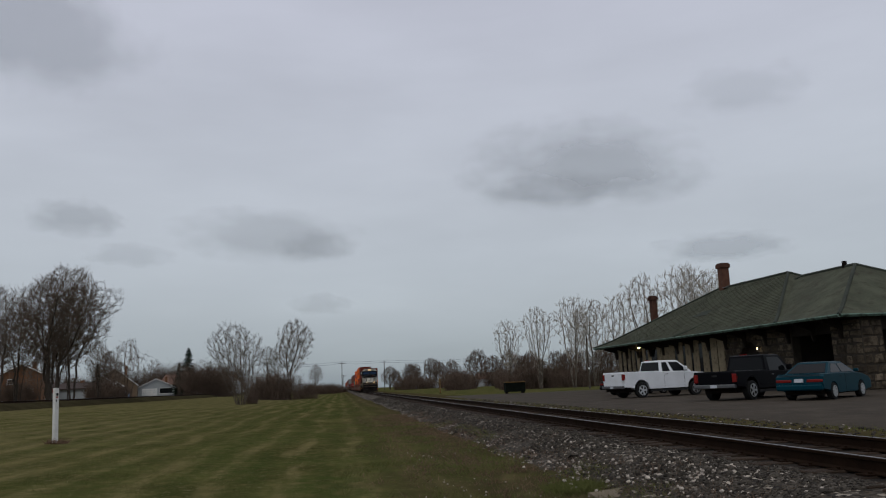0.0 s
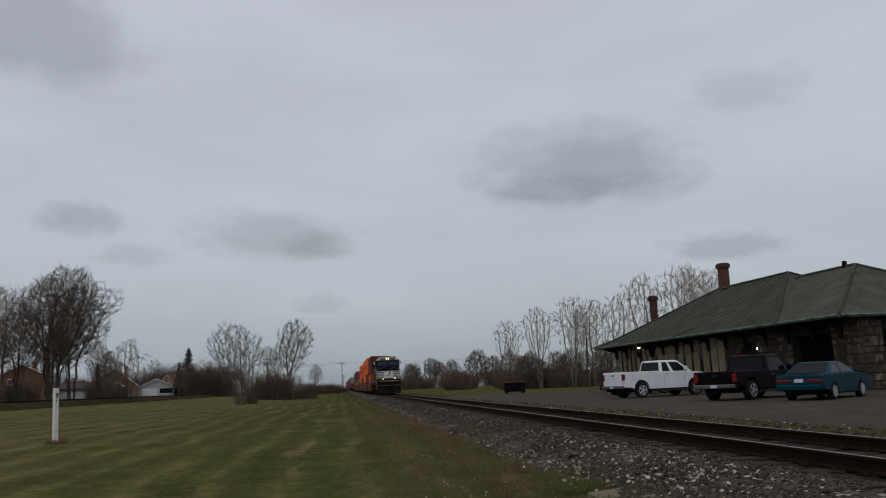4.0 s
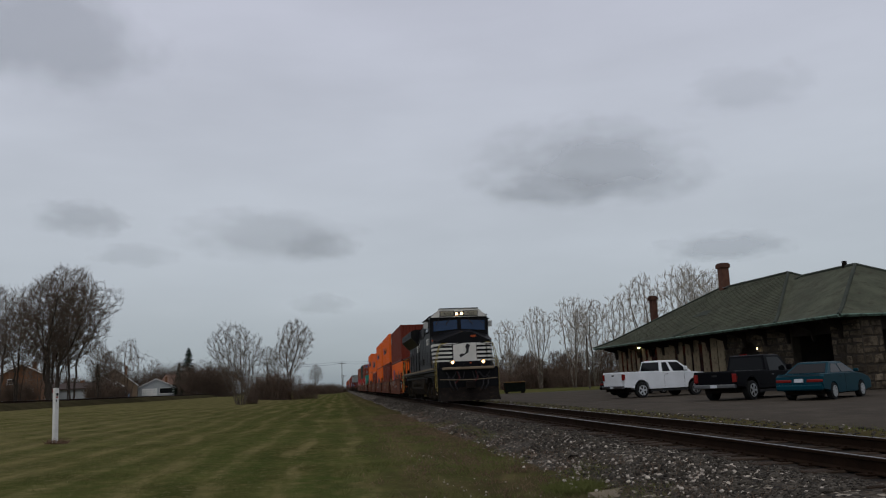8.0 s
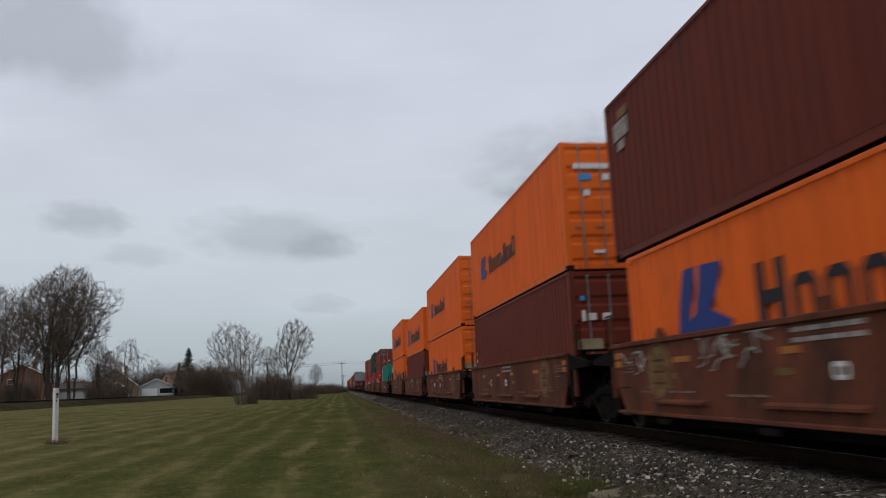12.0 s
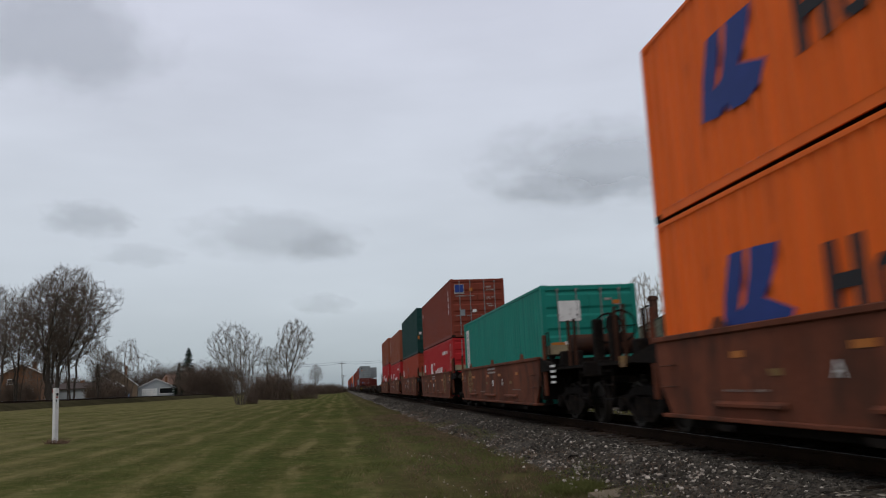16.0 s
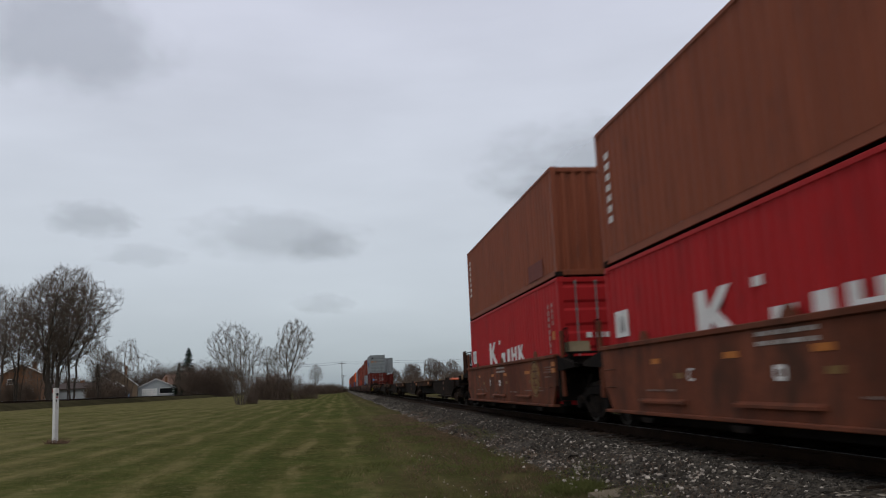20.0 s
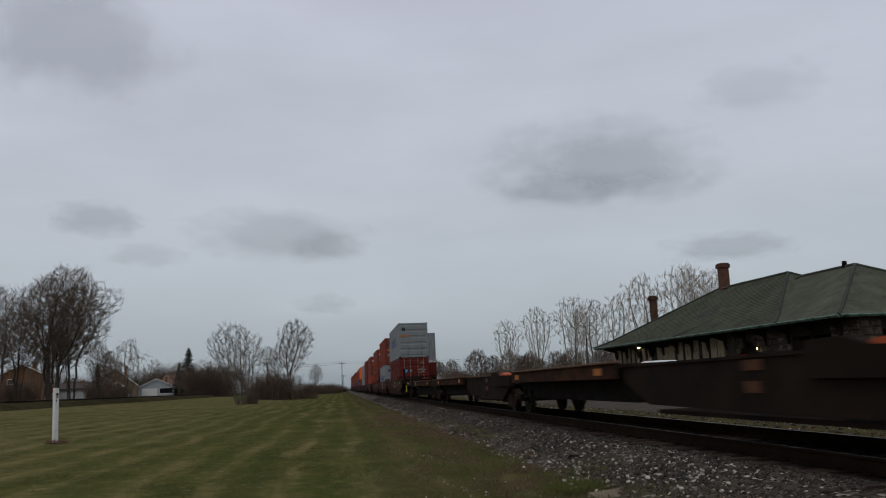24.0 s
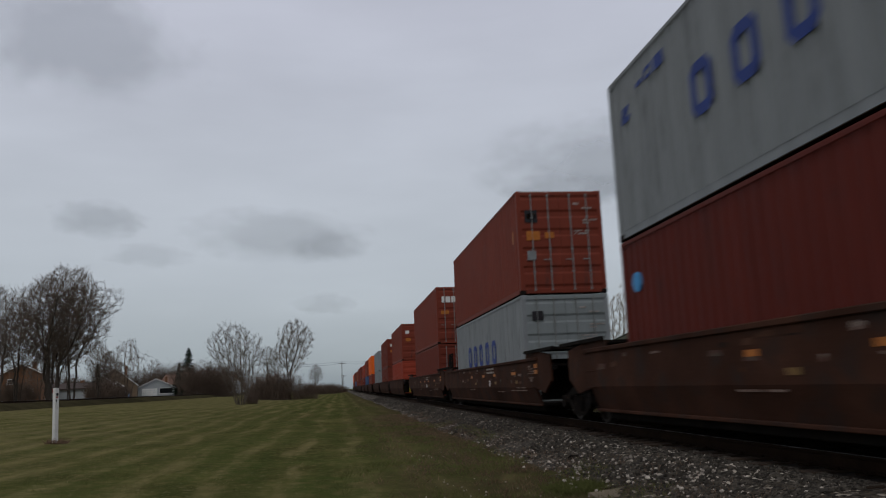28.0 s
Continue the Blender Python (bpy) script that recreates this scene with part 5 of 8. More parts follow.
for off, ln in ((175.6, 17.2), (193.2, 17.2), (210.8, 17.2), (228.4, 17.2), (240.3, 11.7)):
    spine_unit(off, ln)
truck(ROLLING[-5][0], -16.2, True, TRUCK_RUST)
truck(ROLLING[-1][0], 5.5, True, TRUCK_RUST)
part("end_sill", G().box(-1.2, 1.2, 0.0, 6.6, 0.85, 1.1, 0.03).box(-0.16, 0.16, 6.6, 7.5, 0.72, 0.98, 0.03), BELLY, ROLLING[-1][0])
part("end_plate", G().box(-1.32, -1.22, 3.2, 6.5, 0.92, 1.20, 0.02), SPINE_RUST, ROLLING[-1][0])
part("end_plate", G().box(1.22, 1.32, 3.2, 6.5, 0.92, 1.20, 0.02), SPINE_RUST, ROLLING[-1][0])
part("raised_stand", G().box(-1.25, -0.5, 3.3, 4.7, 1.1, 1.52, 0.04).box(-1.1, -1.0, 3.6, 3.72, 1.5, 1.78).box(-0.8, -0.7, 4.1, 4.2, 1.5, 1.82), BELLY, ROLLING[-1][0], "rusty raised brake stand")
part("reflector", G().box(-1.335, -1.318, 4.75, 5.87, 1.08, 1.14), MARK_AMBER, ROLLING[-1][0], "orange strip")
part("end_sill", G().box(-1.2, 1.2, -18.0, -17.0, 0.85, 1.1, 0.03), BELLY, ROLLING[-5][0])


# -- the locomotive
loco = thing("locomotive", "black diesel freight locomotive with white nose stripes and lit headlights", "locomotive", pose(RAIL_X, train_at(0), 0))
ROLLING.append((loco, 0.0, RAIL_X, 0))
F, R = -26.3, -4.3      # front and rear of the frame
p = part("underframe", G().box(-1.22, 1.22, F + 0.75, R - 0.3, 1.25, 1.66, 0.03).box(-1.5, 1.5, F + 0.75, R - 0.3, 1.58, 1.66).box(-1.15, 1.15, F + 3, R - 3, 0.95, 1.3), LOCO_BLACK, loco)
for s in (-1, 1):
    part("walkway_edge", G().box(s * 1.53 - 0.03, s * 1.53 + 0.03, F + 2.2, R - 1.2, 1.66, 1.75, 0.008), SILL_TAN, p, "dusty tan walkway edge")
part("walkway", G().box(-1.5, 1.5, F + 0.9, R - 0.4, 1.66, 1.70), LOCO_BLACK, p)
# nose
NF = F + 1.55
g = G()
nose = [[(-1.30, NF, 1.72), (1.30, NF, 1.72), (1.30, NF, 3.04), (0.42, NF + 0.02, 3.46), (0.02, NF + 0.02, 3.50), (-1.30, NF, 3.04)],
        [(-1.48, NF + 0.42, 1.72), (1.48, NF + 0.42, 1.72), (1.48, NF + 0.42, 3.10), (0.50, NF + 0.45, 3.54), (-0.05, NF + 0.45, 3.56), (-1.48, NF + 0.42, 3.10)],
        [(-1.5, NF + 1.55, 1.72), (1.5, NF + 1.55, 1.72), (1.5, NF + 1.55, 3.42), (0.6, NF + 1.55, 3.68), (-0.3, NF + 1.55, 3.68), (-1.5, NF + 1.55, 3.42)]]
verts = [q for ring in nose for q in ring]
faces = [tuple(range(6)), tuple(range(12, 18))] + [(r * 6 + i, r * 6 + (i + 1) % 6, (r + 1) * 6 + (i + 1) % 6, (r + 1) * 6 + i) for r in range(2) for i in range(6)]
n_ = part("nose", g.add(verts, faces), LOCO_BLACK, loco)
part("nose_door", G().box(-0.05, 0.62, NF - 0.02, NF + 0.02, 1.75, 3.0, 0.01), LOCO_BLACK, n_)
for k, (z0, z1) in enumerate(((2.80, 2.92), (2.60, 2.70), (2.40, 2.50), (2.20, 2.30), (2.02, 2.10))):
    for s in (-1, 1):
        part("stripe", G().box(min(s * 0.62, s * 1.29), max(s * 0.62, s * 1.29), NF - 0.012, NF + 0.004, z0, z1), LOCO_TRIM, n_, "white stripe")
        part("stripe", G().add([(s * 1.305, NF - 0.012, z0), (s * 1.49, NF + 0.42, z0), (s * 1.49, NF + 0.42, z1), (s * 1.305, NF - 0.012, z1), (s * 1.29, NF, z0), (s * 1.475, NF + 0.43, z0), (s * 1.475, NF + 0.43, z1), (s * 1.29, NF, z1)],
             [(0, 1, 2, 3), (4, 5, 6, 7), (0, 1, 5, 4), (2, 3, 7, 6), (0, 3, 7, 4), (1, 2, 6, 5)]), LOCO_TRIM, n_, "white stripe")
        part("stripe", G().box(s * 1.50 - 0.008, s * 1.50 + 0.008, NF + 0.44, NF + 1.5 - 0.18 * k, z0 + 0.0, z1 + 0.0), LOCO_TRIM, n_, "white stripe")
part("emblem_panel", G().box(-0.60, 0.60, NF - 0.028, NF - 0.02, 2.02, 2.92), LOCO_TRIM, n_, "white nose panel")
g = G().prism(((0.02, 2.38), (0.10, 2.55), (0.05, 2.74), (0.14, 2.90), (0.30, 2.80), (0.22, 2.62), (0.20, 2.44), (-0.05, 2.30), (-0.22, 2.20), (-0.28, 2.34), (-0.12, 2.40)), "y", NF - 0.036, NF - 0.028)
part("emblem", g, MARK_DARK, n_, "dark emblem")
# cab
CF, CB = NF + 1.4, F + 5.1
cab_shape = ((-1.53, 1.72), (1.53, 1.72), (1.53, 4.26), (1.45, 4.42), (0.98, 4.76), (-0.98, 4.76), (-1.45, 4.42), (-1.53, 4.26))
cab = part("cab", G().prism(cab_shape, "y", CF, CB), LOCO_BLACK, loco)
part("roof_panel", G().prism(((-1.48, 4.34), (1.48, 4.34), (0.99, 4.78), (-0.99, 4.78)), "y", CF - 0.10, CF + 0.12), LOCO_TRIM, cab, "white headlight panel")
for s in (-1, 1):
    part("windscreen", G().prism(((s * 0.10, 3.72), (s * 1.34, 3.62), (s * 1.34, 4.14), (s * 0.10, 4.20)), "y", CF - 0.05, CF - 0.02), CAB_GLASS, cab)
    part("number_board", G().box(s * 0.62 - 0.34, s * 0.62 + 0.34, CF - 0.14, CF - 0.09, 4.40, 4.64, 0.01), BOARD_TAN, cab)
    part("side_window", G().box(s * 1.535 - 0.012, s * 1.535 + 0.012, -22.86, -22.24, 3.68, 4.20), CAB_GLASS, cab)
    part("side_window", G().box(s * 1.535 - 0.012, s * 1.535 + 0.012, -22.18, -21.52, 3.68, 4.20), CAB_GLASS, cab)
    wf = part("window_frame", G().box(s * 1.545 - 0.02, s * 1.545 + 0.02, -22.92, -21.46, 3.63, 3.68).box(s * 1.545 - 0.02, s * 1.545 + 0.02, -22.24, -22.18, 3.68, 4.2).box(s * 1.545 - 0.02, s * 1.545 + 0.02, -22.92, -22.86, 3.68, 4.24).box(s * 1.545 - 0.02, s * 1.545 + 0.02, -21.52, -21.46, 3.68, 4.24), SEAM_GREY, cab)
    part("arm_rest", G().box(s * 1.58 - 0.05, s * 1.58 + 0.05, -22.75, -22.3, 3.58, 3.64, 0.02), GRIME, wf)
    part("window_visor", G().box(s * 1.62 - 0.09, s * 1.62 + 0.09, -22.95, -21.4, 4.24, 4.28), LOCO_BLACK, cab)
    part("mirror", G().box(s * 1.70 - 0.11, s * 1.70 + 0.11, -23.02, -22.98, 3.82, 4.14, 0.01), PALE_PANEL, cab, "pale wind deflector")
    part("roof_rail", G().box(s * 1.47 - 0.03, s * 1.47 + 0.03, CF - 0.05, CB - 0.05, 4.40, 4.44), SEAM_GREY, cab)
    part("headlight", G().cyl((s * 0.13, CF - 0.18, 4.50), (s * 0.13, CF - 0.09, 4.50), 0.072, n=16), LAMP, cab, "lit round headlight", True)
    part("ditch_light", G().cyl((s * 0.75, F + 0.55, 1.95), (s * 0.75, F + 0.68, 1.95), 0.07, n=16), LAMP_SMALL, loco, "lit round ditch light", True)
    part("light_housing", G().cyl((s * 0.75, F + 0.60, 1.95), (s * 0.75, F + 0.95, 1.95), 0.115, n=16).box(s * 0.75 - 0.03, s * 0.75 + 0.03, F + 0.7, F + 0.9, 1.66, 1.9), LOCO_BLACK, loco)
for s in (-1, 1):
    for xx, ang in ((0.45, 0.30), (1.0, 0.30)):
        part("wiper", G().tube([(s * xx, CF - 0.07, 4.30), (s * (xx + 0.25), CF - 0.08, 3.95)], 0.014, 5), MARK_DARK, cab)
    part("wiper_motor", G().box(s * 0.45 - 0.05, s * 0.45 + 0.05, CF - 0.16, CF - 0.08, 4.28, 4.34, 0.01).box(s * 1.0 - 0.05, s * 1.0 + 0.05, CF - 0.16, CF - 0.08, 4.28, 4.34, 0.01), MARK_DARK, cab)
    part("number_board_frame", G().box(s * 0.62 - 0.38, s * 0.62 + 0.38, CF - 0.12, CF - 0.085, 4.37, 4.67, 0.01), MARK_DARK, cab)
part("headlight_box", G().box(-0.25, 0.25, CF - 0.14, CF - 0.09, 4.39, 4.62, 0.02), MARK_DARK, cab)
part("roof_lip", G().box(-1.02, 1.02, CF - 0.12, CF + 0.2, 4.76, 4.80), SEAM_GREY, cab)
part("centre_post", G().box(-0.09, 0.09, CF - 0.06, CF - 0.02, 3.60, 4.28), LOCO_BLACK, cab)
part("horn", G().cyl((-0.2, CF + 1.6, 4.82), (-0.2, CF + 1.1, 4.84), 0.03, 0.09, 10).cyl((0.1, CF + 1.7, 4.84), (0.1, CF + 1.2, 4.86), 0.03, 0.08, 10).box(-0.3, 0.2, CF + 1.55, CF + 1.75, 4.68, 4.8), GRIME, cab)
# lower equipment box behind the cab, the set-back upper box with its grilles, and the engine hood
HB = -12.5
BOX_END = -17.15
eq = part("equipment_box", G().box(-1.46, 1.46, CB - 0.02, BOX_END, 1.7, 3.50, 0.05), LOCO_BLACK, loco)
up = part("upper_box", G().prism(((-1.22, 3.46), (1.22, 3.46), (1.22, 4.30), (0.92, 4.56), (-0.92, 4.56), (-1.22, 4.30)), "y", CB, -16.35), LOCO_BLACK, loco)
hood = part("hood", G().prism(((-0.98, 1.7), (0.98, 1.7), (0.98, 4.36), (0.74, 4.54), (-0.74, 4.54), (-0.98, 4.36)), "y", -17.2, HB), LOCO_BLACK, loco)
for s in (-1, 1):
    part("box_rail", G().tube([(s * 1.47, CB - 0.1, 3.53), (s * 1.47, BOX_END + 0.05, 3.53), (s * 1.50, -16.9, 2.86)], 0.024, 6), SEAM_GREY, eq)
    for y0, y1 in ((-17.85, -16.72), (-19.35, -18.40)):
        gr = part("grille", G().box(s * 1.215 - 0.02, s * 1.215 + 0.02, y0, y1, 3.76, 4.27, 0.01), MARK_DARK, up, "black intake grille")
        part("grille_frame", G().box(s * 1.225 - 0.02, s * 1.225 + 0.02, y0 - 0.05, y0, 3.72, 4.31).box(s * 1.225 - 0.02, s * 1.225 + 0.02, y1, y1 + 0.05, 3.72, 4.31)
             .box(s * 1.225 - 0.02, s * 1.225 + 0.02, y0, y1, 3.70, 3.75), LOCO_BLACK, gr)
    part("upper_window", G().box(s * 1.226 - 0.01, s * 1.226 + 0.01, -20.95, -20.35, 3.70, 4.10), GRIME, up)
    part("upper_placard", G().box(s * 1.24 - 0.006, s * 1.24 + 0.006, -20.75, -20.55, 3.74, 3.92), FADED_WHITE, up, "small pale placard")
    for k, y in enumerate((-17.9, -18.75, -19.6, -20.4)):
        part("box_seam", G().box(s * 1.462 - 0.006, s * 1.462 + 0.006, y - 0.012, y + 0.012, 1.95, 3.40), SEAM_GREY, eq)
        part("box_door", G().box(s * 1.465 - 0.012, s * 1.465 + 0.012, y - 0.80, y - 0.06, 2.55 if k else 1.95, 3.36, 0.008), LOCO_BLACK, eq)
    for yl in (-19.4, -18.1):
        for k in range(6):
            part("louvre", G().prism(((s * 1.46, 2.05 + k * 0.055), (s * 1.505, 2.065 + k * 0.055), (s * 1.46, 2.095 + k * 0.055)), "y", yl, yl + 0.5), LOCO_GREY, eq)
    part("door_latch", G().box(s * 1.48 - 0.01, s * 1.48 + 0.01, -17.65, -17.52, 3.22, 3.30), FADED_WHITE, eq)
    part("data_plate", G().box(s * 1.0 - 0.012, s * 1.0 + 0.012, -16.95, -16.80, 2.55, 2.66), FADED_WHITE, hood)
    for k in range(5):
        y = -16.35 + k * 0.78
        part("hood_door", G().box(s * 0.985 - 0.016, s * 0.985 + 0.016, y, y + 0.70, 1.95, 4.20, 0.008), LOCO_BLACK, hood)
        part("door_hinge", G().box(s * 1.004 - 0.012, s * 1.004 + 0.012, y + 0.05, y + 0.12, 2.2, 2.28).box(s * 1.004 - 0.012, s * 1.004 + 0.012, y + 0.05, y + 0.12, 2.95, 3.03), SEAM_GREY, hood)
part("roof_hatch", G().box(-0.62, 0.62, -16.2, -14.6, 4.53, 4.60, 0.02).box(-0.55, 0.55, -14.4, -12.9, 4.53, 4.63, 0.02), LOCO_BLACK, hood)
part("antenna_dome", G().box(-1.0, -0.8, -16.75, -16.55, 4.40, 4.62, 0.04), ROD, up, "small pale fitting on the roof")
part("roof_edge", G().box(-0.94, -0.88, CB + 0.1, -16.4, 4.55, 4.58), SEAM_GREY, up)
# the radiator cabin, with wings that overhang the walkway and the rear
RB = -5.75
rad = part("radiator_cabin", G().prism(((-1.02, 1.7), (1.02, 1.7), (1.02, 3.62), (-1.02, 3.62)), "y", HB, RB), LOCO_BLACK, loco)
part("radiator", G().prism(((-1.02, 3.46), (1.02, 3.46), (1.52, 4.00), (1.52, 4.42), (1.25, 4.52), (-1.25, 4.52), (-1.52, 4.42), (-1.52, 4.00)), "y", HB - 0.05, -5.18), LOCO_BLACK, rad)
part("rear_slope", G().prism(((RB + 0.02, 3.3), (-5.2, 3.99), (-5.2, 4.1), (RB - 0.4, 4.1), (RB - 0.4, 3.3)), "x", -1.0, 1.0), LOCO_BLACK, rad)
for s in (-1, 1):
    part("radiator_screen", G().box(s * 1.524 - 0.010, s * 1.524 + 0.010, HB + 0.05, -5.26, 4.03, 4.39), RAD_GREY, rad, "dusty grey radiator side")
    for k in range(1, 5):
        part("screen_rib", G().box(s * 1.53 - 0.014, s * 1.53 + 0.014, HB + 1.45 * k, HB + 1.45 * k + 0.05, 4.02, 4.40), LOCO_BLACK, rad)
    for k, (y0, y1, z0, z1) in enumerate(((-6.35, -5.9, 1.95, 3.15), (-7.0, -6.5, 1.95, 3.15), (-7.75, -7.1, 1.95, 3.15), (-9.4, -8.1, 1.9, 3.40), (-10.6, -9.65, 2.0, 3.40), (-12.2, -11.5, 1.95, 2.95))):
        d = part("hood_door", G().box(s * 1.03 - 0.02, s * 1.03 + 0.02, y0, y1, z0, z1, 0.008), MARK_DARK if k in (3, 4) else LOCO_BLACK, rad, "black screened door" if k in (3, 4) else "")
        part("door_frame", G().box(s * 1.035 - 0.02, s * 1.035 + 0.02, y1, y1 + 0.05, z0, z1).box(s * 1.035 - 0.02, s * 1.035 + 0.02, y0 - 0.05, y0, z0, z1), RAD_GREY if k in (3, 4) else SEAM_GREY, d)
    for y in (-6.15, -6.8):
        part("small_plate", G().box(s * 1.05 - 0.01, s * 1.05 + 0.01, y - 0.06, y + 0.06, 3.22, 3.30), FADED_WHITE, rad)
part("fan_stack", G().cyl((0, HB + 2.2, 4.52), (0, HB + 2.2, 4.60), 0.75, n=20).cyl((0, HB + 5.0, 4.52), (0, HB + 5.0, 4.60), 0.75, n=20), GRIME, rad)
part("rear_headlight", G().box(-0.25, 0.25, -5.3, -5.15, 4.12, 4.32, 0.03), GRIME, rad)
# side emblem and lettering, as plain bars and blocks
for k in range(6):
    z = 3.62 - 0.112 * k
    part("emblem_bar", G().prism(((-11.18 - 0.02 * k, z), (-11.18 - 0.02 * k, z + 0.07), (-13.25 + 0.10 * k, z + 0.07), (-13.20 + 0.10 * k, z)), "x", -1.018, -1.006), LOCO_TRIM, hood, "white emblem bar", m=pose(-0.03, 0, 0))
for pts in (((-13.52, 3.02), (-13.72, 3.02), (-13.98, 3.40), (-14.02, 3.56), (-13.86, 3.56), (-13.78, 3.36)), ((-14.12, 3.02), (-14.52, 3.02), (-14.66, 3.56), (-14.28, 3.56)), ((-14.66, 3.02), (-15.16, 3.02), (-15.32, 3.56), (-14.82, 3.56))):
    part("lettering", G().prism(pts, "x", -1.055, -1.045), LOCO_TRIM, hood)
for k, (y0, count) in enumerate(((-13.55, 7), (-13.50, 8))):
    for j in range(count):
        part("lettering", G().box(-1.032, -1.022, y0 - 0.22 * j - 0.16, y0 - 0.22 * j, 2.62 - 0.30 * k, 2.80 - 0.30 * k), FADED_WHITE, hood)


num = text_mesh("7653", 0.46, "road_number")
part("road_number", num, LOCO_TRIM, cab, "white number 7653", m=pose(-1.542, -22.17, 3.0) @ Matrix(((0, 0, -1, 0), (-1.28, 0, 0, 0), (0, 1, 0, 0), (0, 0, 0, 1))))
for s in (-1, 1):
    for y0, y1, z0, z1 in ((-22.02, -21.35, 1.95, 2.52), (-23.10, -22.42, 1.88, 2.54)):
        part("side_vent", G().box(s * 1.535 - 0.012, s * 1.535 + 0.012, y0, y1, z0, z1, 0.008), MARK_DARK, cab, "black screened vent")
        part("vent_lip", G().box(s * 1.545 - 0.02, s * 1.545 + 0.02, y0 - 0.08, y1 + 0.08, z1 + 0.05, z1 + 0.08), SEAM_GREY, cab)
    part("side_placard", G().box(s * 1.50 - 0.014, s * 1.50 + 0.014, -23.72, -23.48, 1.92, 2.16), SILL_TAN, n_, "small tan notice plate")
    part("side_placard", G().box(s * 1.50 - 0.014, s * 1.50 + 0.014, -24.44, -24.32, 1.94, 2.02), SILL_TAN, n_)
    part("side_marker", G().box(s * 1.50 - 0.016, s * 1.50 + 0.016, -24.18, -23.85, 3.08, 3.15), HITCH_RED, n_, "small red marking")
num = text_mesh("7653", 0.20, "board_number")
for s in (-1, 1):
    part("board_number", num, MARK_DARK, cab, "dark number 7653", m=pose(s * 0.62, CF - 0.145, 4.43, 90))
# rails, steps, pilot
for s in (-1, 1):
    rail_ = part("handrail", G().tube([(s * 1.50, -16.9, 2.83), (s * 1.50, -5.2, 2.83)], 0.024, 6), SEAM_GREY, loco)
    for k in range(8):
        part("rail_post", G().cyl((s * 1.50, -16.9 + 1.66 * k, 1.66), (s * 1.50, -16.9 + 1.66 * k, 2.83), 0.022, n=6), LOCO_BLACK, rail_)
    for y0, y1, e in ((F + 0.80, F + 1.40, 1), (R - 1.30, R - 0.70, -1)):
        for k in range(4):
            part("step", G().box(min(s * 1.05, s * 1.5), max(s * 1.05, s * 1.5), y0 + 0.08, y1 - 0.08, 0.42 + 0.34 * k, 0.46 + 0.34 * k), GRIME, loco)
            part("step_edge", G().box(min(s * 1.49, s * 1.52), max(s * 1.49, s * 1.52), y0 + 0.08, y1 - 0.08, 0.43 + 0.34 * k, 0.475 + 0.34 * k), SILL_TAN, loco, "worn pale step edge")
        part("step_side", G().box(s * 1.48 - 0.02, s * 1.48 + 0.02, y1 - 0.06, y1 + 0.04, 0.3, 1.7).box(s * 1.1 - 0.02, s * 1.1 + 0.02, y0, y1, 0.3, 1.7), GRIME, loco)
        ya, yb = (y0, y1) if e > 0 else (y1, y0)
        part("grab_rail", G().tube([(s * 1.53, yb, 0.75), (s * 1.53, yb, 1.80), (s * 1.46, yb - 0.12 * e, 2.30), (s * 1.34, yb - 0.36 * e, 2.78), (s * 1.15, yb - 0.45 * e, 2.84)], 0.019, 6), DULL_YELLOW, loco, "dull yellow grab rail")
        part("grab_rail", G().tube([(s * 1.53, ya, 0.60), (s * 1.53, ya, 1.85), (s * 1.42, ya - 0.02 * e, 2.45), (s * 1.30, ya - 0.05 * e, 2.86), (s * 0.95, ya - 0.05 * e, 2.90)], 0.019, 6), DULL_YELLOW, loco, "dull yellow grab rail")
    g = G()
    for y in (R - 0.5, R - 0.45):
        g.tube([(s * 0.35, y, 1.7), (s * 0.35, y, 2.7), (s * 1.4, y, 2.7), (s * 1.4, y, 1.7)], 0.022, 6)
    part("end_rail", g, LOCO_BLACK, loco)
for xx in (-0.70, 0.98):
    part("front_rail", G().tube([(xx, F + 0.75, 1.66), (xx, F + 0.75, 2.82)], 0.022, 6), LOCO_BLACK, loco)
part("front_rail", G().tube([(-1.25, F + 0.8, 2.80), (-0.70, F + 0.75, 2.82), (-0.1, F + 0.75, 2.90)], 0.02, 6), LOCO_BLACK, loco)
part("front_rail", G().tube([(1.3, F + 0.8, 2.80), (0.98, F + 0.75, 2.82), (0.6, F + 0.75, 2.90)], 0.02, 6), LOCO_BLACK, loco)
part("nose_marker", G().box(0.34, 0.60, NF - 0.04, NF + 0.0, 3.20, 3.30, 0.01), HITCH_RED, n_, "small orange-red marker")
for xx in (-0.55, 0.35):
    part("red_hose", G().tube([(xx, F + 0.62, 1.52), (xx + 0.1, F + 0.5, 1.2), (xx - 0.12, F + 0.48, 0.95)], 0.028, 6), RED_HOSE, loco, "dull red hose")
for x0, x1, drop in ((-1.1, -0.6, 0.32), (0.5, 1.05, 0.30), (-0.5, -0.2, 0.4), (0.2, 0.45, 0.36)):
    part("cable_loop", G().tube([(x0 + (x1 - x0) * k / 8, F + 0.56 - 0.05 * math.sin(math.pi * k / 8), 1.50 - drop * math.sin(math.pi * k / 8)) for k in range(9)], 0.024, 5), MARK_DARK, loco)
part("centre_marker", G().cyl((0.12, F + 0.5, 1.90), (0.12, F + 0.6, 1.90), 0.035, n=8), HITCH_RED, loco)
part("uncoupling_rod", G().tube([(-1.4, F + 0.6, 1.15), (-0.3, F + 0.5, 1.1), (0.3, F + 0.5, 1.1), (1.4, F + 0.6, 1.15)], 0.02, 6), SILL_TAN, loco)
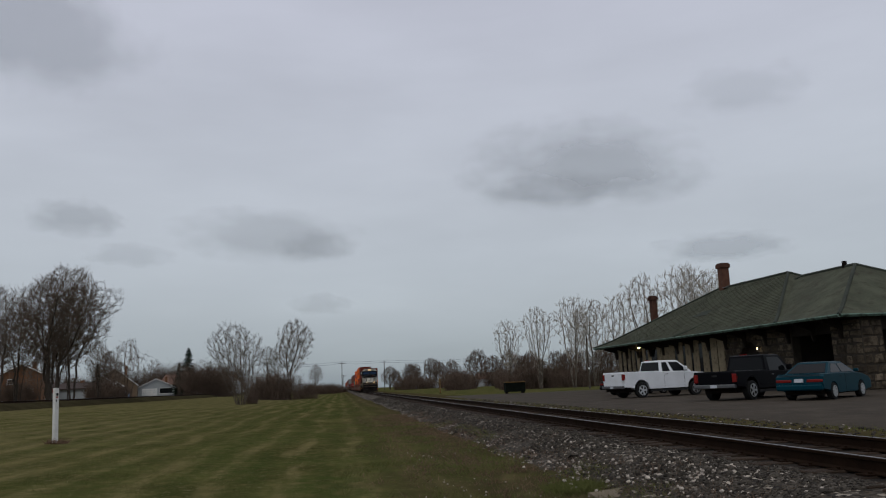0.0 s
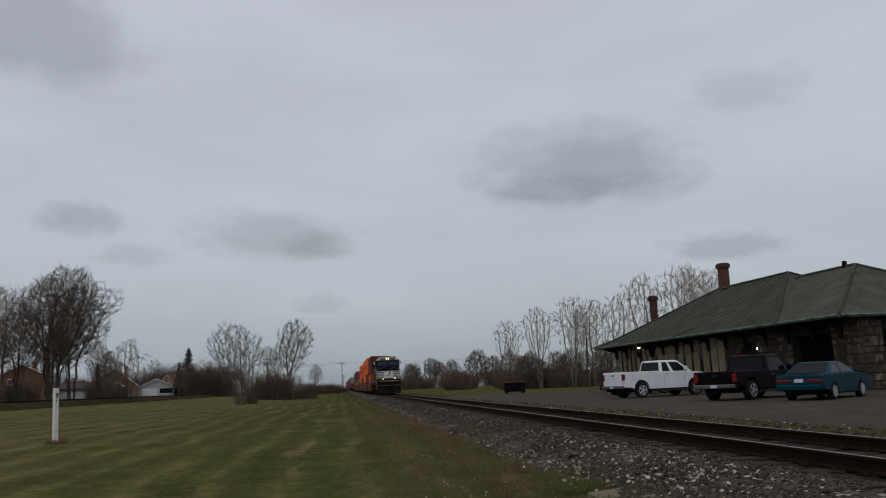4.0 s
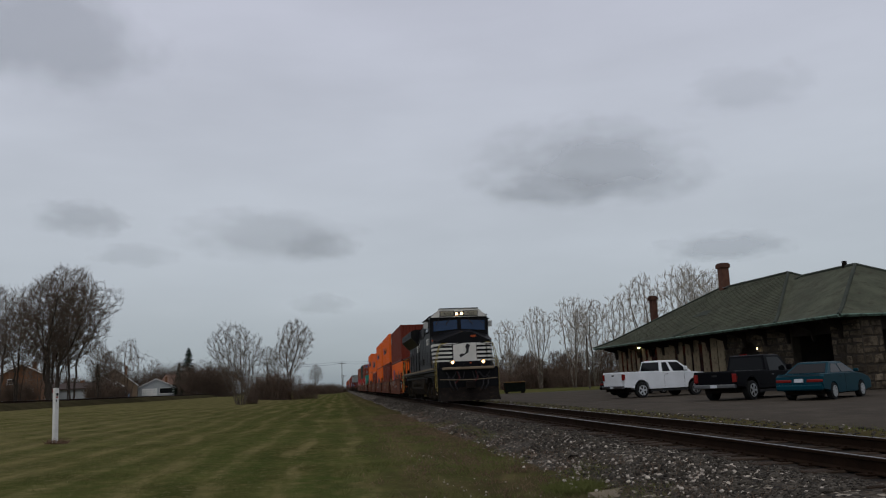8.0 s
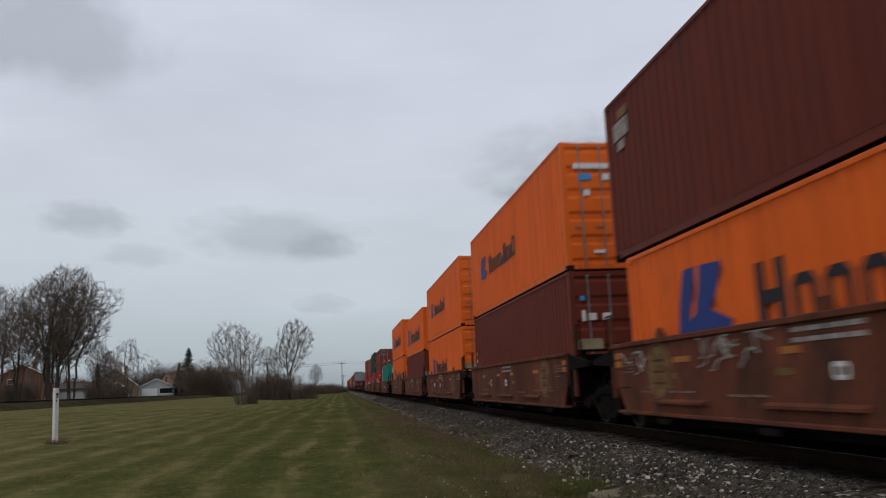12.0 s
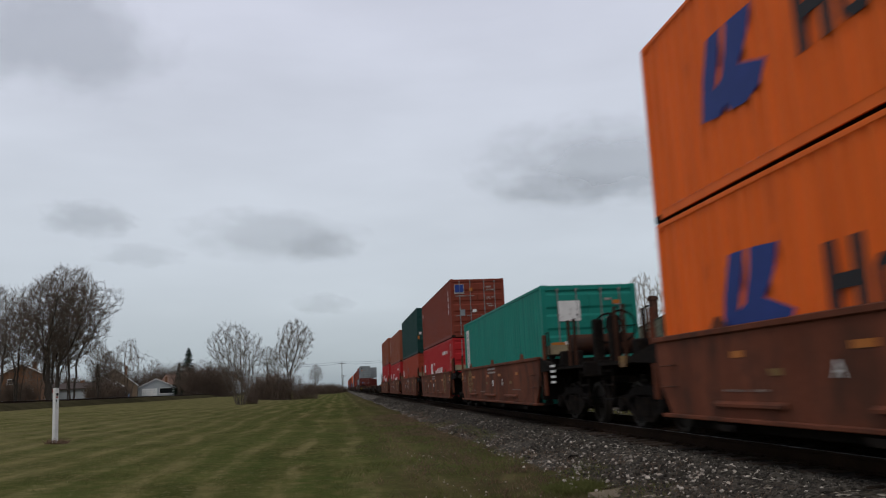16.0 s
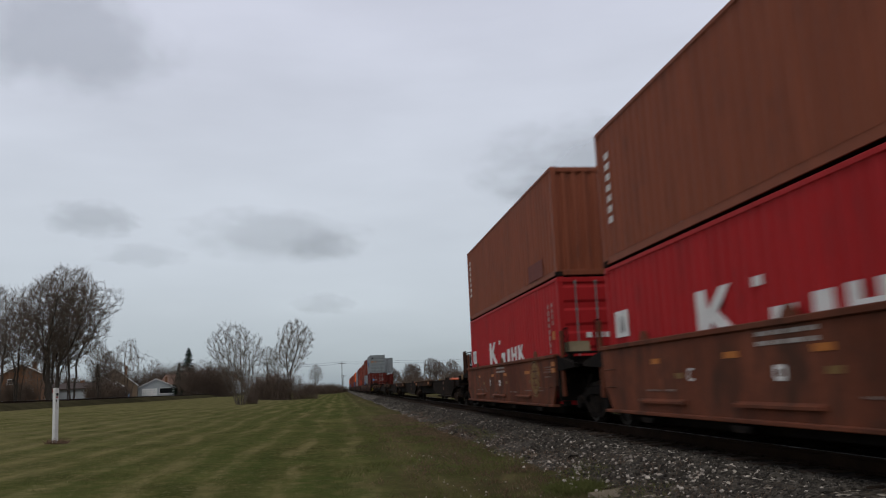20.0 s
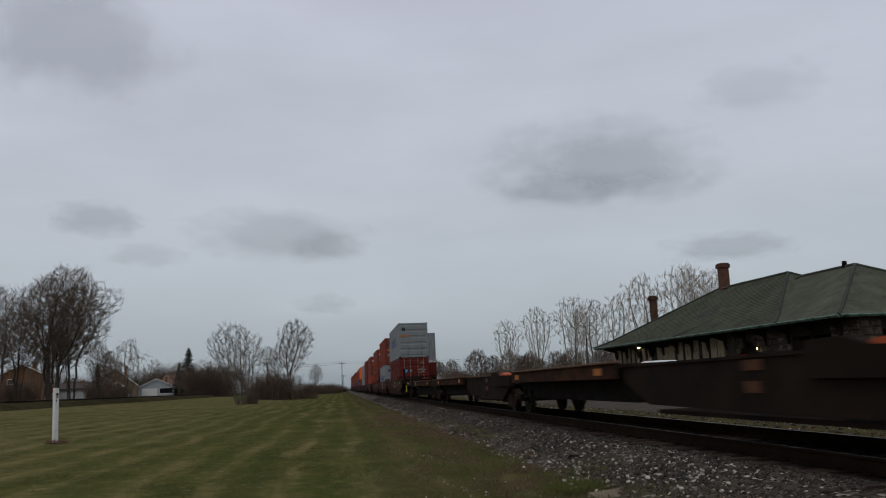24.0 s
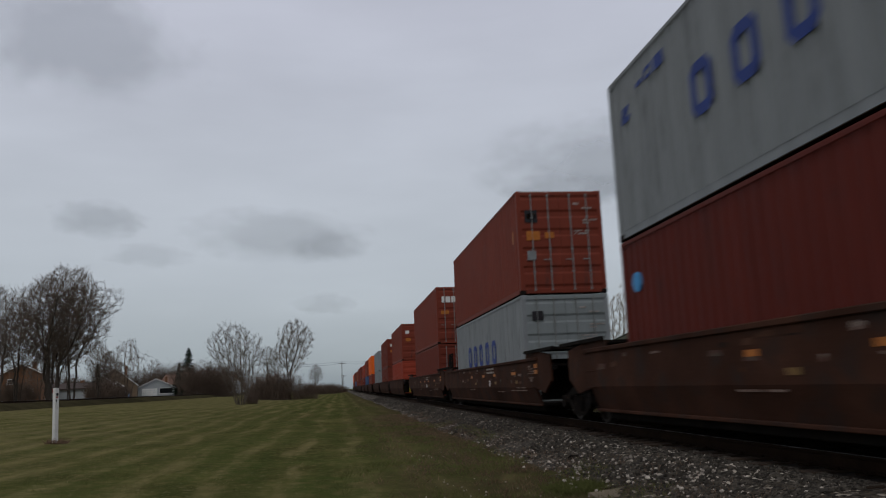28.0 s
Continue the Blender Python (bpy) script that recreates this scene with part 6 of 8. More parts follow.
part("anticlimber", G().box(-1.25, 1.25, F + 0.40, F + 0.85, 1.60, 1.72, 0.02), SILL_TAN, loco, "dusty pale front ledge")
part("front_plate", G().box(-1.5, 1.5, F + 0.72, F + 0.80, 0.75, 1.66), LOCO_BLACK, loco)
part("pilot_plow", G().prism(((F + 0.75, 0.80), (F + 0.50, 0.45), (F + 0.15, 0.12), (F + 0.75, 0.12)), "x", -1.45, 1.45), GRIME, loco, "dusty dark snow plow")
for y, e in ((F + 0.7, -1), (R - 0.3, 1)):
    part("coupler", G().box(-0.15, 0.15, min(y, y + e * 0.6), max(y, y + e * 0.6), 0.72, 0.98, 0.03).box(-0.22, 0.22, min(y + e * 0.45, y + e * 0.85), max(y + e * 0.45, y + e * 0.85), 0.66, 1.04, 0.05), GRIME, loco)
for x in (-1.0, -0.75, 0.75, 1.0):
    part("air_hose", G().tube([(x, F + 0.65, 1.25), (x * 0.9, F + 0.45, 0.85), (x * 0.75, F + 0.5, 0.62)], 0.03, 6), MARK_DARK, loco)
# tank and trucks
part("fuel_tank", G().prism(((-1.44, 0.72), (-1.20, 0.38), (1.20, 0.38), (1.44, 0.72), (1.44, 0.86), (-1.44, 0.86)), "y", -18.5, -11.0).box(-1.42, 1.42, -18.5, -16.95, 0.8, 1.28, 0.03).box(-1.42, 1.42, -12.0, -11.0, 0.8, 1.30, 0.03), TRUCK_DUST, loco, "dusty brown fuel tank")
for s in (-1, 1):
    for y0, y1 in ((-14.40, -12.12), (-16.88, -14.62)):
        part("air_reservoir", G().cyl((s * 1.20, y0, 1.08), (s * 1.20, y1, 1.08), 0.235, n=16).cyl((s * 1.20, y0 - 0.06, 1.08), (s * 1.20, y0, 1.08), 0.15, 0.235, 16).cyl((s * 1.20, y1, 1.08), (s * 1.20, y1 + 0.06, 1.08), 0.235, 0.15, 16), TRUCK_DUST, loco, "dusty air reservoir", True)
    for y in (-13.9, -12.6, -16.3, -15.1):
        part("reservoir_strap", G().cyl((s * 1.20, y, 1.08), (s * 1.20, y + 0.05, 1.08), 0.245, n=16), GRIME, loco)
    part("brake_pipe", G().tube([(s * 1.40, -24.0, 1.34), (s * 1.40, -18.6, 1.36), (s * 1.38, -18.2, 1.45), (s * 1.38, -6.0, 1.45)], 0.03, 6), TRUCK_DUST, loco)
    for y, z0, w in ((-23.6, 1.02, 0.3), (-20.2, 1.05, 0.5), (-19.2, 0.95, 0.25), (-10.4, 1.0, 0.4), (-7.9, 1.08, 0.3)):
        part("equipment_case", G().box(s * 1.28 - 0.14, s * 1.28 + 0.14, y, y + w, z0, 1.30, 0.03), LOCO_GREY, loco)
for ty in (F + 4.55, F + 17.6):
    t = part("truck", G().box(-1.0, 1.0, -2.2, 2.2, 0.55, 0.95, 0.03), LOCO_GREY, loco, m=pose(0, ty, 0))
    for s in (-1, 1):
        shape = ((-2.75, 0.66), (-2.6, 0.92), (-1.3, 1.02), (1.3, 1.02), (2.6, 0.92), (2.75, 0.66), (2.45, 0.50), (1.45, 0.52), (1.2, 0.72), (0.75, 0.72), (0.5, 0.50), (-0.5, 0.50), (-0.75, 0.72), (-1.2, 0.72), (-1.45, 0.52), (-2.45, 0.50))
        fr = part("side_frame", G().prism(shape, "x", s * 1.12 - 0.10, s * 1.12 + 0.10), TRUCK_DUST, t, "dusty brown truck frame")
        part("frame_lip", G().box(s * 1.20 - 0.05, s * 1.20 + 0.05, -2.5, 2.5, 0.86, 0.90, 0.01), LOCO_GREY, fr)
        for dy in (-1.95, 0.0, 1.95):
            bx = part("axle_box", G().box(s * 1.21 - 0.11, s * 1.21 + 0.11, dy - 0.27, dy + 0.27, 0.36, 0.80, 0.03).box(s * 1.18 - 0.06, s * 1.18 + 0.06, dy - 0.48, dy + 0.48, 0.20, 0.36, 0.02), TRUCK_DUST, t)
            part("bearing_cap", G().cyl((s * 1.30, dy, 0.54), (s * 1.38, dy, 0.54), 0.13, n=12), LOCO_GREY, bx)
            for o in (-0.62, 0.62):
                part("spring", G().cyl((s * 1.20, dy + o * 0.6, 0.74), (s * 1.20, dy + o * 0.6, 0.98), 0.10, n=10), GRIME, t)
        for dy in (-1.0, 1.0):
            part("brake_cylinder", G().cyl((s * 1.26, dy - 0.22, 0.92), (s * 1.26, dy + 0.22, 0.92), 0.13, n=12), LOCO_GREY, t)
            part("brake_hanger", G().box(s * 1.16 - 0.04, s * 1.16 + 0.04, dy - 0.08, dy + 0.08, 0.28, 0.72), GRIME, t)
        part("sand_hose", G().tube([(s * 1.30, 2.5, 1.3), (s * 1.30, 2.75, 0.8), (s * 0.9, 2.7, 0.2)], 0.025, 6).tube([(s * 1.30, -2.5, 1.3), (s * 1.30, -2.75, 0.8), (s * 0.9, -2.7, 0.2)], 0.025, 6), GRIME, t)
    for dy in (-1.95, 0.0, 1.95):
        w = part("wheelset", cached(("bigwheel",), lambda: wheelset_mesh(0.533)), STEEL, t, m=pose(0, dy, 0.533))
        SPINNERS.append((w, (0, dy, 0.533), 0.533))
# ---- the station ----
STONE_WALL = mat("rough_field_stone", (0.105, 0.084, 0.060), 0.95, 0, 0.4, 1.6, 16, 0.9, spread=0.42, stain=(0.040, 0.032, 0.024), stain_at=0.54, spec=0.05)
MORTAR = mat("dark_mortar", (0.046, 0.038, 0.029), 0.95, 0, 0.25, 4, 40, 0.5)
TAN_WOOD = mat("tan_painted_boards", (0.270, 0.215, 0.135), 0.8, 0, 0.22, 1.6, 30, 0.2, stain=(0.12, 0.095, 0.06), stain_at=0.58)
# brown boards, with the shade under eaves and porch put into their near-black tone
SHADE_WOOD = mat("shade_dark_boards", (0.022, 0.017, 0.013), 0.85, 0, 0.3, 1.6, 30, 0.3)
SHINGLE = mat("green_grey_shingles", (0.066, 0.072, 0.048), 0.92, 0, 0.34, 0.7, 14, 0.6, stain=(0.046, 0.042, 0.029), stain_at=0.57)
SHINGLE_OLD = mat("darker_patched_shingles", (0.042, 0.048, 0.038), 0.92, 0, 0.25, 0.8, 12, 0.5)
GUTTER = mat("pale_green_gutter", (0.150, 0.235, 0.190), 0.6, 0, 0.3, 1.5, 20, 0.1, stain=(0.06, 0.08, 0.06), stain_at=0.55)
CHIMNEY_BRICK = mat("red_chimney_brick", (0.090, 0.042, 0.028), 0.9, 0, 0.25, 3, 25, 0.4, spread=0.3)
STATION_GLASS = mat("dark_station_glass", (0.012, 0.013, 0.014), 0.12, 0, 0.1, 1, 10, 0.0)
LAMP_WARM = glow("lit_porch_lamp", (1.0, 0.80, 0.42), 14)

station = thing("railway_station", "old fieldstone railway station with a green-grey hipped roof", "station", pose(24.2, 35.4, LOT_Z, 0, 0, 3.4))
EAVE, TOP, WING = 3.70, 7.55, 7.10      # heights over the yard


def hip_roof(y0, y1, ra, rb, top, name):
    """A hipped roof over x 0..13 whose ridge runs from ra to rb, slightly bell-cast at the eaves."""
    def ring(k, lift):
        return (6.5 * k, y0 + (ra - y0) * k, 13 - 6.5 * k, y1 - (y1 - rb) * k, EAVE + (top - EAVE) * lift)

    g = G()
    steps = ((0.0, 0.0), (0.16, 0.125), (0.34, 0.31), (0.6, 0.585), (1.0, 1.0))
    v, f = [], []
    for k, lift in steps:
        xa, ya, xb, yb, z = ring(k, lift)
        v += [(xa, ya, z), (xb, ya, z), (xb, yb, z), (xa, yb, z)]
    for s in range(len(steps) - 1):
        for i in range(4):
            f.append((s * 4 + i, s * 4 + (i + 1) % 4, s * 4 + 4 + (i + 1) % 4, s * 4 + 4 + i))
    f.append((3, 2, 1, 0))
    r = part(name, g.add(v, f), SHINGLE, station)
    for i in range(4):
        pts = [v[s * 4 + i] for s in range(len(steps))]
        part("hip_cap", G().tube([(p[0], p[1], p[2] + 0.01) for p in pts], 0.10, 6), SHINGLE_OLD, r)
    part("ridge_cap", G().cyl((6.5, ra, top + 0.01), (6.5, rb, top + 0.01), 0.11, n=6), SHINGLE_OLD, r)
    return r, v


main_roof, corner = hip_roof(5.2, 32.0, 12.75, 21.6, TOP, "main_roof")
wing_roof, corner2 = hip_roof(0.0, 17.2, 6.4, 11.4, WING, "wing_roof")
# shingle courses, laid as thin laps on the slope that faces the track
courses = G()
for k in range(1, 34):
    q = k / 34
    y0, y1 = 5.2 + 7.55 * q, 32 - 10.4 * q
    lift = np.interp(q, (0, 0.16, 0.34, 0.6, 1), (0, 0.125, 0.31, 0.585, 1))
    z = EAVE + (TOP - EAVE) * lift
    courses.box(6.5 * q - 0.02, 6.5 * q + 0.05, y0 + 0.15, y1 - 0.15, z, z + 0.018)
tagged(part("shingle_course", courses, SHINGLE, main_roof), kind="stuff")
part("roof_patch", G().add([(2.7, 17.0, 5.16), (2.7, 19.4, 5.16), (3.3, 18.6, 5.53), (3.3, 17.3, 5.53)], [(0, 1, 2, 3)]), SHINGLE_OLD, main_roof, "dark patch of newer shingles", m=pose(-0.02, 0, 0.07))
for y0, y1 in ((0.0, 5.2), (5.2, 14), (14, 23), (23, 32)):
    part("gutter", G().prism(((-0.10, EAVE - 0.02), (0.02, EAVE - 0.12), (0.08, EAVE - 0.12), (0.08, EAVE + 0.03), (-0.08, EAVE + 0.03)), "y", y0, y1 - 0.02), GUTTER, station, "flaking pale green gutter")
part("gutter", G().prism(((-0.10, EAVE - 0.02), (0.02, EAVE - 0.12), (0.08, EAVE - 0.12), (0.08, EAVE + 0.03), (-0.08, EAVE + 0.03)), "x", 0.1, 12.9), GUTTER, station, "flaking pale green gutter")
part("gutter", G().box(0.1, 12.9, 31.92, 32.08, EAVE - 0.12, EAVE + 0.03), GUTTER, station, "flaking pale green gutter")
part("soffit", G().box(0.1, 12.9, 0.1, 31.9, EAVE - 0.10, EAVE - 0.04), SHADE_WOOD, station)
for k in range(14):
    y = 1.8 + 2.2 * k
    part("eave_bracket", G().prism(((0.35, EAVE - 0.1), (1.5, EAVE - 0.1), (1.5, EAVE - 1.1), (1.35, EAVE - 1.1), (1.25, EAVE - 0.55), (0.35, EAVE - 0.25)), "y", y - 0.06, y + 0.06), SHADE_WOOD, station)
# walls: boards and windows to the far end, stone to the near end
WX = 1.5
part("far_wall", G().box(WX + 0.06, WX + 0.3, 13.4, 30.4, 0, EAVE - 0.08), SHADE_WOOD, station)
part("back_wall", G().box(11.2, 11.5, 13.4, 30.4, 0, EAVE - 0.08), SHADE_WOOD, station)
part("far_end_wall", G().box(WX + 0.3, 11.2, 30.1, 30.4, 0, EAVE - 0.08), SHADE_WOOD, station)
part("plinth", G().box(WX - 0.08, WX + 0.06, 13.4, 30.4, 0, 0.9, 0.02), STONE_WALL, station, "stone base course")
strips = (29.9, 29.0, 28.1, 27.2, 26.3, 25.2, 24.2, 22.6, 20.4, 19.2, 18.0, 16.9, 15.6, 14.5, 13.6)
for y in strips:
    w = 0.78 if y < 21 else 0.54
    part("pilaster", G().box(WX - 0.02, WX + 0.08, y - w / 2, y + w / 2, 0.9, EAVE - 0.25, 0.015), TAN_WOOD, station, "weathered tan board pilaster")
for a_, b_ in zip(strips, strips[1:]):
    mid, half = (a_ + b_) / 2, (a_ - b_) / 2 - 0.22
    w = part("window", G().box(WX + 0.02, WX + 0.05, mid - half, mid + half, 1.0, EAVE - 0.5), STATION_GLASS, station)
    part("window_frame", G().box(WX - 0.0, WX + 0.06, mid - half, mid + half, EAVE - 0.55, EAVE - 0.45).box(WX, WX + 0.06, mid - half, mid + half, 0.92, 1.02).box(WX, WX + 0.06, mid - half, mid + half, 2.1, 2.16), SHADE_WOOD, w)
part("window_board", G().box(WX - 0.03, WX + 0.05, 20.8, 22.2, 1.3, EAVE - 0.5, 0.01), TAN_WOOD, station, "pale boarded window")


def wall_with_arch(name, y0, y1, ya, yb, spring, rise):
    """A stone wall in the y-z plane with an arched opening from ya to yb."""
    n = 10
    arc = [(ya + (yb - ya) * i / n, spring + rise * math.sin(math.pi * i / n)) for i in range(n + 1)]
    poly = [(y0, 0.0), (ya, 0.0)] + arc + [(yb, 0.0), (y1, 0.0), (y1, EAVE - 0.1), (y0, EAVE - 0.1)]
    return part(name, G().prism(poly, "x", WX + 0.05, WX + 0.55), MORTAR, station)


wall_a = wall_with_arch("stone_wall", 6.1, 13.4, 9.35, 11.5, 2.2, 0.75)
part("arch_door", G().box(WX + 0.5, WX + 0.56, 9.3, 11.55, 0, 3.0), SHADE_WOOD, station, "dark wooden door in an arch")
piers = []
for name, x0, x1, y0, y1 in (("corner_pier", WX + 0.05, WX + 1.25, 0.5, 2.75), ("corner_pier", 9.9, 11.3, 0.5, 2.4)):
    piers.append(part(name, G().prism(((y0, 0), (y1, 0), (y1, EAVE - 0.1), (y0, EAVE - 0.1)), "x", x0, x1), MORTAR, station))
# near-black porch walls: the recess's deep shade is in their colour
part("porch_back_wall", G().box(WX + 0.55, 11.3, 6.4, 6.7, 0, EAVE - 0.1), SHADE_WOOD, station)
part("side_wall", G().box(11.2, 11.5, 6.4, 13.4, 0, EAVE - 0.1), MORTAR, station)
part("porch_beam", G().box(WX + 0.1, WX + 0.6, 2.75, 6.1, EAVE - 0.75, EAVE - 0.1, 0.03).box(WX + 1.2, 9.9, 0.6, 1.1, EAVE - 0.75, EAVE - 0.1, 0.03), SHADE_WOOD, station)
for y, z in ((25.7, 3.40), (9.22, 2.48)):
    part("porch_lamp", G().cyl((WX - 0.16, y, z - 0.04), (WX - 0.16, y, z + 0.04), 0.085 if y > 20 else 0.03, 0.04 if y > 20 else 0.014, 10), LAMP_WARM, station, "small lit wall lamp")
    part("lamp_bracket", G().box(WX - 0.20, WX + 0.1, y - 0.02, y + 0.02, z + 0.045, z + 0.08), GRIME, station)
for name, x, y, top, w in (("chimney", 6.5, 20.7, 9.45, 0.30), ("chimney", 3.7, 27.3, 7.75, 0.23)):
    ch = part(name, G().box(x - w, x + w, y - w, y + w, 4.0, top - 0.38), CHIMNEY_BRICK, station, "red brick chimney with a corbelled top")
    part("chimney_cap", G().box(x - w - 0.10, x + w + 0.10, y - w - 0.10, y + w + 0.10, top - 0.38, top - 0.1, 0.02).box(x - w - 0.04, x + w + 0.04, y - w - 0.04, y + w + 0.04, top - 0.1, top, 0.02), CHIMNEY_BRICK, ch)
    part("flashing", G().box(x - w - 0.05, x + w + 0.05, y - w - 0.45, y - w, top - 1.95 if top > 9 else top - 2.4, top - 1.9 if top > 9 else top - 2.35), ROD, ch, "bright metal flashing", m=pose(0, 0, 0))
part("roof_vent", G().cyl((6.5, 7.3, WING - 0.1), (6.5, 7.3, WING + 0.35), 0.14, n=10), GRIME, wing_roof)

# fieldstones of the wall and of the piers, each laid in its mortar
def lay_stones(parent, name, seed, x, y0, y1, z1, keep, facing="x"):
    rn = random.Random(seed)
    z = 0.02
    while z < z1 - 0.1:
        h = rn.uniform(0.30, 0.58)
        h = min(h, z1 - z)
        y = y0
        while y < y1 - 0.05:
            w = min(rn.uniform(0.28, 0.95), y1 - y)
            if keep(y + w / 2, z + h / 2) and w > 0.1:
                d = rn.uniform(0.03, 0.08)
                c = ((y + 0.018, z + 0.018), (y + w - 0.018, z + rn.uniform(0.01, 0.10)), (y + w - rn.uniform(0.01, 0.12), z + h - rn.uniform(0.0, 0.06)), (y + rn.uniform(0.01, 0.10), z + h - rn.uniform(0.01, 0.12)))
                mid = [((p[0] - y - w / 2) * 0.82 + y + w / 2, (p[1] - z - h / 2) * 0.82 + z + h / 2) for p in c]
                if facing == "x":
                    v = [(x + 0.02, *p) for p in c] + [(x - d, *p) for p in mid]
                else:
                    v = [(p[0], x + 0.02, p[1]) for p in c] + [(p[0], x - d, p[1]) for p in mid]
                f = [(4, 5, 6, 7), (0, 1, 5, 4), (1, 2, 6, 5), (2, 3, 7, 6), (3, 0, 4, 7)]
                part("wall_stone", G().add(v, f), STONE_WALL, parent)
            y += w
        z += h


def outside_arch(y, z):
    return not (9.2 < y < 11.65 and z < 2.2 + 0.8 * math.sin(math.pi * min(1, max(0, (y - 9.35) / 2.15))))


lay_stones(wall_a, "wall_stone", 5, WX + 0.05, 6.1, 13.4, EAVE - 0.15, outside_arch)
lay_stones(piers[0], "wall_stone", 6, WX + 0.05, 0.5, 2.75, EAVE - 0.15, lambda y, z: True)
lay_stones(piers[0], "wall_stone", 7, 0.5, WX + 0.05, WX + 1.25, EAVE - 0.15, lambda y, z: True, "y")
# added dark sheet across the porch end, standing in for the unlit interior
part("porch_end_shade", G().box(WX + 1.25, 9.9, 2.2, 2.5, 0, EAVE - 0.1), SHADE_WOOD, station)

# -- loose things of the yard
BIN_PAINT = mat("dark_green_bin_paint", (0.007, 0.009, 0.007), 0.8, 0, 0.3, 2, 20, 0.1, spec=0.03)
bin_ = thing("waste_container", "dark steel waste container with a pale lid edge", "waste container", pose(16.95, 76.3, LOT_Z))
part("body", G().prism(((-0.55, 0.16), (0.5, 0.16), (0.62, 1.05), (-0.62, 1.05)), "x", -0.95, 0.95), BIN_PAINT, bin_)
part("lid", G().box(-0.98, 0.98, -0.66, 0.66, 1.05, 1.12, 0.02), MARK_YELLOW, bin_, "dusty pale lid")
for x in (-0.8, 0.8):
    for y in (-0.4, 0.4):
        part("foot", G().box(x - 0.07, x + 0.07, y - 0.07, y + 0.07, 0, 0.17), GRIME, bin_)

WHITE_POST = mat("chipped_white_paint", (0.70, 0.69, 0.66), 0.6, 0, 0.12, 4, 40, 0.1, stain=(0.40, 0.37, 0.33), stain_at=0.68)
RED_MARK = mat("faded_red_marking", (0.35, 0.06, 0.05), 0.7, 0, 0.3, 9, 40, 0)
px, py = -7.35, 22.0
post = thing("marker_post", "chipped white marker post with red and black marks", "post", pose(px, py, ground_z(px, py) - 0.03, 0, -1.2, 0))
part("shaft", G().prism(((-0.062, -0.045), (0.0, -0.05), (0.062, 0.03), (0.056, 0.036), (-0.002, -0.036), (-0.058, -0.034)), "z", 0, 1.46), WHITE_POST, post)
part("marking", G().box(-0.078, 0.0, -0.034, 0.0, 1.34, 1.45).box(-0.03, 0.05, -0.034, 0.0, 1.2, 1.24), RED_MARK, post)
part("marking", G().box(-0.05, 0.03, -0.035, 0.0, 1.10, 1.16).box(0.02, 0.06, -0.035, 0.0, 1.26, 1.33), MARK_DARK, post)

POLE_WOOD = mat("grey_pole_wood", (0.085, 0.070, 0.055), 0.9, 0, 0.25, 2, 30, 0.3)
pole = thing("yard_pole", "slim wooden pole with a small white fitting", "pole", pose(29.0, 90.0, -0.27))
part("shaft", G().cyl((0, 0, 0), (0, 0, 6.0), 0.11, 0.08, 8), POLE_WOOD, pole)
part("fitting", G().box(-0.08, 0.08, -0.16, -0.08, 2.25, 2.45), WHITE_POST, pole, "small white fitting")
mk = thing("track_marker", "thin rusty yellow marker post beside the track", "post", pose(13.6, 108.0, -0.28))
part("shaft", G().box(-0.07, 0.07, -0.04, 0.04, 0, 2.1, 0.01), MARK_YELLOW, mk)
part("base", G().box(-0.12, 0.12, -0.1, 0.1, 0, 0.12), GRIME, mk)

concrete = thing("concrete_slab", "broken weathered concrete slab sunk in the weeds", "slab", pose(3.32, 9.30, -0.515, 3, -2, 8))
part("top", G().prism(((-0.42, -0.2), (0.1, -0.26), (0.40, -0.12), (0.44, 0.16), (0.05, 0.24), (-0.38, 0.18)), "z", 0, 0.09), mat("weathered_concrete", (0.20, 0.165, 0.118), 0.95, 0, 0.25, 3, 40, 0.5, stain=(0.16, 0.13, 0.09), stain_at=0.6), concrete)
clod = thing("dark_lump", "dark lump of old tar on the ballast", "lump", pose(3.75, 12.75, -0.36))
part("lump", G().add(*stone(44, 0.11)), GRIME, clod)
# ---- parked vehicles ----
def car_paint(name, colour, rough=0.28):
    return mat(name, colour, rough, 0, 0.08, 1.5, 30, 0.0, spec=0.05 if colour[1] < 0.1 else 0.3)


WHITE_CAR = car_paint("white_car_paint", (0.72, 0.74, 0.76))
BLACK_CAR = car_paint("black_car_paint", (0.0035, 0.0035, 0.005), 0.45)
TEAL_CAR = car_paint("dark_teal_car_paint", (0.002, 0.034, 0.050), 0.30)
CAR_GLASS = mat("dark_car_glass", (0.006, 0.007, 0.008), 0.08, 0, 0.05, 1, 10, 0.0, spec=0.12)
TYRE = mat("black_tyre_rubber", (0.016, 0.016, 0.016), 0.85, 0, 0.2, 5, 40, 0.2)
ALLOY = mat("bright_alloy", (0.62, 0.63, 0.65), 0.3, 0.9, 0.1, 5, 40, 0.0)
CHROME = mat("dull_chrome", (0.16, 0.16, 0.165), 0.4, 1.0, 0.1, 5, 40, 0.0)
TAIL_RED = mat("red_tail_lamp", (0.190, 0.012, 0.010), 0.25, 0, 0.1, 5, 40, 0.0)
TRIM = mat("black_plastic_trim", (0.02, 0.02, 0.02), 0.7, 0, 0.2, 5, 40, 0.0)
PLATE = mat("pale_number_plate", (0.55, 0.58, 0.62), 0.5, 0, 0.1, 8, 40, 0.0)


def arch(x, r, z, n=8):
    return [(x - r * math.cos(math.pi * i / n), z + r * math.sin(math.pi * i / n)) for i in range(n + 1)]


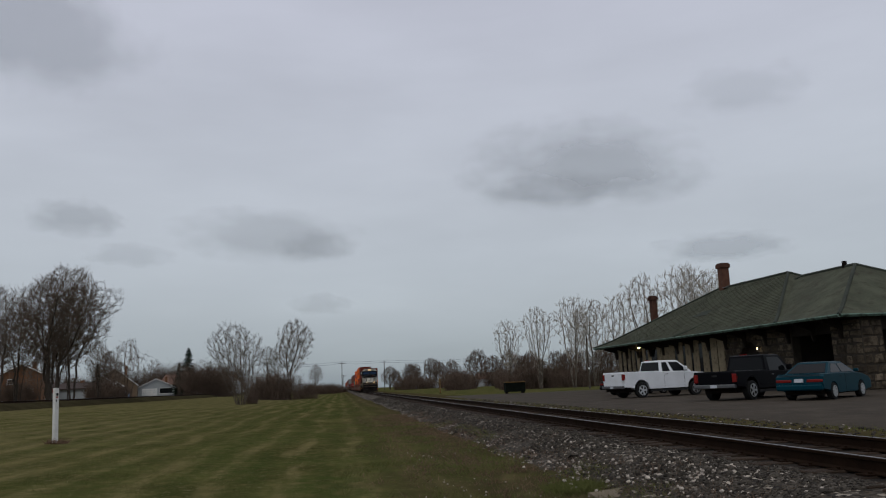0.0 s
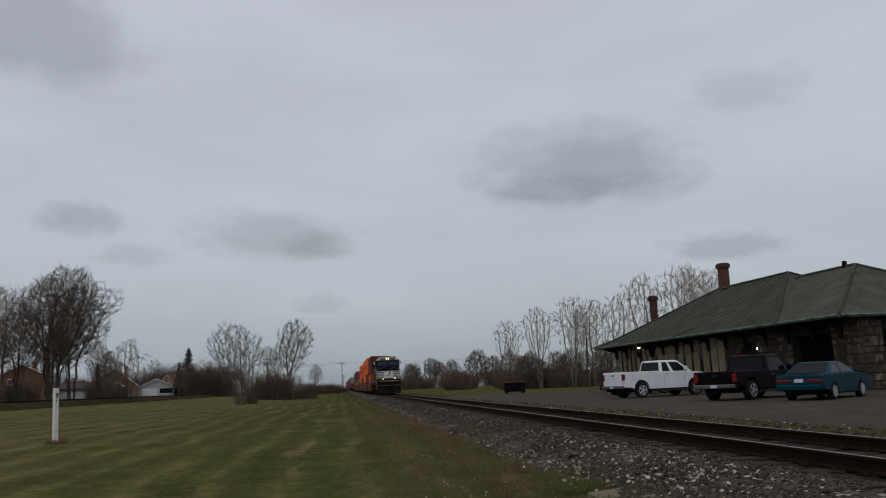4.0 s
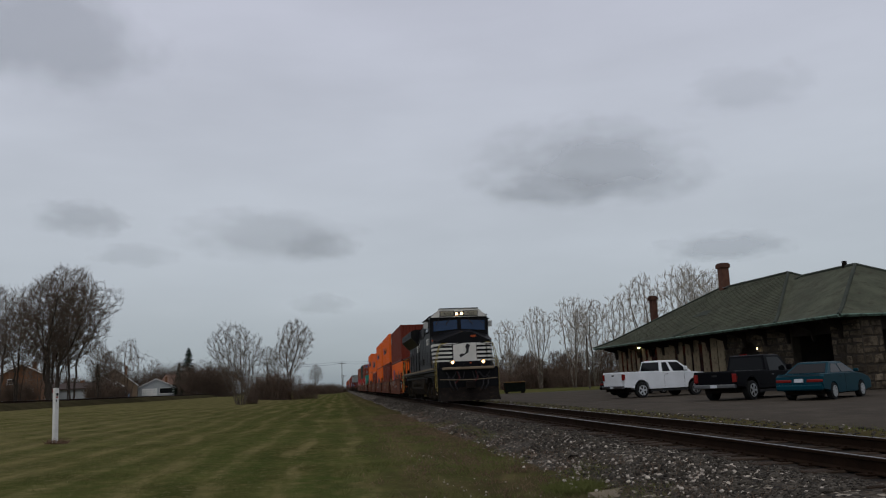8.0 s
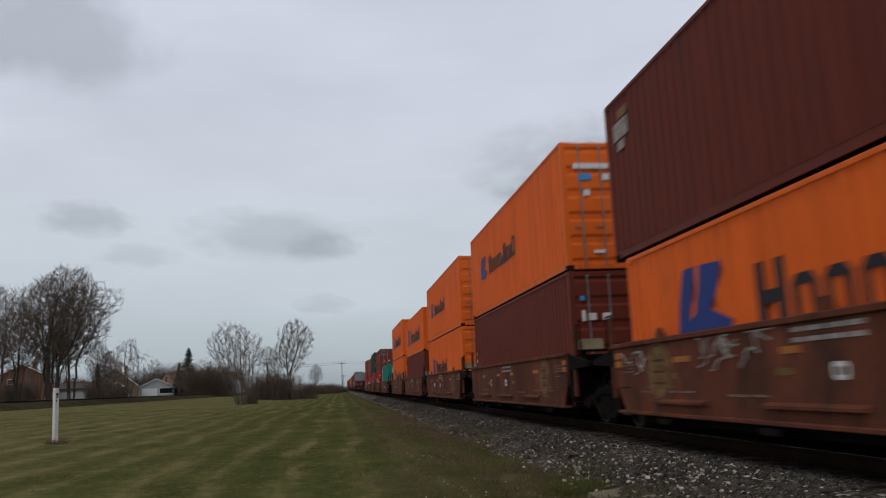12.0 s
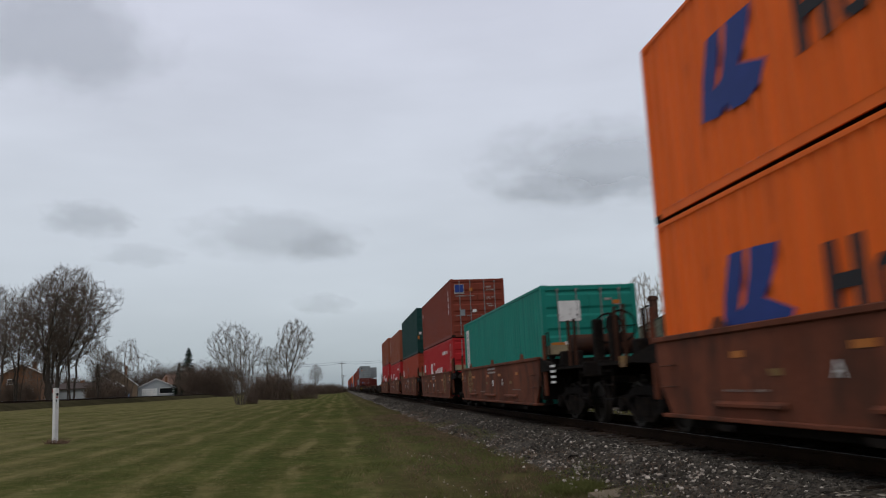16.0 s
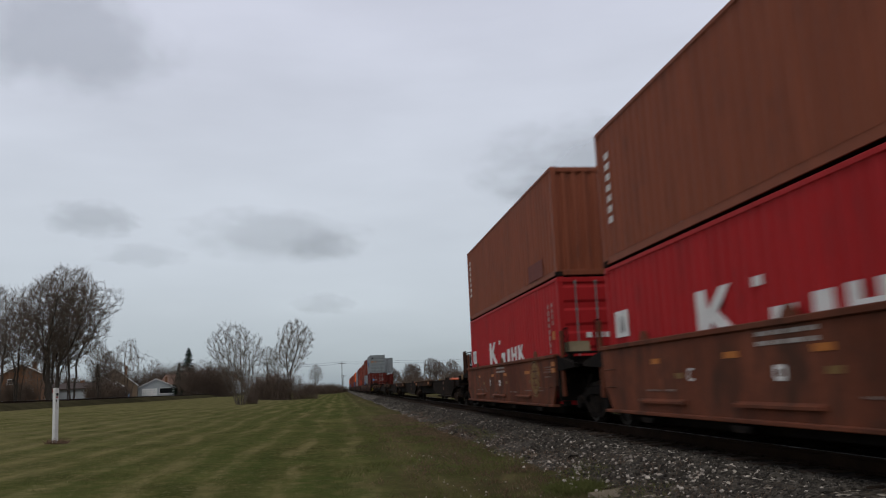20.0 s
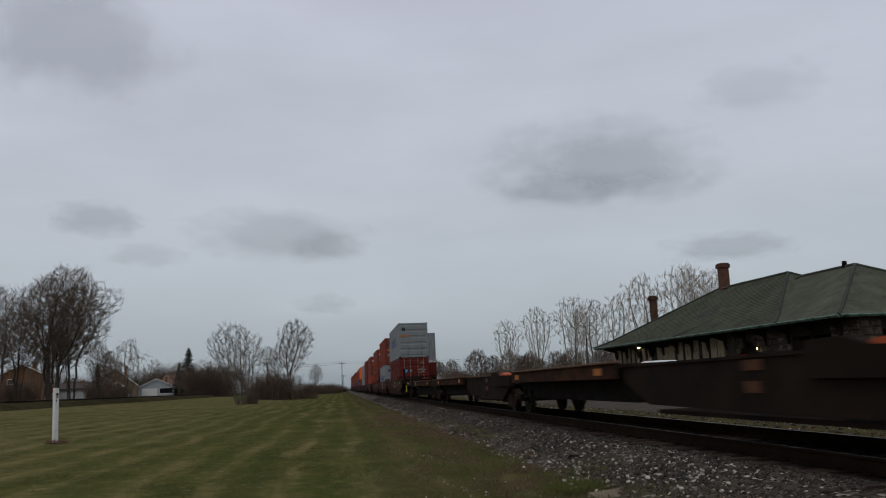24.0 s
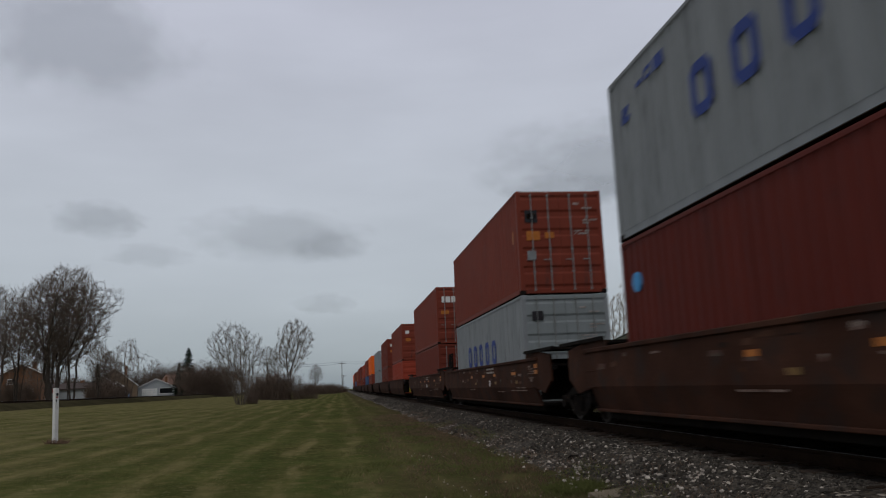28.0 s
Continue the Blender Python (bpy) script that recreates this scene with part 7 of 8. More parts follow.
def loft(rings):
    """Skins rings of equal length, closing both ends."""
    n = len(rings[0])
    v = [p for ring in rings for p in ring]
    f = [(r * n + i, r * n + (i + 1) % n, (r + 1) * n + (i + 1) % n, (r + 1) * n + i) for r in range(len(rings) - 1) for i in range(n)]
    return G().add(v, f + [tuple(range(n)), tuple(range(len(v) - 1, len(v) - n - 1, -1))])


def body_shell(poly, half, tuck=0.08):
    """A side profile in x-z, drawn across the width with drawn-in sills and shoulders."""
    def ring(y, inset):
        zs = [p[1] for p in poly]
        mid = (max(zs) + min(zs)) / 2
        return [(x * (1 - inset * 0.02), y, mid + (z - mid) * (1 - inset * 0.05)) for x, z in poly]
    steps = ((1.0, 1.25), (0.97, 0.62), (0.88, 0.2), (0.6, 0.0))
    sides = [(-half + tuck * 2 * (1 - k), inset) for k, inset in steps]
    return loft([ring(y, i) for y, i in sides] + [ring(-y, i) for y, i in reversed(sides)])


def wheel(parent, x, y, r, w, rim=ALLOY, spokes=5):
    s = 1 if y > 0 else -1
    t = part("wheel", G().cyl((0, -w / 2, 0), (0, w / 2, 0), r, n=24).cyl((0, -w / 2 - 0.012, 0), (0, w / 2 + 0.012, 0), r * 0.88, n=24), TYRE, parent, m=pose(x, y, r))
    g = G().cyl((0, s * (w / 2 + 0.005), 0), (0, s * (w / 2 + 0.018), 0), r * 0.20, n=12)
    for k in range(spokes):
        a = 2 * math.pi * k / spokes
        c, q = math.cos(a), math.sin(a)
        g.add([(c * d - q * e, s * (w / 2 + h), q * d + c * e) for h in (0.004, 0.02) for d, e in ((r * 0.1, -0.035), (r * 0.64, -0.05), (r * 0.64, 0.05), (r * 0.1, 0.035))],
              [(0, 1, 2, 3), (4, 5, 6, 7), (0, 1, 5, 4), (1, 2, 6, 5), (2, 3, 7, 6), (3, 0, 4, 7)])
    n = 24
    ring = [[(d * math.cos(2 * math.pi * k / n), s * (w / 2 + h), d * math.sin(2 * math.pi * k / n)) for d, h in ((r * 0.60, 0.004), (r * 0.60, 0.022), (r * 0.68, 0.022), (r * 0.68, 0.004))] for k in range(n + 1)]
    g.grid(ring)
    part("rim", g, rim, t, "bright alloy rim")
    part("brake_disc", G().cyl((0, s * (w / 2 - 0.02), 0), (0, s * (w / 2 + 0.002), 0), r * 0.6, n=20), GRIME, t)
    return t


def quad_pane(parent, name, pts, normal_shift, material):
    a = [Vector(p) for p in pts]
    nrm = (a[1] - a[0]).cross(a[-1] - a[0]).normalized()
    if nrm.dot(Vector(normal_shift)) < 0:
        nrm = -nrm
    v = [p + nrm * 0.012 for p in a] + [p - nrm * 0.004 for p in a]
    n = len(a)
    return part(name, G().add(v, [tuple(range(n)), tuple(range(2 * n - 1, n - 1, -1))] + [(i, (i + 1) % n, n + (i + 1) % n, n + i) for i in range(n)]), material, parent)


def cabin(parent, base, roof, zb, zt, hb, ht, paint_, posts):
    """A greenhouse: base and roof run from rear to front x; posts split the side glass."""
    g = loft([[(base[0], -hb, zb), (base[1], -hb, zb), (base[1], hb, zb), (base[0], hb, zb)],
              [(roof[0], -ht, zt - 0.05), (roof[1], -ht, zt - 0.05), (roof[1], ht, zt - 0.05), (roof[0], ht, zt - 0.05)],
              [(roof[0] + 0.04, -ht + 0.04, zt - 0.018), (roof[1] - 0.05, -ht + 0.04, zt - 0.018), (roof[1] - 0.05, ht - 0.04, zt - 0.018), (roof[0] + 0.04, ht - 0.04, zt - 0.018)],
              [(roof[0] + 0.14, -ht + 0.16, zt), (roof[1] - 0.18, -ht + 0.16, zt), (roof[1] - 0.18, ht - 0.16, zt), (roof[0] + 0.14, ht - 0.16, zt)]])
    c = part("cabin", g, paint_, parent, "", True)

    def at(u, w, s):
        xb, xt = base[0] + (base[1] - base[0]) * u, roof[0] + (roof[1] - roof[0]) * u
        return (xb + (xt - xb) * w, s * (hb + (ht - hb) * w), zb + (zt - 0.05 - zb) * w)

    for s in (-1, 1):
        for u0, u1 in posts:
            quad_pane(c, "side_glass", [at(u0, 0.08, s), at(u1, 0.08, s), at(u1 - 0.01, 0.90, s), at(u0 + 0.01, 0.90, s)], (0, s, 0), CAR_GLASS)

    def face(x0, x1, sgn, name):
        def pt(w, q):
            return (x0 + (x1 - x0) * w, q * (hb + (ht - hb) * w - 0.09), zb + (zt - 0.05 - zb) * w)
        quad_pane(c, name, [pt(0.08, -1), pt(0.08, 1), pt(0.92, 1), pt(0.92, -1)], (sgn, 0, 0), CAR_GLASS)
    face(base[0], roof[0], -1, "rear_window")
    face(base[1], roof[1], 1, "windscreen")
    return c


def pickup(m, paint_, label, extended=True, lift=0.0):
    t = thing("pickup_truck", label, "pickup truck", m, "cars parked at the station")
    L, hw, r = 5.75, 0.985, 0.39
    ra, fa = 1.15, 4.72
    b = 1.18 + lift
    lower = [(0.03, 0.58), (0.0, b - 0.12), (0.04, b), (2.38, b), (2.42, b - 0.04), (3.9, b - 0.06), (4.5, b - 0.08), (5.45, b - 0.16), (5.66, b - 0.28), (5.72, 0.50), (fa + 0.54, 0.46)] + arch(fa, 0.50, 0.46)[::-1] + [(fa - 0.54, 0.44), (ra + 0.54, 0.44)] + arch(ra, 0.50, 0.46)[::-1] + [(ra - 0.54, 0.52)]
    part("body", body_shell(lower, hw), paint_, t)
    part("tailgate", G().box(-0.025, 0.01, -0.78, 0.78, 0.66, b - 0.03, 0.01), paint_, t)
    part("tailgate_handle", G().box(-0.035, 0.0, -0.12, 0.12, b - 0.21, b - 0.14, 0.01), TRIM, t)
    part("bed_floor_cover", G().box(0.12, 2.30, -0.86, 0.86, b - 0.01, b + 0.015, 0.01), TRIM, t, "black bed rail cover")
    cabin(t, (2.40, 4.55), (2.52, 3.74), b - 0.08, 1.84 + lift * 0.55, 0.93, 0.80, paint_, ((0.08, 0.33), (0.43, 0.90)) if extended else ((0.12, 0.86),))
    part("bumper", G().box(-0.14, 0.04, -0.95, 0.95, 0.50, 0.66, 0.03), CHROME, t, "chrome step bumper")
    part("front_bumper", G().box(5.62, 5.84, -0.95, 0.95, 0.42, 0.64, 0.04), CHROME, t)
    part("number_plate", G().box(-0.15, -0.135, -0.15, 0.15, 0.52, 0.65), PLATE, t)
    part("chassis", G().box(0.3, 5.4, -0.7, 0.7, 0.30, 0.55), GRIME, t)
    for s in (-1, 1):
        part("tail_lamp", G().box(-0.03, 0.10, min(s * 0.79, s * 0.985), max(s * 0.79, s * 0.985), b - 0.44, b - 0.10, 0.02), TAIL_RED, t, "red tail lamp")
        part("headlamp", G().box(5.55, 5.72, min(s * 0.62, s * 0.95), max(s * 0.62, s * 0.95), b - 0.42, b - 0.22, 0.02), CHROME, t)
        part("mirror", G().box(3.95, 4.08, min(s * 0.97, s * 1.20), max(s * 0.97, s * 1.20), b, b + 0.22, 0.03), paint_, t)
        part("door_handle", G().box(2.72, 2.88, s * 0.985 - 0.015, s * 0.985 + 0.015, b - 0.20, b - 0.16), CHROME, t)
        part("door_gap", G().box(2.62, 2.63, s * 0.986 - 0.004, s * 0.986 + 0.004, 0.48, b - 0.08), TRIM, t)
        part("door_gap", G().box(3.98, 3.99, s * 0.986 - 0.004, s * 0.986 + 0.004, 0.48, b - 0.08), TRIM, t)
        part("side_moulding", G().box(1.75, 4.1, s * 0.986 - 0.012, s * 0.986 + 0.012, 0.60, 0.66), paint_, t)
        part("sill", G().box(1.7, 4.2, s * 0.93 - 0.04, s * 0.93 + 0.04, 0.30, 0.40), TRIM, t)
        for x in (ra, fa):
            wheel(t, x, s * 0.86, r, 0.26)
    part("brake_light", G().box(2.30, 2.36, -0.15, 0.15, 1.83 + lift * 0.55, 1.87 + lift * 0.55), TAIL_RED, t)
    return t


def sedan(m, paint_, label):
    t = thing("sedan_car", label, "car", m, "cars parked at the station")
    r, ra, fa, hw = 0.31, 0.98, 3.65, 0.87
    lower = [(0.04, 0.42), (0.0, 0.60), (0.05, 0.86), (0.22, 0.95), (1.1, 0.97), (3.2, 0.96), (3.9, 0.90), (4.5, 0.76), (4.68, 0.58), (4.66, 0.34), (fa + 0.42, 0.26)] + arch(fa, 0.37, 0.31)[::-1] + [(fa - 0.42, 0.24), (ra + 0.42, 0.24)] + arch(ra, 0.37, 0.31)[::-1] + [(ra - 0.42, 0.36)]
    part("body", body_shell(lower, hw, 0.14), paint_, t)
    cabin(t, (0.62, 3.35), (1.35, 2.55), 0.95, 1.40, 0.80, 0.60, paint_, ((0.10, 0.46), (0.50, 0.92)))
    part("rear_bumper", G().box(-0.10, 0.10, -0.85, 0.85, 0.36, 0.58, 0.05), paint_, t)
    part("front_bumper", G().box(4.55, 4.76, -0.82, 0.82, 0.30, 0.52, 0.05), paint_, t)
    part("number_plate", G().box(-0.03, 0.02, -0.16, 0.16, 0.66, 0.79), PLATE, t)
    part("boot_lip", G().box(0.02, 0.14, -0.75, 0.75, 0.94, 0.97, 0.01), paint_, t)
    part("chassis", G().box(0.3, 4.4, -0.65, 0.65, 0.20, 0.40), GRIME, t)
    for s in (-1, 1):
        part("tail_lamp", G().box(-0.015, 0.12, min(s * 0.28, s * 0.86), max(s * 0.28, s * 0.86), 0.66, 0.76, 0.02), TAIL_RED, t, "wide red tail lamp")
        part("headlamp", G().box(4.45, 4.62, min(s * 0.45, s * 0.8), max(s * 0.45, s * 0.8), 0.58, 0.70, 0.02), CHROME, t)
        part("mirror", G().box(2.95, 3.08, min(s * 0.85, s * 1.02), max(s * 0.85, s * 1.02), 0.98, 1.10, 0.02), paint_, t)
        part("door_handle", G().box(1.55, 1.70, s * 0.87 - 0.012, s * 0.87 + 0.012, 0.82, 0.85), TRIM, t)
        part("door_gap", G().box(2.05, 2.06, s * 0.872 - 0.004, s * 0.872 + 0.004, 0.28, 0.95), TRIM, t)
        for x in (ra, fa):
            wheel(t, x, s * 0.76, r, 0.20, ALLOY, 7)
    return t


pickup(pose(14.72, 41.53, LOT_Z, 0, 0, 15), WHITE_CAR, "white extended-cab pickup truck parked by the station", True, 0.20)
pickup(pose(15.25, 30.85, LOT_Z, 0, 0, 31), BLACK_CAR, "black pickup truck parked beside a teal car", False)
sedan(pose(16.75, 27.3, LOT_Z, 0, 0, 35), TEAL_CAR, "dark teal saloon car parked at the station porch")
sedan(pose(17.0, 49.2, LOT_Z, 0, 0, 12), BLACK_CAR, "dark car parked behind a white pickup truck")
# ---- trees and brush ----
BARK = mat("grey_brown_bark", (0.075, 0.060, 0.048), 0.95, 0, 0.3, 3, 25, 0.6, stretch=(1, 1, 0.3))
TWIG = mat("brown_twigs", (0.120, 0.092, 0.072), 0.95, 0, 0.25, 1, 10, 0.0)
TWIG_RED = mat("reddish_twigs", (0.108, 0.077, 0.058), 0.95, 0, 0.3, 0.6, 8, 0.0)
PALE_BARK = mat("pale_bark", (0.110, 0.092, 0.072), 0.95, 0, 0.3, 3, 25, 0.5, stretch=(1, 1, 0.3))
BRANCH_GREY = mat("grey_branches", (0.120, 0.098, 0.078), 0.95, 0, 0.25, 1, 10, 0.0)
PALE_TWIG = mat("pale_budding_twigs", (0.300, 0.260, 0.210), 0.95, 0, 0.3, 1, 10, 0.0)
NEEDLE = mat("dark_spruce_needles", (0.016, 0.028, 0.018), 0.9, 0, 0.35, 2, 12, 0.2)
BUD = island(mat("red_brown_buds", (0.140, 0.090, 0.062), 0.9, 0, 0.2, 1, 10, 0.0), 0.6, 1.4)


def limb(g, p, q, r0, r1, n):
    d = q - p
    u = d.orthogonal().normalized()
    w = d.normalized().cross(u)
    cs = [(math.cos(2 * math.pi * i / n), math.sin(2 * math.pi * i / n)) for i in range(n)]
    k = len(g.v)
    g.v.extend((p + u * (c * r0) + w * (s * r0))[:] for c, s in cs)
    g.v.extend((q + u * (c * r1) + w * (s * r1))[:] for c, s in cs)
    g.f.extend((k + i, k + (i + 1) % n, k + n + (i + 1) % n, k + n + i) for i in range(n))


def crown_points(rs, profile, count, shift, skin):
    """Points inside a crown whose half-width at each height is given by the profile, denser towards its skin."""
    hs, ws = [p[0] for p in profile], [p[1] for p in profile]
    seedling = rs.uniform(0, 50)
    out = []
    while len(out) < count:
        z = rs.uniform(hs[0], hs[-1])
        w = np.interp(z, hs, ws)
        if rs.random_sample() * max(ws) > w:
            continue
        a, q = rs.uniform(0, 2 * np.pi), w * rs.random_sample() ** skin
        lump = 0.84 + 0.42 * noise.noise((math.cos(a) * 1.9 + seedling, math.sin(a) * 1.9, z * 0.42))
        out.append((q * lump * math.cos(a) + shift * (z - hs[0]) / (hs[-1] - hs[0]), q * lump * math.sin(a), z))
    return np.array(out)


def colonise(rs, pts, nodes, parents, step, reach, kill, lift):
    """Lets branches reach for the crown's points until all are met."""
    nodes, parents = [np.array(p, float) for p in nodes], list(parents)
    live = pts.copy()
    base = np.array(nodes)
    d = np.linalg.norm(live[:, None] - base[None], axis=2)
    near, dist = d.argmin(1), d.min(1)
    missed = np.zeros(len(live), int)
    for _ in range(90):
        ok = dist < reach
        if not ok.any():
            break
        new_nodes = []
        for k in np.unique(near[ok]):
            way = live[ok & (near == k)] - nodes[k]
            way = (way / (np.linalg.norm(way, axis=1)[:, None] + 1e-6)).mean(0)
            back = nodes[k] - nodes[parents[k]] if parents[k] >= 0 else np.array((0.0, 0.0, step))
            way = way / (np.linalg.norm(way) + 1e-6) + 0.75 * back / (np.linalg.norm(back) + 1e-6) + rs.normal(0, 0.09, 3) + (0, 0, lift)
            new_nodes.append((k, nodes[k] + step * way / np.linalg.norm(way)))
        first = len(nodes)
        for k, p in new_nodes:
            nodes.append(p)
            parents.append(k)
        fresh = np.array([p for _, p in new_nodes])
        d = np.linalg.norm(live[:, None] - fresh[None], axis=2)
        better = d.min(1) < dist
        near = np.where(better, first + d.argmin(1), near)
        missed = np.where(ok & ~better, missed + 1, missed)
        dist = np.minimum(dist, d.min(1))
        keep = (dist > kill) & (missed < 2)
        live, near, dist, missed = live[keep], near[keep], dist[keep], missed[keep]
        if not len(live):
            break
    return nodes, parents


def bare_tree(name, seed, profile, stems, spread, count, bark, twig, label, tip=0.010, twigs_each=3, twig_long=0.6, step=0.42, shift=0.0, lift=0.10, bud=None, clear=None, power=2.05, root=0.22, skin=0.42, rise=0.1):
    """A leafless tree at the origin: stems part at the root, and limbs, branches and twigs fill the crown."""
    rs = np.random.RandomState(seed)
    t = thing(name, label, "tree")
    pts = crown_points(rs, profile, count, shift, skin)
    clear = clear or profile[0][0] * 1.15
    nodes, parents = [], []
    for k in range(stems):
        a = 2 * math.pi * (k + 0.4 * rs.random_sample()) / stems
        lean = spread * (0.5 + 0.7 * rs.random_sample()) if stems > 1 else 0.03
        r0 = root * rs.uniform(0.5, 1.2) if stems > 1 else 0.0
        high = clear * rs.uniform(0.85, 1.2)
        n = max(3, int(high / step))
        for j in range(n + 1):
            h = high * j / n
            nodes.append((math.cos(a) * (r0 + lean * h) + rs.normal(0, 0.035) * (j > 0), math.sin(a) * (r0 + lean * h) + rs.normal(0, 0.035) * (j > 0), h - 0.15))
            parents.append(len(nodes) - 2 if j else -1)
    nodes, parents = colonise(rs, pts, nodes, parents, step, step * 9, step * 0.95, lift)
    stem = []
    for p in parents:
        stem.append(stem[p] if p >= 0 else max(stem, default=-1) + 1)
    size = [0.0] * len(nodes)
    leaf = [True] * len(nodes)
    for p in parents:
        if p >= 0:
            leaf[p] = False
    for k in range(len(nodes) - 1, -1, -1):
        size[k] += tip ** power if leaf[k] else 0.0
        if parents[k] >= 0:
            size[parents[k]] += size[k]
    rad = [v ** (1 / power) for v in size]
    woods, fine = [G() for _ in range(stems)], G()
    buds = G() if bud else None
    vec = [Vector(p) for p in nodes]
    for k, p in enumerate(parents):
        if p < 0:
            continue
        r = rad[k]
        limb(woods[stem[k]] if r > 0.045 or nodes[k][2] < clear * 0.6 else fine, vec[p], vec[k], min(rad[p], r * 1.25), r, 7 if r > 0.09 else 5 if r > 0.035 else 3)
        if r < tip * 4.5:
            d = (vec[k] - vec[p]).normalized()
            for _ in range(twigs_each + (2 if leaf[k] else 0)):
                w = (d + Vector(rs.normal(0, 0.36, 3)) + Vector((0, 0, rise))).normalized()
                q = vec[p].lerp(vec[k], rs.random_sample())
                ln = twig_long * rs.uniform(0.4, 1.1)
                e = q + w * ln
                limb(fine, q, e, tip * 0.8, tip * 0.4, 3)
                for _ in range(3):
                    m_ = q.lerp(e, rs.uniform(0.3, 0.95))
                    limb(fine, m_, m_ + (w + Vector(rs.normal(0, 0.5, 3)) + Vector((0, 0, rise))).normalized() * ln * 0.5, tip * 0.55, tip * 0.3, 3)
                if bud and rs.random_sample() < 0.45:
                    z = 0.02 + 0.03 * rs.random_sample()
                    buds.add([(e + Vector(o) * z)[:] for o in ((1, 0, 0), (-0.5, 0.8, 0), (-0.5, -0.8, 0), (0, 0, 1.2))], [(0, 1, 3), (1, 2, 3), (2, 0, 3), (0, 2, 1)])
    for nm, gg, mt in [("trunk", w, bark) for w in woods if w.v] + [("crown", fine, twig)] + ([("bud", buds, bud)] if buds else []):
        me = bpy.data.meshes.new(nm)
        me.from_pydata(gg.v, [], gg.f)
        ob = part(nm, me, mt, t)
        if nm != "trunk":
            tagged(ob, kind="stuff")
    return t


def place(t, spots, group, base_lift=-0.05):
    """Sets a tree at the first spot and copies of it at the others. spot: x, y, turn, scale."""
    for k, (x, y, turn, size) in enumerate(spots):
        m = Matrix.LocRotScale((x, y, ground_z(x, y) + base_lift), Euler((0, 0, radians(turn))), None)
        o = t if k == 0 else copy_thing(t, m)
        o.matrix_basis = m
        o.scale = (size, size, size)
        tagged(o, group=group)


DOME = ((3.6, 1.6), (5.2, 3.9), (7.2, 5.2), (9.4, 5.6), (11.6, 5.0), (13.2, 3.4), (14.3, 1.2))
big_a = bare_tree("bare_tree", 11, DOME, 6, 0.10, 3000, BARK, TWIG, "tall bare maple tree with many stems, beyond the lawn", 0.0105, 3, 0.75, 0.42, 1.2, 0.12, BUD, 4.2, 1.92, 0.55, 0.5)
place(big_a, [(-31.2, 92, 0, 1.04), (-41.5, 90, 140, 1.06)], "big trees beyond the siding")
big_b = bare_tree("bare_tree", 12, ((3.4, 1.0), (5.0, 2.6), (7.5, 3.3), (9.6, 3.0), (11.3, 1.2)), 3, 0.08, 1400, BARK, TWIG, "spreading bare maple tree, beyond the lawn", 0.0105, 3, 0.75, 0.42, 0.0, 0.12, BUD, 4.0, 1.95, 0.4, 0.5)
place(big_b, [(-34.6, 86, 20, 1.03), (-30.4, 106, 200, 0.62), (-37.2, 98, 250, 1.0), (-38.8, 88, 310, 1.05), (-34.2, 102, 40, 0.8), (-44.5, 108, 150, 1.0), (-29.6, 93, 100, 1.12), (-32.9, 96, 170, 1.22)], "big trees beyond the siding")
mid_a = bare_tree("bare_tree", 21, ((1.6, 0.6), (3.2, 2.3), (5.2, 2.9), (7.0, 2.2), (8.6, 0.7)), 3, 0.16, 500, BARK, TWIG, "small bare tree near the houses", 0.013, 2, 0.6, 0.42, 0.0, 0.16, None, 1.8)
place(mid_a, [(-30.3, 120, 0, 1.0), (-36.7, 135, 90, 0.78), (-34.1, 118, 200, 0.62), (-41.0, 150, 40, 1.0), (-47, 170, 10, 1.1), (-37, 190, 300, 0.9), (-57, 255, 77, 1.3), (-50, 262, 140, 1.2), (-44, 125, 15, 0.9), (-50, 132, 215, 0.85)], "small trees near the houses")
multi = bare_tree("bare_tree", 31, ((0.8, 0.5), (2.0, 1.5), (3.6, 2.5), (5.2, 3.2), (6.2, 2.6), (7.4, 0.9)), 17, 0.42, 1500, PALE_BARK, BRANCH_GREY, "low many-stemmed bare tree on the lawn's edge", 0.0085, 2, 0.5, 0.32, -0.9, 0.16, None, 1.6, 2.05, 0.3, 0.62, 0.4)
place(multi, [(-8.9, 74, 0, 0.98)], "", -0.1)
tall = bare_tree("bare_tree", 32, ((3.0, 0.5), (4.6, 2.2), (7.0, 3.1), (9.0, 2.6), (10.6, 1.0)), 3, 0.07, 1100, BARK, BRANCH_GREY, "slim bare tree with a rounded crown behind brush", 0.011, 3, 0.55, 0.36, 0.6, 0.16, BUD, 3.4, 2.05, 0.22, 0.55, 0.4)
place(tall, [(-6.6, 110, 0, 1.0), (-7.6, 260, 90, 0.86), (-11.6, 140, 200, 0.8)], "trees along the lawn")
FAN = ((2.2, 0.5), (4.5, 1.5), (7.5, 2.7), (10.2, 3.2), (12.0, 2.4), (12.9, 1.2))
pale_a = bare_tree("bare_tree", 41, FAN, 5, 0.10, 900, PALE_BARK, PALE_TWIG, "pale budding cottonwood tree behind the yard", 0.013, 2, 0.55, 0.40, 0.0, 0.22, None, 2.6, 2.05, 0.22, 0.62, 0.55)
place(pale_a, [(28.3, 110, 0, 0.88), (36.4, 110, 100, 0.95), (45.6, 113, 200, 1.24), (53.2, 112, 300, 1.30), (58.6, 116, 50, 1.30)], "pale trees behind the yard")
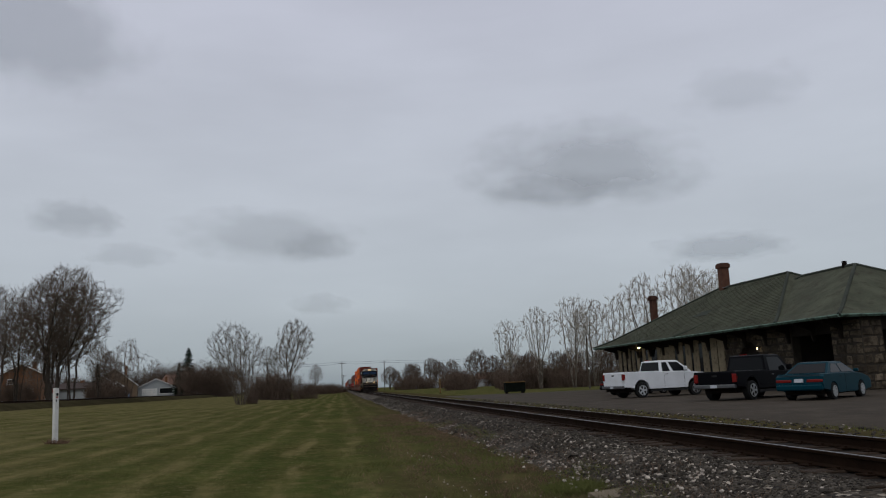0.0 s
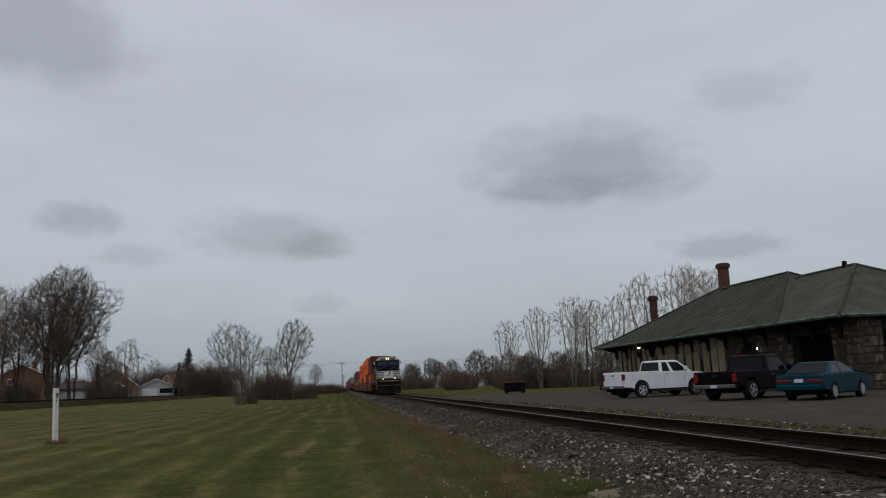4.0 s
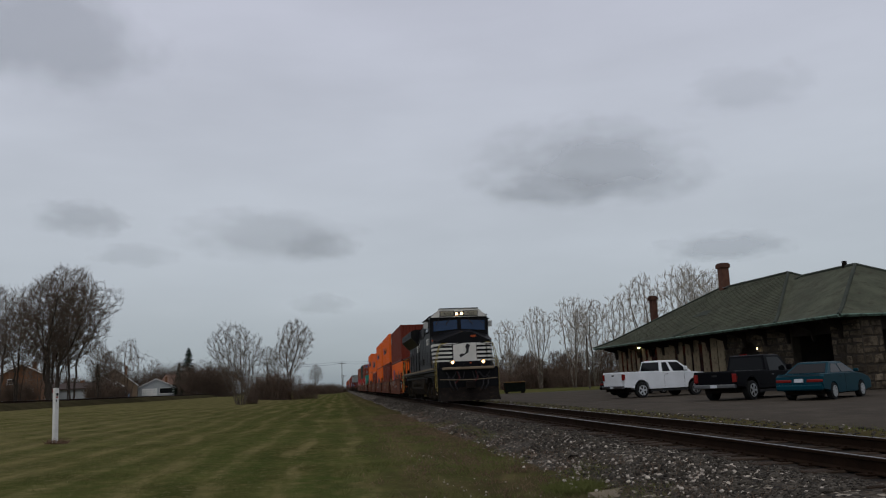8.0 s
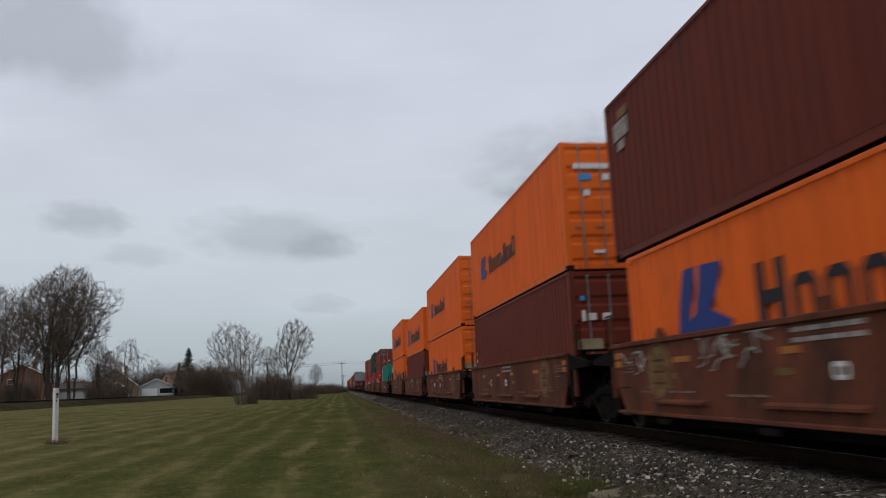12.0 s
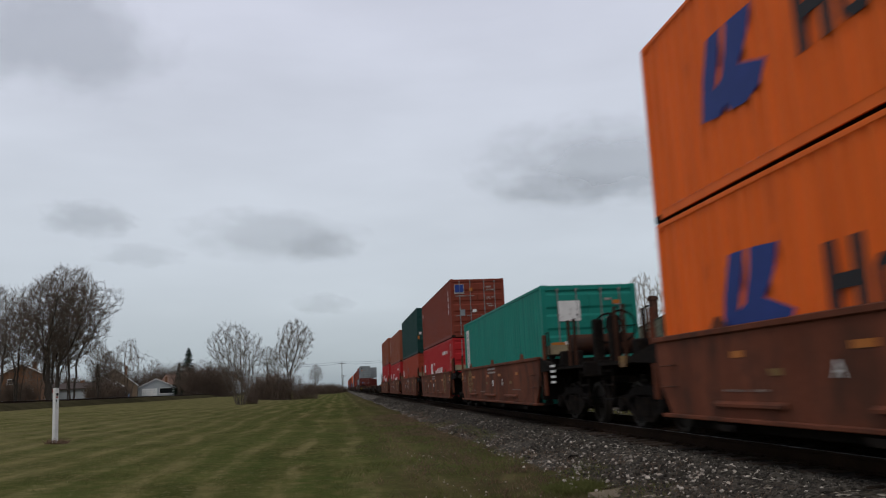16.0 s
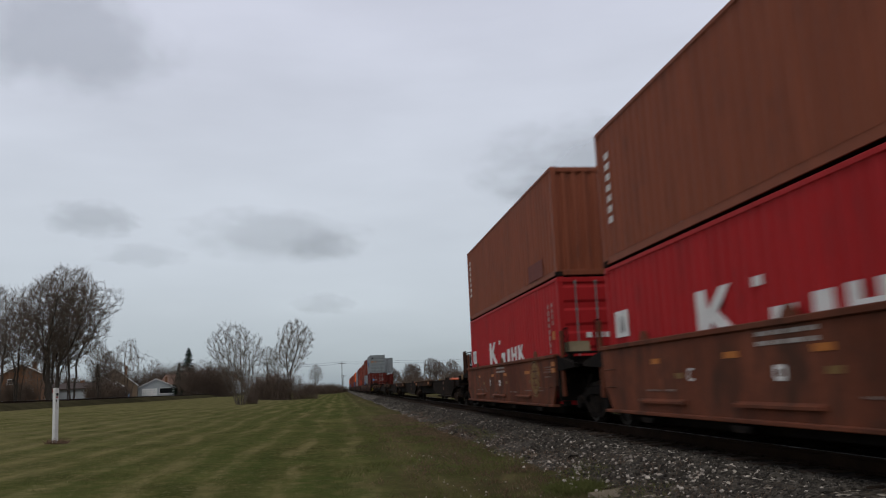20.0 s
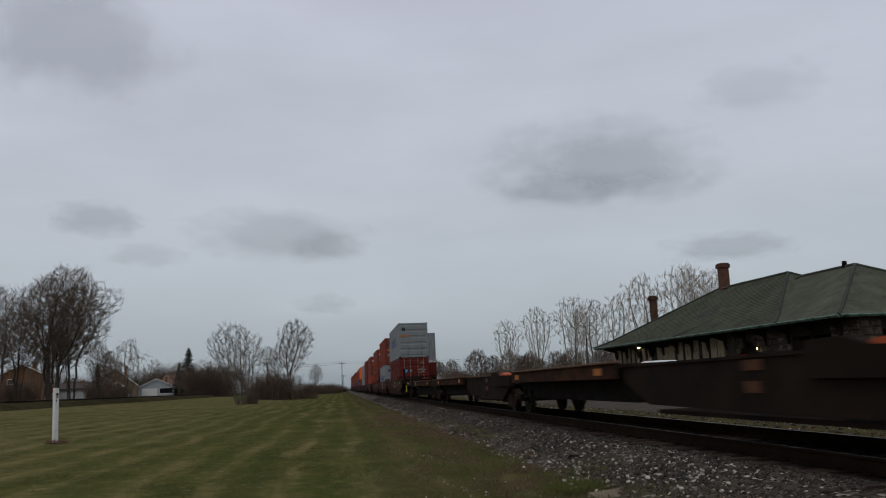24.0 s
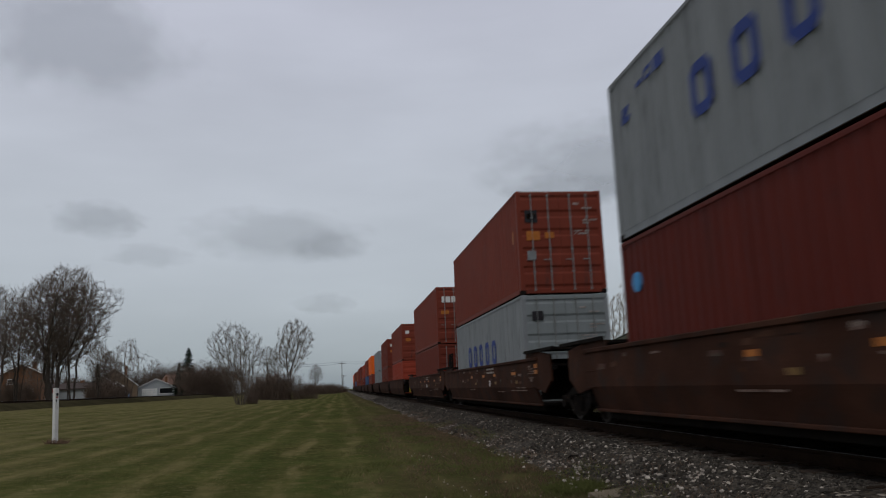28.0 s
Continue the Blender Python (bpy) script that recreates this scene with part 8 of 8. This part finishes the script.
pale_b = bare_tree("bare_tree", 42, FAN, 4, 0.12, 800, PALE_BARK, PALE_TWIG, "pale budding cottonwood tree behind the yard", 0.013, 2, 0.55, 0.40, 0.4, 0.22, None, 2.8, 2.05, 0.22, 0.62, 0.55)
place(pale_b, [(32.6, 108, 30, 0.98), (25.8, 118, 140, 0.80), (40.6, 111, 260, 1.0), (50.2, 110, 10, 1.32), (38.6, 122, 80, 0.92)], "pale trees behind the yard")
far_a = bare_tree("bare_tree", 51, ((1.8, 1.0), (4.0, 3.6), (6.4, 4.3), (8.6, 3.2), (10.0, 1.2)), 4, 0.14, 900, BARK, TWIG_RED, "bare tree in the far tree line", 0.026, 3, 0.9, 0.55, 0.0, 0.06, None, 2.0)
far_spots = [(20.8, 332, 0.95), (28.2, 320, 1.0), (35.2, 302, 1.12), (42.8, 300, 1.02), (45.9, 262, 1.20), (48.6, 250, 0.95), (52.1, 240, 1.04), (47.1, 204, 0.80), (39, 310, 1.0), (24, 340, 0.8), (31, 330, 1.0),
             (55, 225, 0.95), (60, 215, 0.9), (51, 210, 0.8), (57, 190, 0.85), (63, 180, 0.95), (46, 180, 0.62), (52, 165, 0.7), (60, 160, 0.8), (44, 150, 0.6), (48, 140, 0.66)]
place(far_a, [(x, y, (i * 67) % 360, s) for i, (x, y, s) in enumerate(far_spots)], "far tree line")


def brush(seed, w, h, count, twig):
    """A dense thicket: many thin stems from one spread of ground."""
    rnd = random.Random(seed)
    g = G()
    for _ in range(count):
        a, q = rnd.uniform(0, 6.28), math.sqrt(rnd.random()) * w * 0.42
        p = Vector((q * math.cos(a), q * math.sin(a), 0))
        d = Vector((rnd.gauss(0, 0.3), rnd.gauss(0, 0.3), 1)).normalized()
        ln = h * rnd.uniform(0.5, 1.0) * (1 - 0.35 * (q / (w * 0.5)) ** 2)
        mid = p + d * ln * 0.5
        end = mid + (d + Vector((rnd.gauss(0, 0.3), rnd.gauss(0, 0.3), 0))).normalized() * ln * 0.5
        limb(g, p, mid, 0.030, 0.02, 3)
        limb(g, mid, end, 0.02, 0.008, 3)
        for k in range(7):
            f = rnd.uniform(0.2, 1.0)
            q0 = p.lerp(mid, f * 2) if f < 0.5 else mid.lerp(end, f * 2 - 1)
            dd = (d + Vector((rnd.gauss(0, 0.9), rnd.gauss(0, 0.9), rnd.gauss(0.1, 0.5)))).normalized()
            q1 = q0 + dd * ln * rnd.uniform(0.12, 0.3)
            limb(g, q0, q1, 0.016, 0.006, 3)
            for j in range(3):
                q2 = q0.lerp(q1, rnd.uniform(0.2, 1))
                limb(g, q2, q2 + Vector((rnd.gauss(0, 1), rnd.gauss(0, 1), rnd.gauss(0.3, 0.8))).normalized() * ln * 0.10, 0.009, 0.004, 3)
    me = bpy.data.meshes.new("thicket")
    me.from_pydata(g.v, [], g.f)
    t = thing("bare_shrub", "dense bare reddish-brown shrub", "shrub")
    tagged(part("thicket", me, twig, t), kind="stuff")
    return t


shrub_a, shrub_b = brush(61, 6.0, 4.0, 210, TWIG_RED), brush(62, 8.0, 8.2, 300, TWIG_RED)
place(shrub_b, [(-29.0, 170, 0, 1.0), (-26.0, 171, 90, 0.95), (-24.4, 174, 200, 0.7)] + [(-66 + 4.6 * i, 252 + 5 * (i % 3), i * 73 % 360, 1.0 + 0.13 * (i % 4)) for i in range(8)] + [(-49 - 3.4 * i, 158 + 4 * (i % 2), i * 97 % 360, 0.62 + 0.1 * (i % 3)) for i in range(4)], "shrubs by the houses")
spots = [(-9.0, 104, 0, 0.95), (-7.8, 106, 80, 1.05), (-5.0, 118, 40, 0.7), (-10.9, 120, 0, 1.1), (-9.6, 126, 80, 0.8), (-7.8, 200, 10, 0.85), (-5.4, 214, 99, 0.8), (-3.4, 230, 40, 0.9), (-1.4, 262, 70, 0.9), (-0.3, 300, 30, 0.7), (-4.5, 300, 120, 0.9),
         (1.6, 345, 30, 0.75), (-2.5, 340, 190, 0.8)]
spots += [(-29.5 - 3.1 * i, 112 + 7 * (i % 4), i * 50 % 360, 0.60 + 0.15 * (i % 3)) for i in range(10)] + [(-8.6, 78.5, 220, 0.30)]
place(shrub_a, spots, "shrubs along the lawn")
right = [(24 + 1.9 * i + random.Random(i).uniform(-1, 1), 112 + random.Random(i + 9).uniform(-3, 8), i * 41 % 360, random.Random(i + 3).uniform(0.45, 1.2)) for i in range(20)]
right += [(22 + 2.6 * i, 150 + 12 * (i % 4), i * 77 % 360, 1.0 + 0.12 * (i % 3)) for i in range(12)]
right += [(20 + 3 * i, 255 + 9 * (i % 5), i * 57 % 360, 1.15 + 0.15 * (i % 3)) for i in range(12)]
first = copy_thing(shrub_a, Matrix.Identity(4))
place(first, right, "brush behind the yard")

spruce = thing("spruce_tree", "dark pointed spruce tree between the houses", "tree")
rnd = random.Random(8)
part("trunk", G().cyl((0, 0, 0), (0, 0, 12.6), 0.28, 0.03, 8), BARK, spruce)
g = G()
for k in range(30):
    z = 0.8 + 11.9 * (k / 30)
    reach = 3.3 * (1 - (z / 13.1)) ** 0.85 + 0.15
    for j in range(19):
        a = rnd.uniform(0, 6.28)
        z += rnd.uniform(-0.10, 0.10)
        L_ = reach * rnd.uniform(0.65, 1.12)
        q = Vector((math.cos(a), math.sin(a), 0))
        side = Vector((-q.y, q.x, 0))
        for i in range(5):
            f0 = i / 5
            c = q * (L_ * (f0 + 0.1)) + Vector((0, 0, z - 0.30 * L_ * f0))
            s = L_ * 0.20 * (1.15 - f0)
            g.add([(c + side * s)[:], (c - side * s)[:], (c + q * L_ * 0.24 + Vector((0, 0, -0.12)))[:], (c + Vector((0, 0, -0.22)))[:]], [(0, 1, 2), (0, 2, 3), (1, 3, 2)])
me = bpy.data.meshes.new("bough")
me.from_pydata(g.v, [], g.f)
tagged(part("bough", me, NEEDLE, spruce), kind="stuff")
place(spruce, [(-39.4, 215, 0, 1.0), (-43.9, 152, 60, 0.52), (-43.0, 222, 100, 0.72), (-36.0, 226, 190, 0.6)], "spruces")

# ---- houses, poles and the old siding ----
SIDING_WHITE = mat("white_house_siding", (0.34, 0.36, 0.37), 0.7, 0, 0.1, 0.5, 8, 0.1)
SIDING_BLUE = mat("grey_blue_siding", (0.20, 0.26, 0.33), 0.75, 0, 0.1, 0.5, 8, 0.1)
SIDING_BROWN = mat("brown_house_siding", (0.15, 0.105, 0.070), 0.8, 0, 0.15, 0.5, 8, 0.1)
HOUSE_BRICK = mat("orange_brown_house_brick", (0.170, 0.082, 0.042), 0.85, 0, 0.2, 0.7, 8, 0.1)
ROOF_BROWN = mat("brown_house_roof", (0.135, 0.080, 0.060), 0.9, 0, 0.15, 0.5, 8, 0.1)
ROOF_DARK = mat("dark_house_roof", (0.060, 0.045, 0.040), 0.9, 0, 0.15, 0.5, 8, 0.1)
HOUSE_TRIM = mat("white_house_trim", (0.70, 0.70, 0.68), 0.6, 0, 0.06, 1, 10, 0.0)


def house(x, y, turn, w, d, wall_h, roof_h, wall_m, roof_m, label, garage=None, windows=(), storeys=1):
    h = thing("house", label, "house", pose(x, y, ground_z(x, y) - 0.05, 0, 0, turn), "houses near the track")
    part("wall", G().prism(((-w / 2, 0), (w / 2, 0), (w / 2, wall_h), (0, wall_h + roof_h * 0.96), (-w / 2, wall_h)), "y", -d / 2, d / 2), wall_m, h)
    for s in (-1, 1):
        part("roof", G().prism(((0, wall_h + roof_h), (s * (w / 2 + 0.4), wall_h - 0.15), (s * (w / 2 + 0.4), wall_h + 0.02), (0, wall_h + roof_h + 0.18)), "y", -d / 2 - 0.35, d / 2 + 0.35), roof_m, h)
        part("fascia", G().prism(((0, wall_h + roof_h - 0.08), (s * (w / 2 + 0.4), wall_h - 0.24), (s * (w / 2 + 0.4), wall_h - 0.04), (0, wall_h + roof_h + 0.12)), "y", -d / 2 - 0.40, -d / 2 - 0.355), HOUSE_TRIM, h)
    if garage:
        gx, gw, gh = garage
        gd = part("garage_door", G().box(gx - gw / 2, gx + gw / 2, -d / 2 - 0.05, -d / 2 + 0.02, 0.05, gh, 0.01), HOUSE_TRIM, h, "white garage door")
        for k in range(3):
            part("groove", G().box(gx - gw / 2, gx + gw / 2, -d / 2 - 0.058, -d / 2 - 0.045, gh * (k + 1) / 4 - 0.015, gh * (k + 1) / 4 + 0.015), SIDING_BLUE, gd)
    for wx, wz, ww, wh in windows:
        wd = part("window", G().box(wx - ww / 2, wx + ww / 2, -d / 2 - 0.03, -d / 2 + 0.02, wz, wz + wh), STATION_GLASS, h)
        part("window_frame", G().box(wx - ww / 2 - 0.08, wx + ww / 2 + 0.08, -d / 2 - 0.045, -d / 2 - 0.01, wz + wh, wz + wh + 0.1).box(wx - ww / 2 - 0.08, wx + ww / 2 + 0.08, -d / 2 - 0.06, -d / 2 - 0.01, wz - 0.1, wz).box(wx - ww / 2 - 0.08, wx - ww / 2, -d / 2 - 0.045, -d / 2 - 0.01, wz, wz + wh).box(wx + ww / 2, wx + ww / 2 + 0.08, -d / 2 - 0.045, -d / 2 - 0.01, wz, wz + wh), HOUSE_TRIM, wd)
    part("chimney", G().box(w * 0.2, w * 0.2 + 0.6, 0.5, 1.1, wall_h, wall_h + roof_h + 0.6), HOUSE_BRICK, h)
    return h


house(-59.0, 220, 12, 11, 9, 3.2, 4.6, SIDING_BROWN, ROOF_DARK, "brown house with a white garage door, behind trees", (0.6, 5.0, 2.15), ((-2.8, 4.6, 0.8, 1.0), (-1.4, 4.6, 0.8, 1.0)))
house(-51.0, 233, 8, 9.6, 10, 2.6, 2.3, SIDING_WHITE, ROOF_BROWN, "white garage building with a low gable", (-1.7, 4.0, 2.3), ((2.6, 0.9, 3.4, 1.4),))
house(-45.5, 243, 80, 9, 11, 3.4, 2.8, SIDING_WHITE, ROOF_BROWN, "white house with a brown roof, behind a garage", None, ((2, 1, 1, 1.2), (-2, 1, 1, 1.2)))
house(-52.5, 141, 15, 6, 8, 4.6, 1.6, HOUSE_BRICK, ROOF_DARK, "orange-brown brick house behind the big trees", None, ((-1.5, 3.0, 0.9, 0.7), (1.2, 1.0, 1.0, 1.2)))
house(-46.5, 152, 82, 7, 12, 2.1, 0.9, SIDING_WHITE, ROOF_DARK, "long low pale outbuilding seen between trunks", None, ((-1.5, 1.0, 1.2, 1.1), (1.3, 1.0, 1.2, 1.1)))
house(-29.2, 222, 5, 4.5, 6, 3.2, 1.8, SIDING_WHITE, ROOF_BROWN, "white house corner behind bare shrubs", None, ((0.8, 1.0, 0.8, 1.2),))
house(-66.0, 170, 20, 12, 9, 3.4, 2.4, SIDING_WHITE, ROOF_BROWN, "pale house with a shallow roof", None, ((-2, 1, 1.2, 1.2), (2, 1, 1.2, 1.2)))
house(30.6, 322, -10, 7, 7, 2.2, 1.4, SIDING_BLUE, ROOF_DARK, "small grey-blue house beside the far trees", None, ((-1.5, 0.8, 0.9, 0.9),))
house(38.8, 305, 5, 7, 6, 1.9, 1.2, SIDING_WHITE, ROOF_DARK, "low white house beside the far trees", None, ((1.5, 0.7, 0.9, 0.9),))
house(49.5, 264, 70, 8, 7, 2.6, 2.0, SIDING_WHITE, ROOF_BROWN, "white gabled house half hidden by trees", None, ((0, 1, 0.9, 0.9),))

for x, y, hgt in ((0.9, 300, 11.3), (16.8, 300, 11.0), (2.4, 480, 9.5), (-26.5, 300, 11.5), (60.0, 300, 11.0)):
    u = thing("utility_pole", "wooden utility pole with a cross-arm", "utility pole", pose(x, y, ground_z(x, y)), "utility poles")
    part("shaft", G().cyl((0, 0, 0), (0, 0, hgt), 0.17, 0.12, 8), POLE_WOOD, u)
    part("cross_arm", G().box(-1.3, 1.3, -0.06, 0.06, hgt - 0.6, hgt - 0.45), POLE_WOOD, u)
    for xx in (-1.15, -0.4, 0.4, 1.15):
        part("insulator", G().cyl((xx, 0, hgt - 0.45), (xx, 0, hgt - 0.25), 0.06, n=6), GREY, u)
for z in (10.75, 10.0):
    w = thing("overhead_wire", "thin overhead wire between utility poles", "wire", None, "overhead wires")
    g = G()
    spans = (-26.5, 0.9, 16.8, 60.0)
    for a_, b_ in zip(spans, spans[1:]):
        pts = [(a_ + (b_ - a_) * i / 8, 300, z + 0.3 - 0.9 * (1 - (2 * i / 8 - 1) ** 2) * (b_ - a_) / 40) for i in range(9)]
        g.tube(pts, 0.035, 4)
    part("cable", g, GRIME, w)

# the siding on its low bank
BANK = mat("dark_weedy_bank", (0.038, 0.033, 0.018), 1.0, 0, 0.4, 0.6, 8, 0.6, stain=(0.040, 0.032, 0.02), stain_at=0.62, spec=0.0)
bank = thing("siding_bank", "low dark weedy bank that carries an old siding", "bank", kind="structure")
g = G()
g.grid([[(x + 0.25 * noise.noise((y * 0.2, x, 0)), y, z + 0.06 * noise.noise((x * 2, y * 0.7, 2))) for x, z in ((-24.6, 0.28), (-25.4, 0.62), (-26.4, 0.86), (-29.4, 0.86), (-30.4, 0.62), (-31.0, 0.55))] for y in [0, 20] + [30 + 2.5 * i for i in range(60)] + [200, 260, 340, 450, 600, 900]])
part("bank_fill", g, BANK, bank, smooth=True)
rails(-27.9, 1.06, 0, 900, "dark rusty rail of the old siding")
CAR_BLUE = mat("light_blue_tarp", (0.18, 0.34, 0.55), 0.6, 0, 0.1, 1, 10, 0)
tp = thing("covered_pile", "light blue covered heap beside the siding", "tarpaulin", pose(-37.0, 140.0, ground_z(-37, 140)))
part("cover", G().prism(((-2.0, 0.1), (2.0, 0.1), (1.6, 0.75), (0.8, 1.05), (-1.0, 1.0), (-1.7, 0.6)), "y", -0.8, 0.8), CAR_BLUE, tp)
# ---- ties, one by one near the eye, joined farther off ----
rnd = random.Random(77)
for k in range(130):
    y = 4.0 + 0.52 * k
    m = pose(RAIL_X + rnd.uniform(-0.07, 0.07), y + rnd.uniform(-0.04, 0.04), -0.172, 0, rnd.uniform(-0.6, 0.6), rnd.uniform(-1.5, 1.5))
    part("tie", tie_mesh, TIE_WOOD, track_bed, m=m)
    if k < 85:
        for s in (-1, 1):
            part("tie_plate", plate_mesh, RAIL_SIDE, track_bed, m=pose(RAIL_X + s * 0.755, y, -0.174))
g = G()
for k in range(420):
    y = 71.6 + 0.52 * k
    g.box(RAIL_X - 1.3, RAIL_X + 1.3, y - 0.115, y + 0.115, -0.26, -0.172)
tagged(part("far_ties", g, TIE_WOOD, track_bed), kind="stuff")

# ---- grass: blades and dead stalks on the near lawn ----
BLADE = island(mat("grass_blades", (0.112, 0.118, 0.040), 0.9, 0, 0.2, 0.4, 8, 0.0, spec=0.0), 0.85, 1.3)
STRAW = island(mat("dry_grass", (0.210, 0.170, 0.088), 0.9, 0, 0.2, 0.4, 8, 0.0, spec=0.0), 0.7, 1.3)
WEED = island(mat("dead_weeds", (0.185, 0.122, 0.084), 0.9, 0, 0.2, 0.4, 8, 0.0, spec=0.0), 0.5, 1.5)


def leafy(m, share=0.5):
    """Lets part of the light through, as thin blades do."""
    n, l = m.node_tree.nodes, m.node_tree.links
    b = n["Principled BSDF"]
    thin, mix = n.new("ShaderNodeBsdfTranslucent"), n.new("ShaderNodeMixShader")
    l.new(b.inputs["Base Color"].links[0].from_socket, thin.inputs["Color"])
    mix.inputs[0].default_value = share
    l.new(b.outputs[0], mix.inputs[1])
    l.new(thin.outputs[0], mix.inputs[2])
    l.new(mix.outputs[0], n["Material Output"].inputs["Surface"])
    return m


VERGE = island(mat("verge_grass_blades", (0.135, 0.145, 0.050), 0.9, 0, 0.2, 0.4, 8, 0.0, spec=0.0), 0.8, 1.3)
for blade_ in (BLADE, STRAW, WEED, VERGE):
    leafy(blade_, 0.62)


def sward(name, count, x0, x1, y0, y1, h0, h1, w, material, seed, accept, label):
    rs = np.random.RandomState(seed)
    n = count
    x, y = rs.uniform(x0, x1, n), y0 + (y1 - y0) * rs.random_sample(n) ** 1.7
    keep = np.array([accept(a, b) for a, b in zip(x, y)]) > rs.random_sample(n)
    x, y = x[keep], y[keep]
    n = len(x)
    z = np.array([ground_z(a, b) + (0.05 * noise.noise((a * 0.35, b * 0.35, 3)) if -24 < a < 3.0 else 0) if a <= 3.0 or a > 10 else max(bed_z(a), ground_z(a, b)) for a, b in zip(x, y)]) - 0.01
    h, a = rs.uniform(h0, h1, n), rs.uniform(0, 2 * np.pi, n)
    lx, ly = rs.normal(0, 1.0, n) * h, rs.normal(0, 1.0, n) * h
    ww = w * (0.7 + 0.6 * rs.random_sample(n)) * (1 + y / 45)
    v = np.empty((n * 3, 3))
    v[0::3] = np.stack([x - np.cos(a) * ww, y - np.sin(a) * ww, z], 1)
    v[1::3] = np.stack([x + np.cos(a) * ww, y + np.sin(a) * ww, z], 1)
    v[2::3] = np.stack([x + lx, y + ly, z + h], 1)
    me = bpy.data.meshes.new(name)
    me.from_pydata(v.tolist(), [], np.arange(n * 3).reshape(n, 3).tolist())
    solid(name, me, material, label, "grass", kind="stuff")


def lawn_here(x, y):
    return (1 - 0.45 * smoothstep(0.0, 0.8, math.sin(5.6 * x))) * (0.35 + 0.65 * smoothstep(0.35, 0.6, 0.5 + 0.5 * noise.noise((x * 0.8, y * 0.3, 7))))


def swath_here(x, y):
    return smoothstep(0.05, 0.85, math.sin(5.6 * x + 1.2 * noise.noise((x * 0.12, y * 0.12, 4)))) * smoothstep(0.3, 0.6, 0.5 + 0.5 * noise.noise((x * 1.5, y * 0.5, 9)))


def weeds_here(x, y):
    return 0.8 * smoothstep(0.2, 2.6, x + 1.5 * noise.noise((x * 0.9, y * 0.6, 2))) * (1 - 0.96 * smoothstep(3.1, 4.4, x + 0.8 * noise.noise((x * 1.3, y * 0.7, 12)))) * smoothstep(0.25, 0.6, 0.5 + 0.5 * noise.noise((x * 2, y * 2, 5)))


sward("grass", 190000, -17, 2.6, 8.2, 60, 0.015, 0.042, 0.0042, BLADE, 1, lawn_here, "short green lawn grass")
sward("dry_grass", 80000, -17, 1.8, 8.2, 60, 0.012, 0.035, 0.0045, STRAW, 2, swath_here, "dry cut grass lying in swaths")
sward("weeds", 90000, -0.8, 4.7, 7.4, 40, 0.02, 0.10, 0.004, WEED, 3, weeds_here, "dead brown weeds beside the ballast")
sward("verge_grass", 46000, 0.0, 3.8, 7.8, 30, 0.03, 0.085, 0.005, VERGE, 6, lambda x, y: smoothstep(0.46, 0.66, 0.5 + 0.5 * noise.noise((x * 0.9, y * 0.5, 21))), "sparse green grass among dead weeds")
sward("edge_grass", 9000, 8.9, 10.7, 9, 70, 0.03, 0.08, 0.006, VERGE, 8, lambda x, y: smoothstep(0.4, 0.65, 0.5 + 0.5 * noise.noise((x * 1.2, y * 0.25, 31))), "thin grass between the ballast and the yard")
sward("post_tuft", 500, px - 0.25, px + 0.35, py - 0.3, py + 0.3, 0.06, 0.16, 0.006, WEED, 15, lambda x, y: 1.0 if math.hypot(x - px - 0.05, y - py) < 0.28 else 0.0, "rusty dead tuft at the foot of a post")
sward("green_tuft", 2600, 2.55, 3.25, 9.5, 10.6, 0.05, 0.15, 0.007, VERGE, 5, lambda x, y: 1.0 if math.hypot(x - 2.9, y - 10.0) < 0.42 else 0.1, "green tuft of grass beside the ballast")
def motions():
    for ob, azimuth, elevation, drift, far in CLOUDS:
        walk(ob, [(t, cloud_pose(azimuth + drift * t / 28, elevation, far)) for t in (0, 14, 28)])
    times = (0, 5, 10, 15, 18, 21, 24, 26, 28)
    for ob, off, x, z in ROLLING:
        walk(ob, [(t, pose(x, off + train_at(t), z)) for t in times])
    # wheels roll without slipping; the rows follow one another every thirtieth of a second
    for w, at, r in SPINNERS:
        rows = []
        for k in range(0, 841):
            turn = math.degrees((train_at(k / 30) - train_at(0)) / r)
            rows.append((k / 30, pose(*at) @ Matrix.Rotation(-radians(turn), 4, "X")))
        walk(w, rows)


motions()
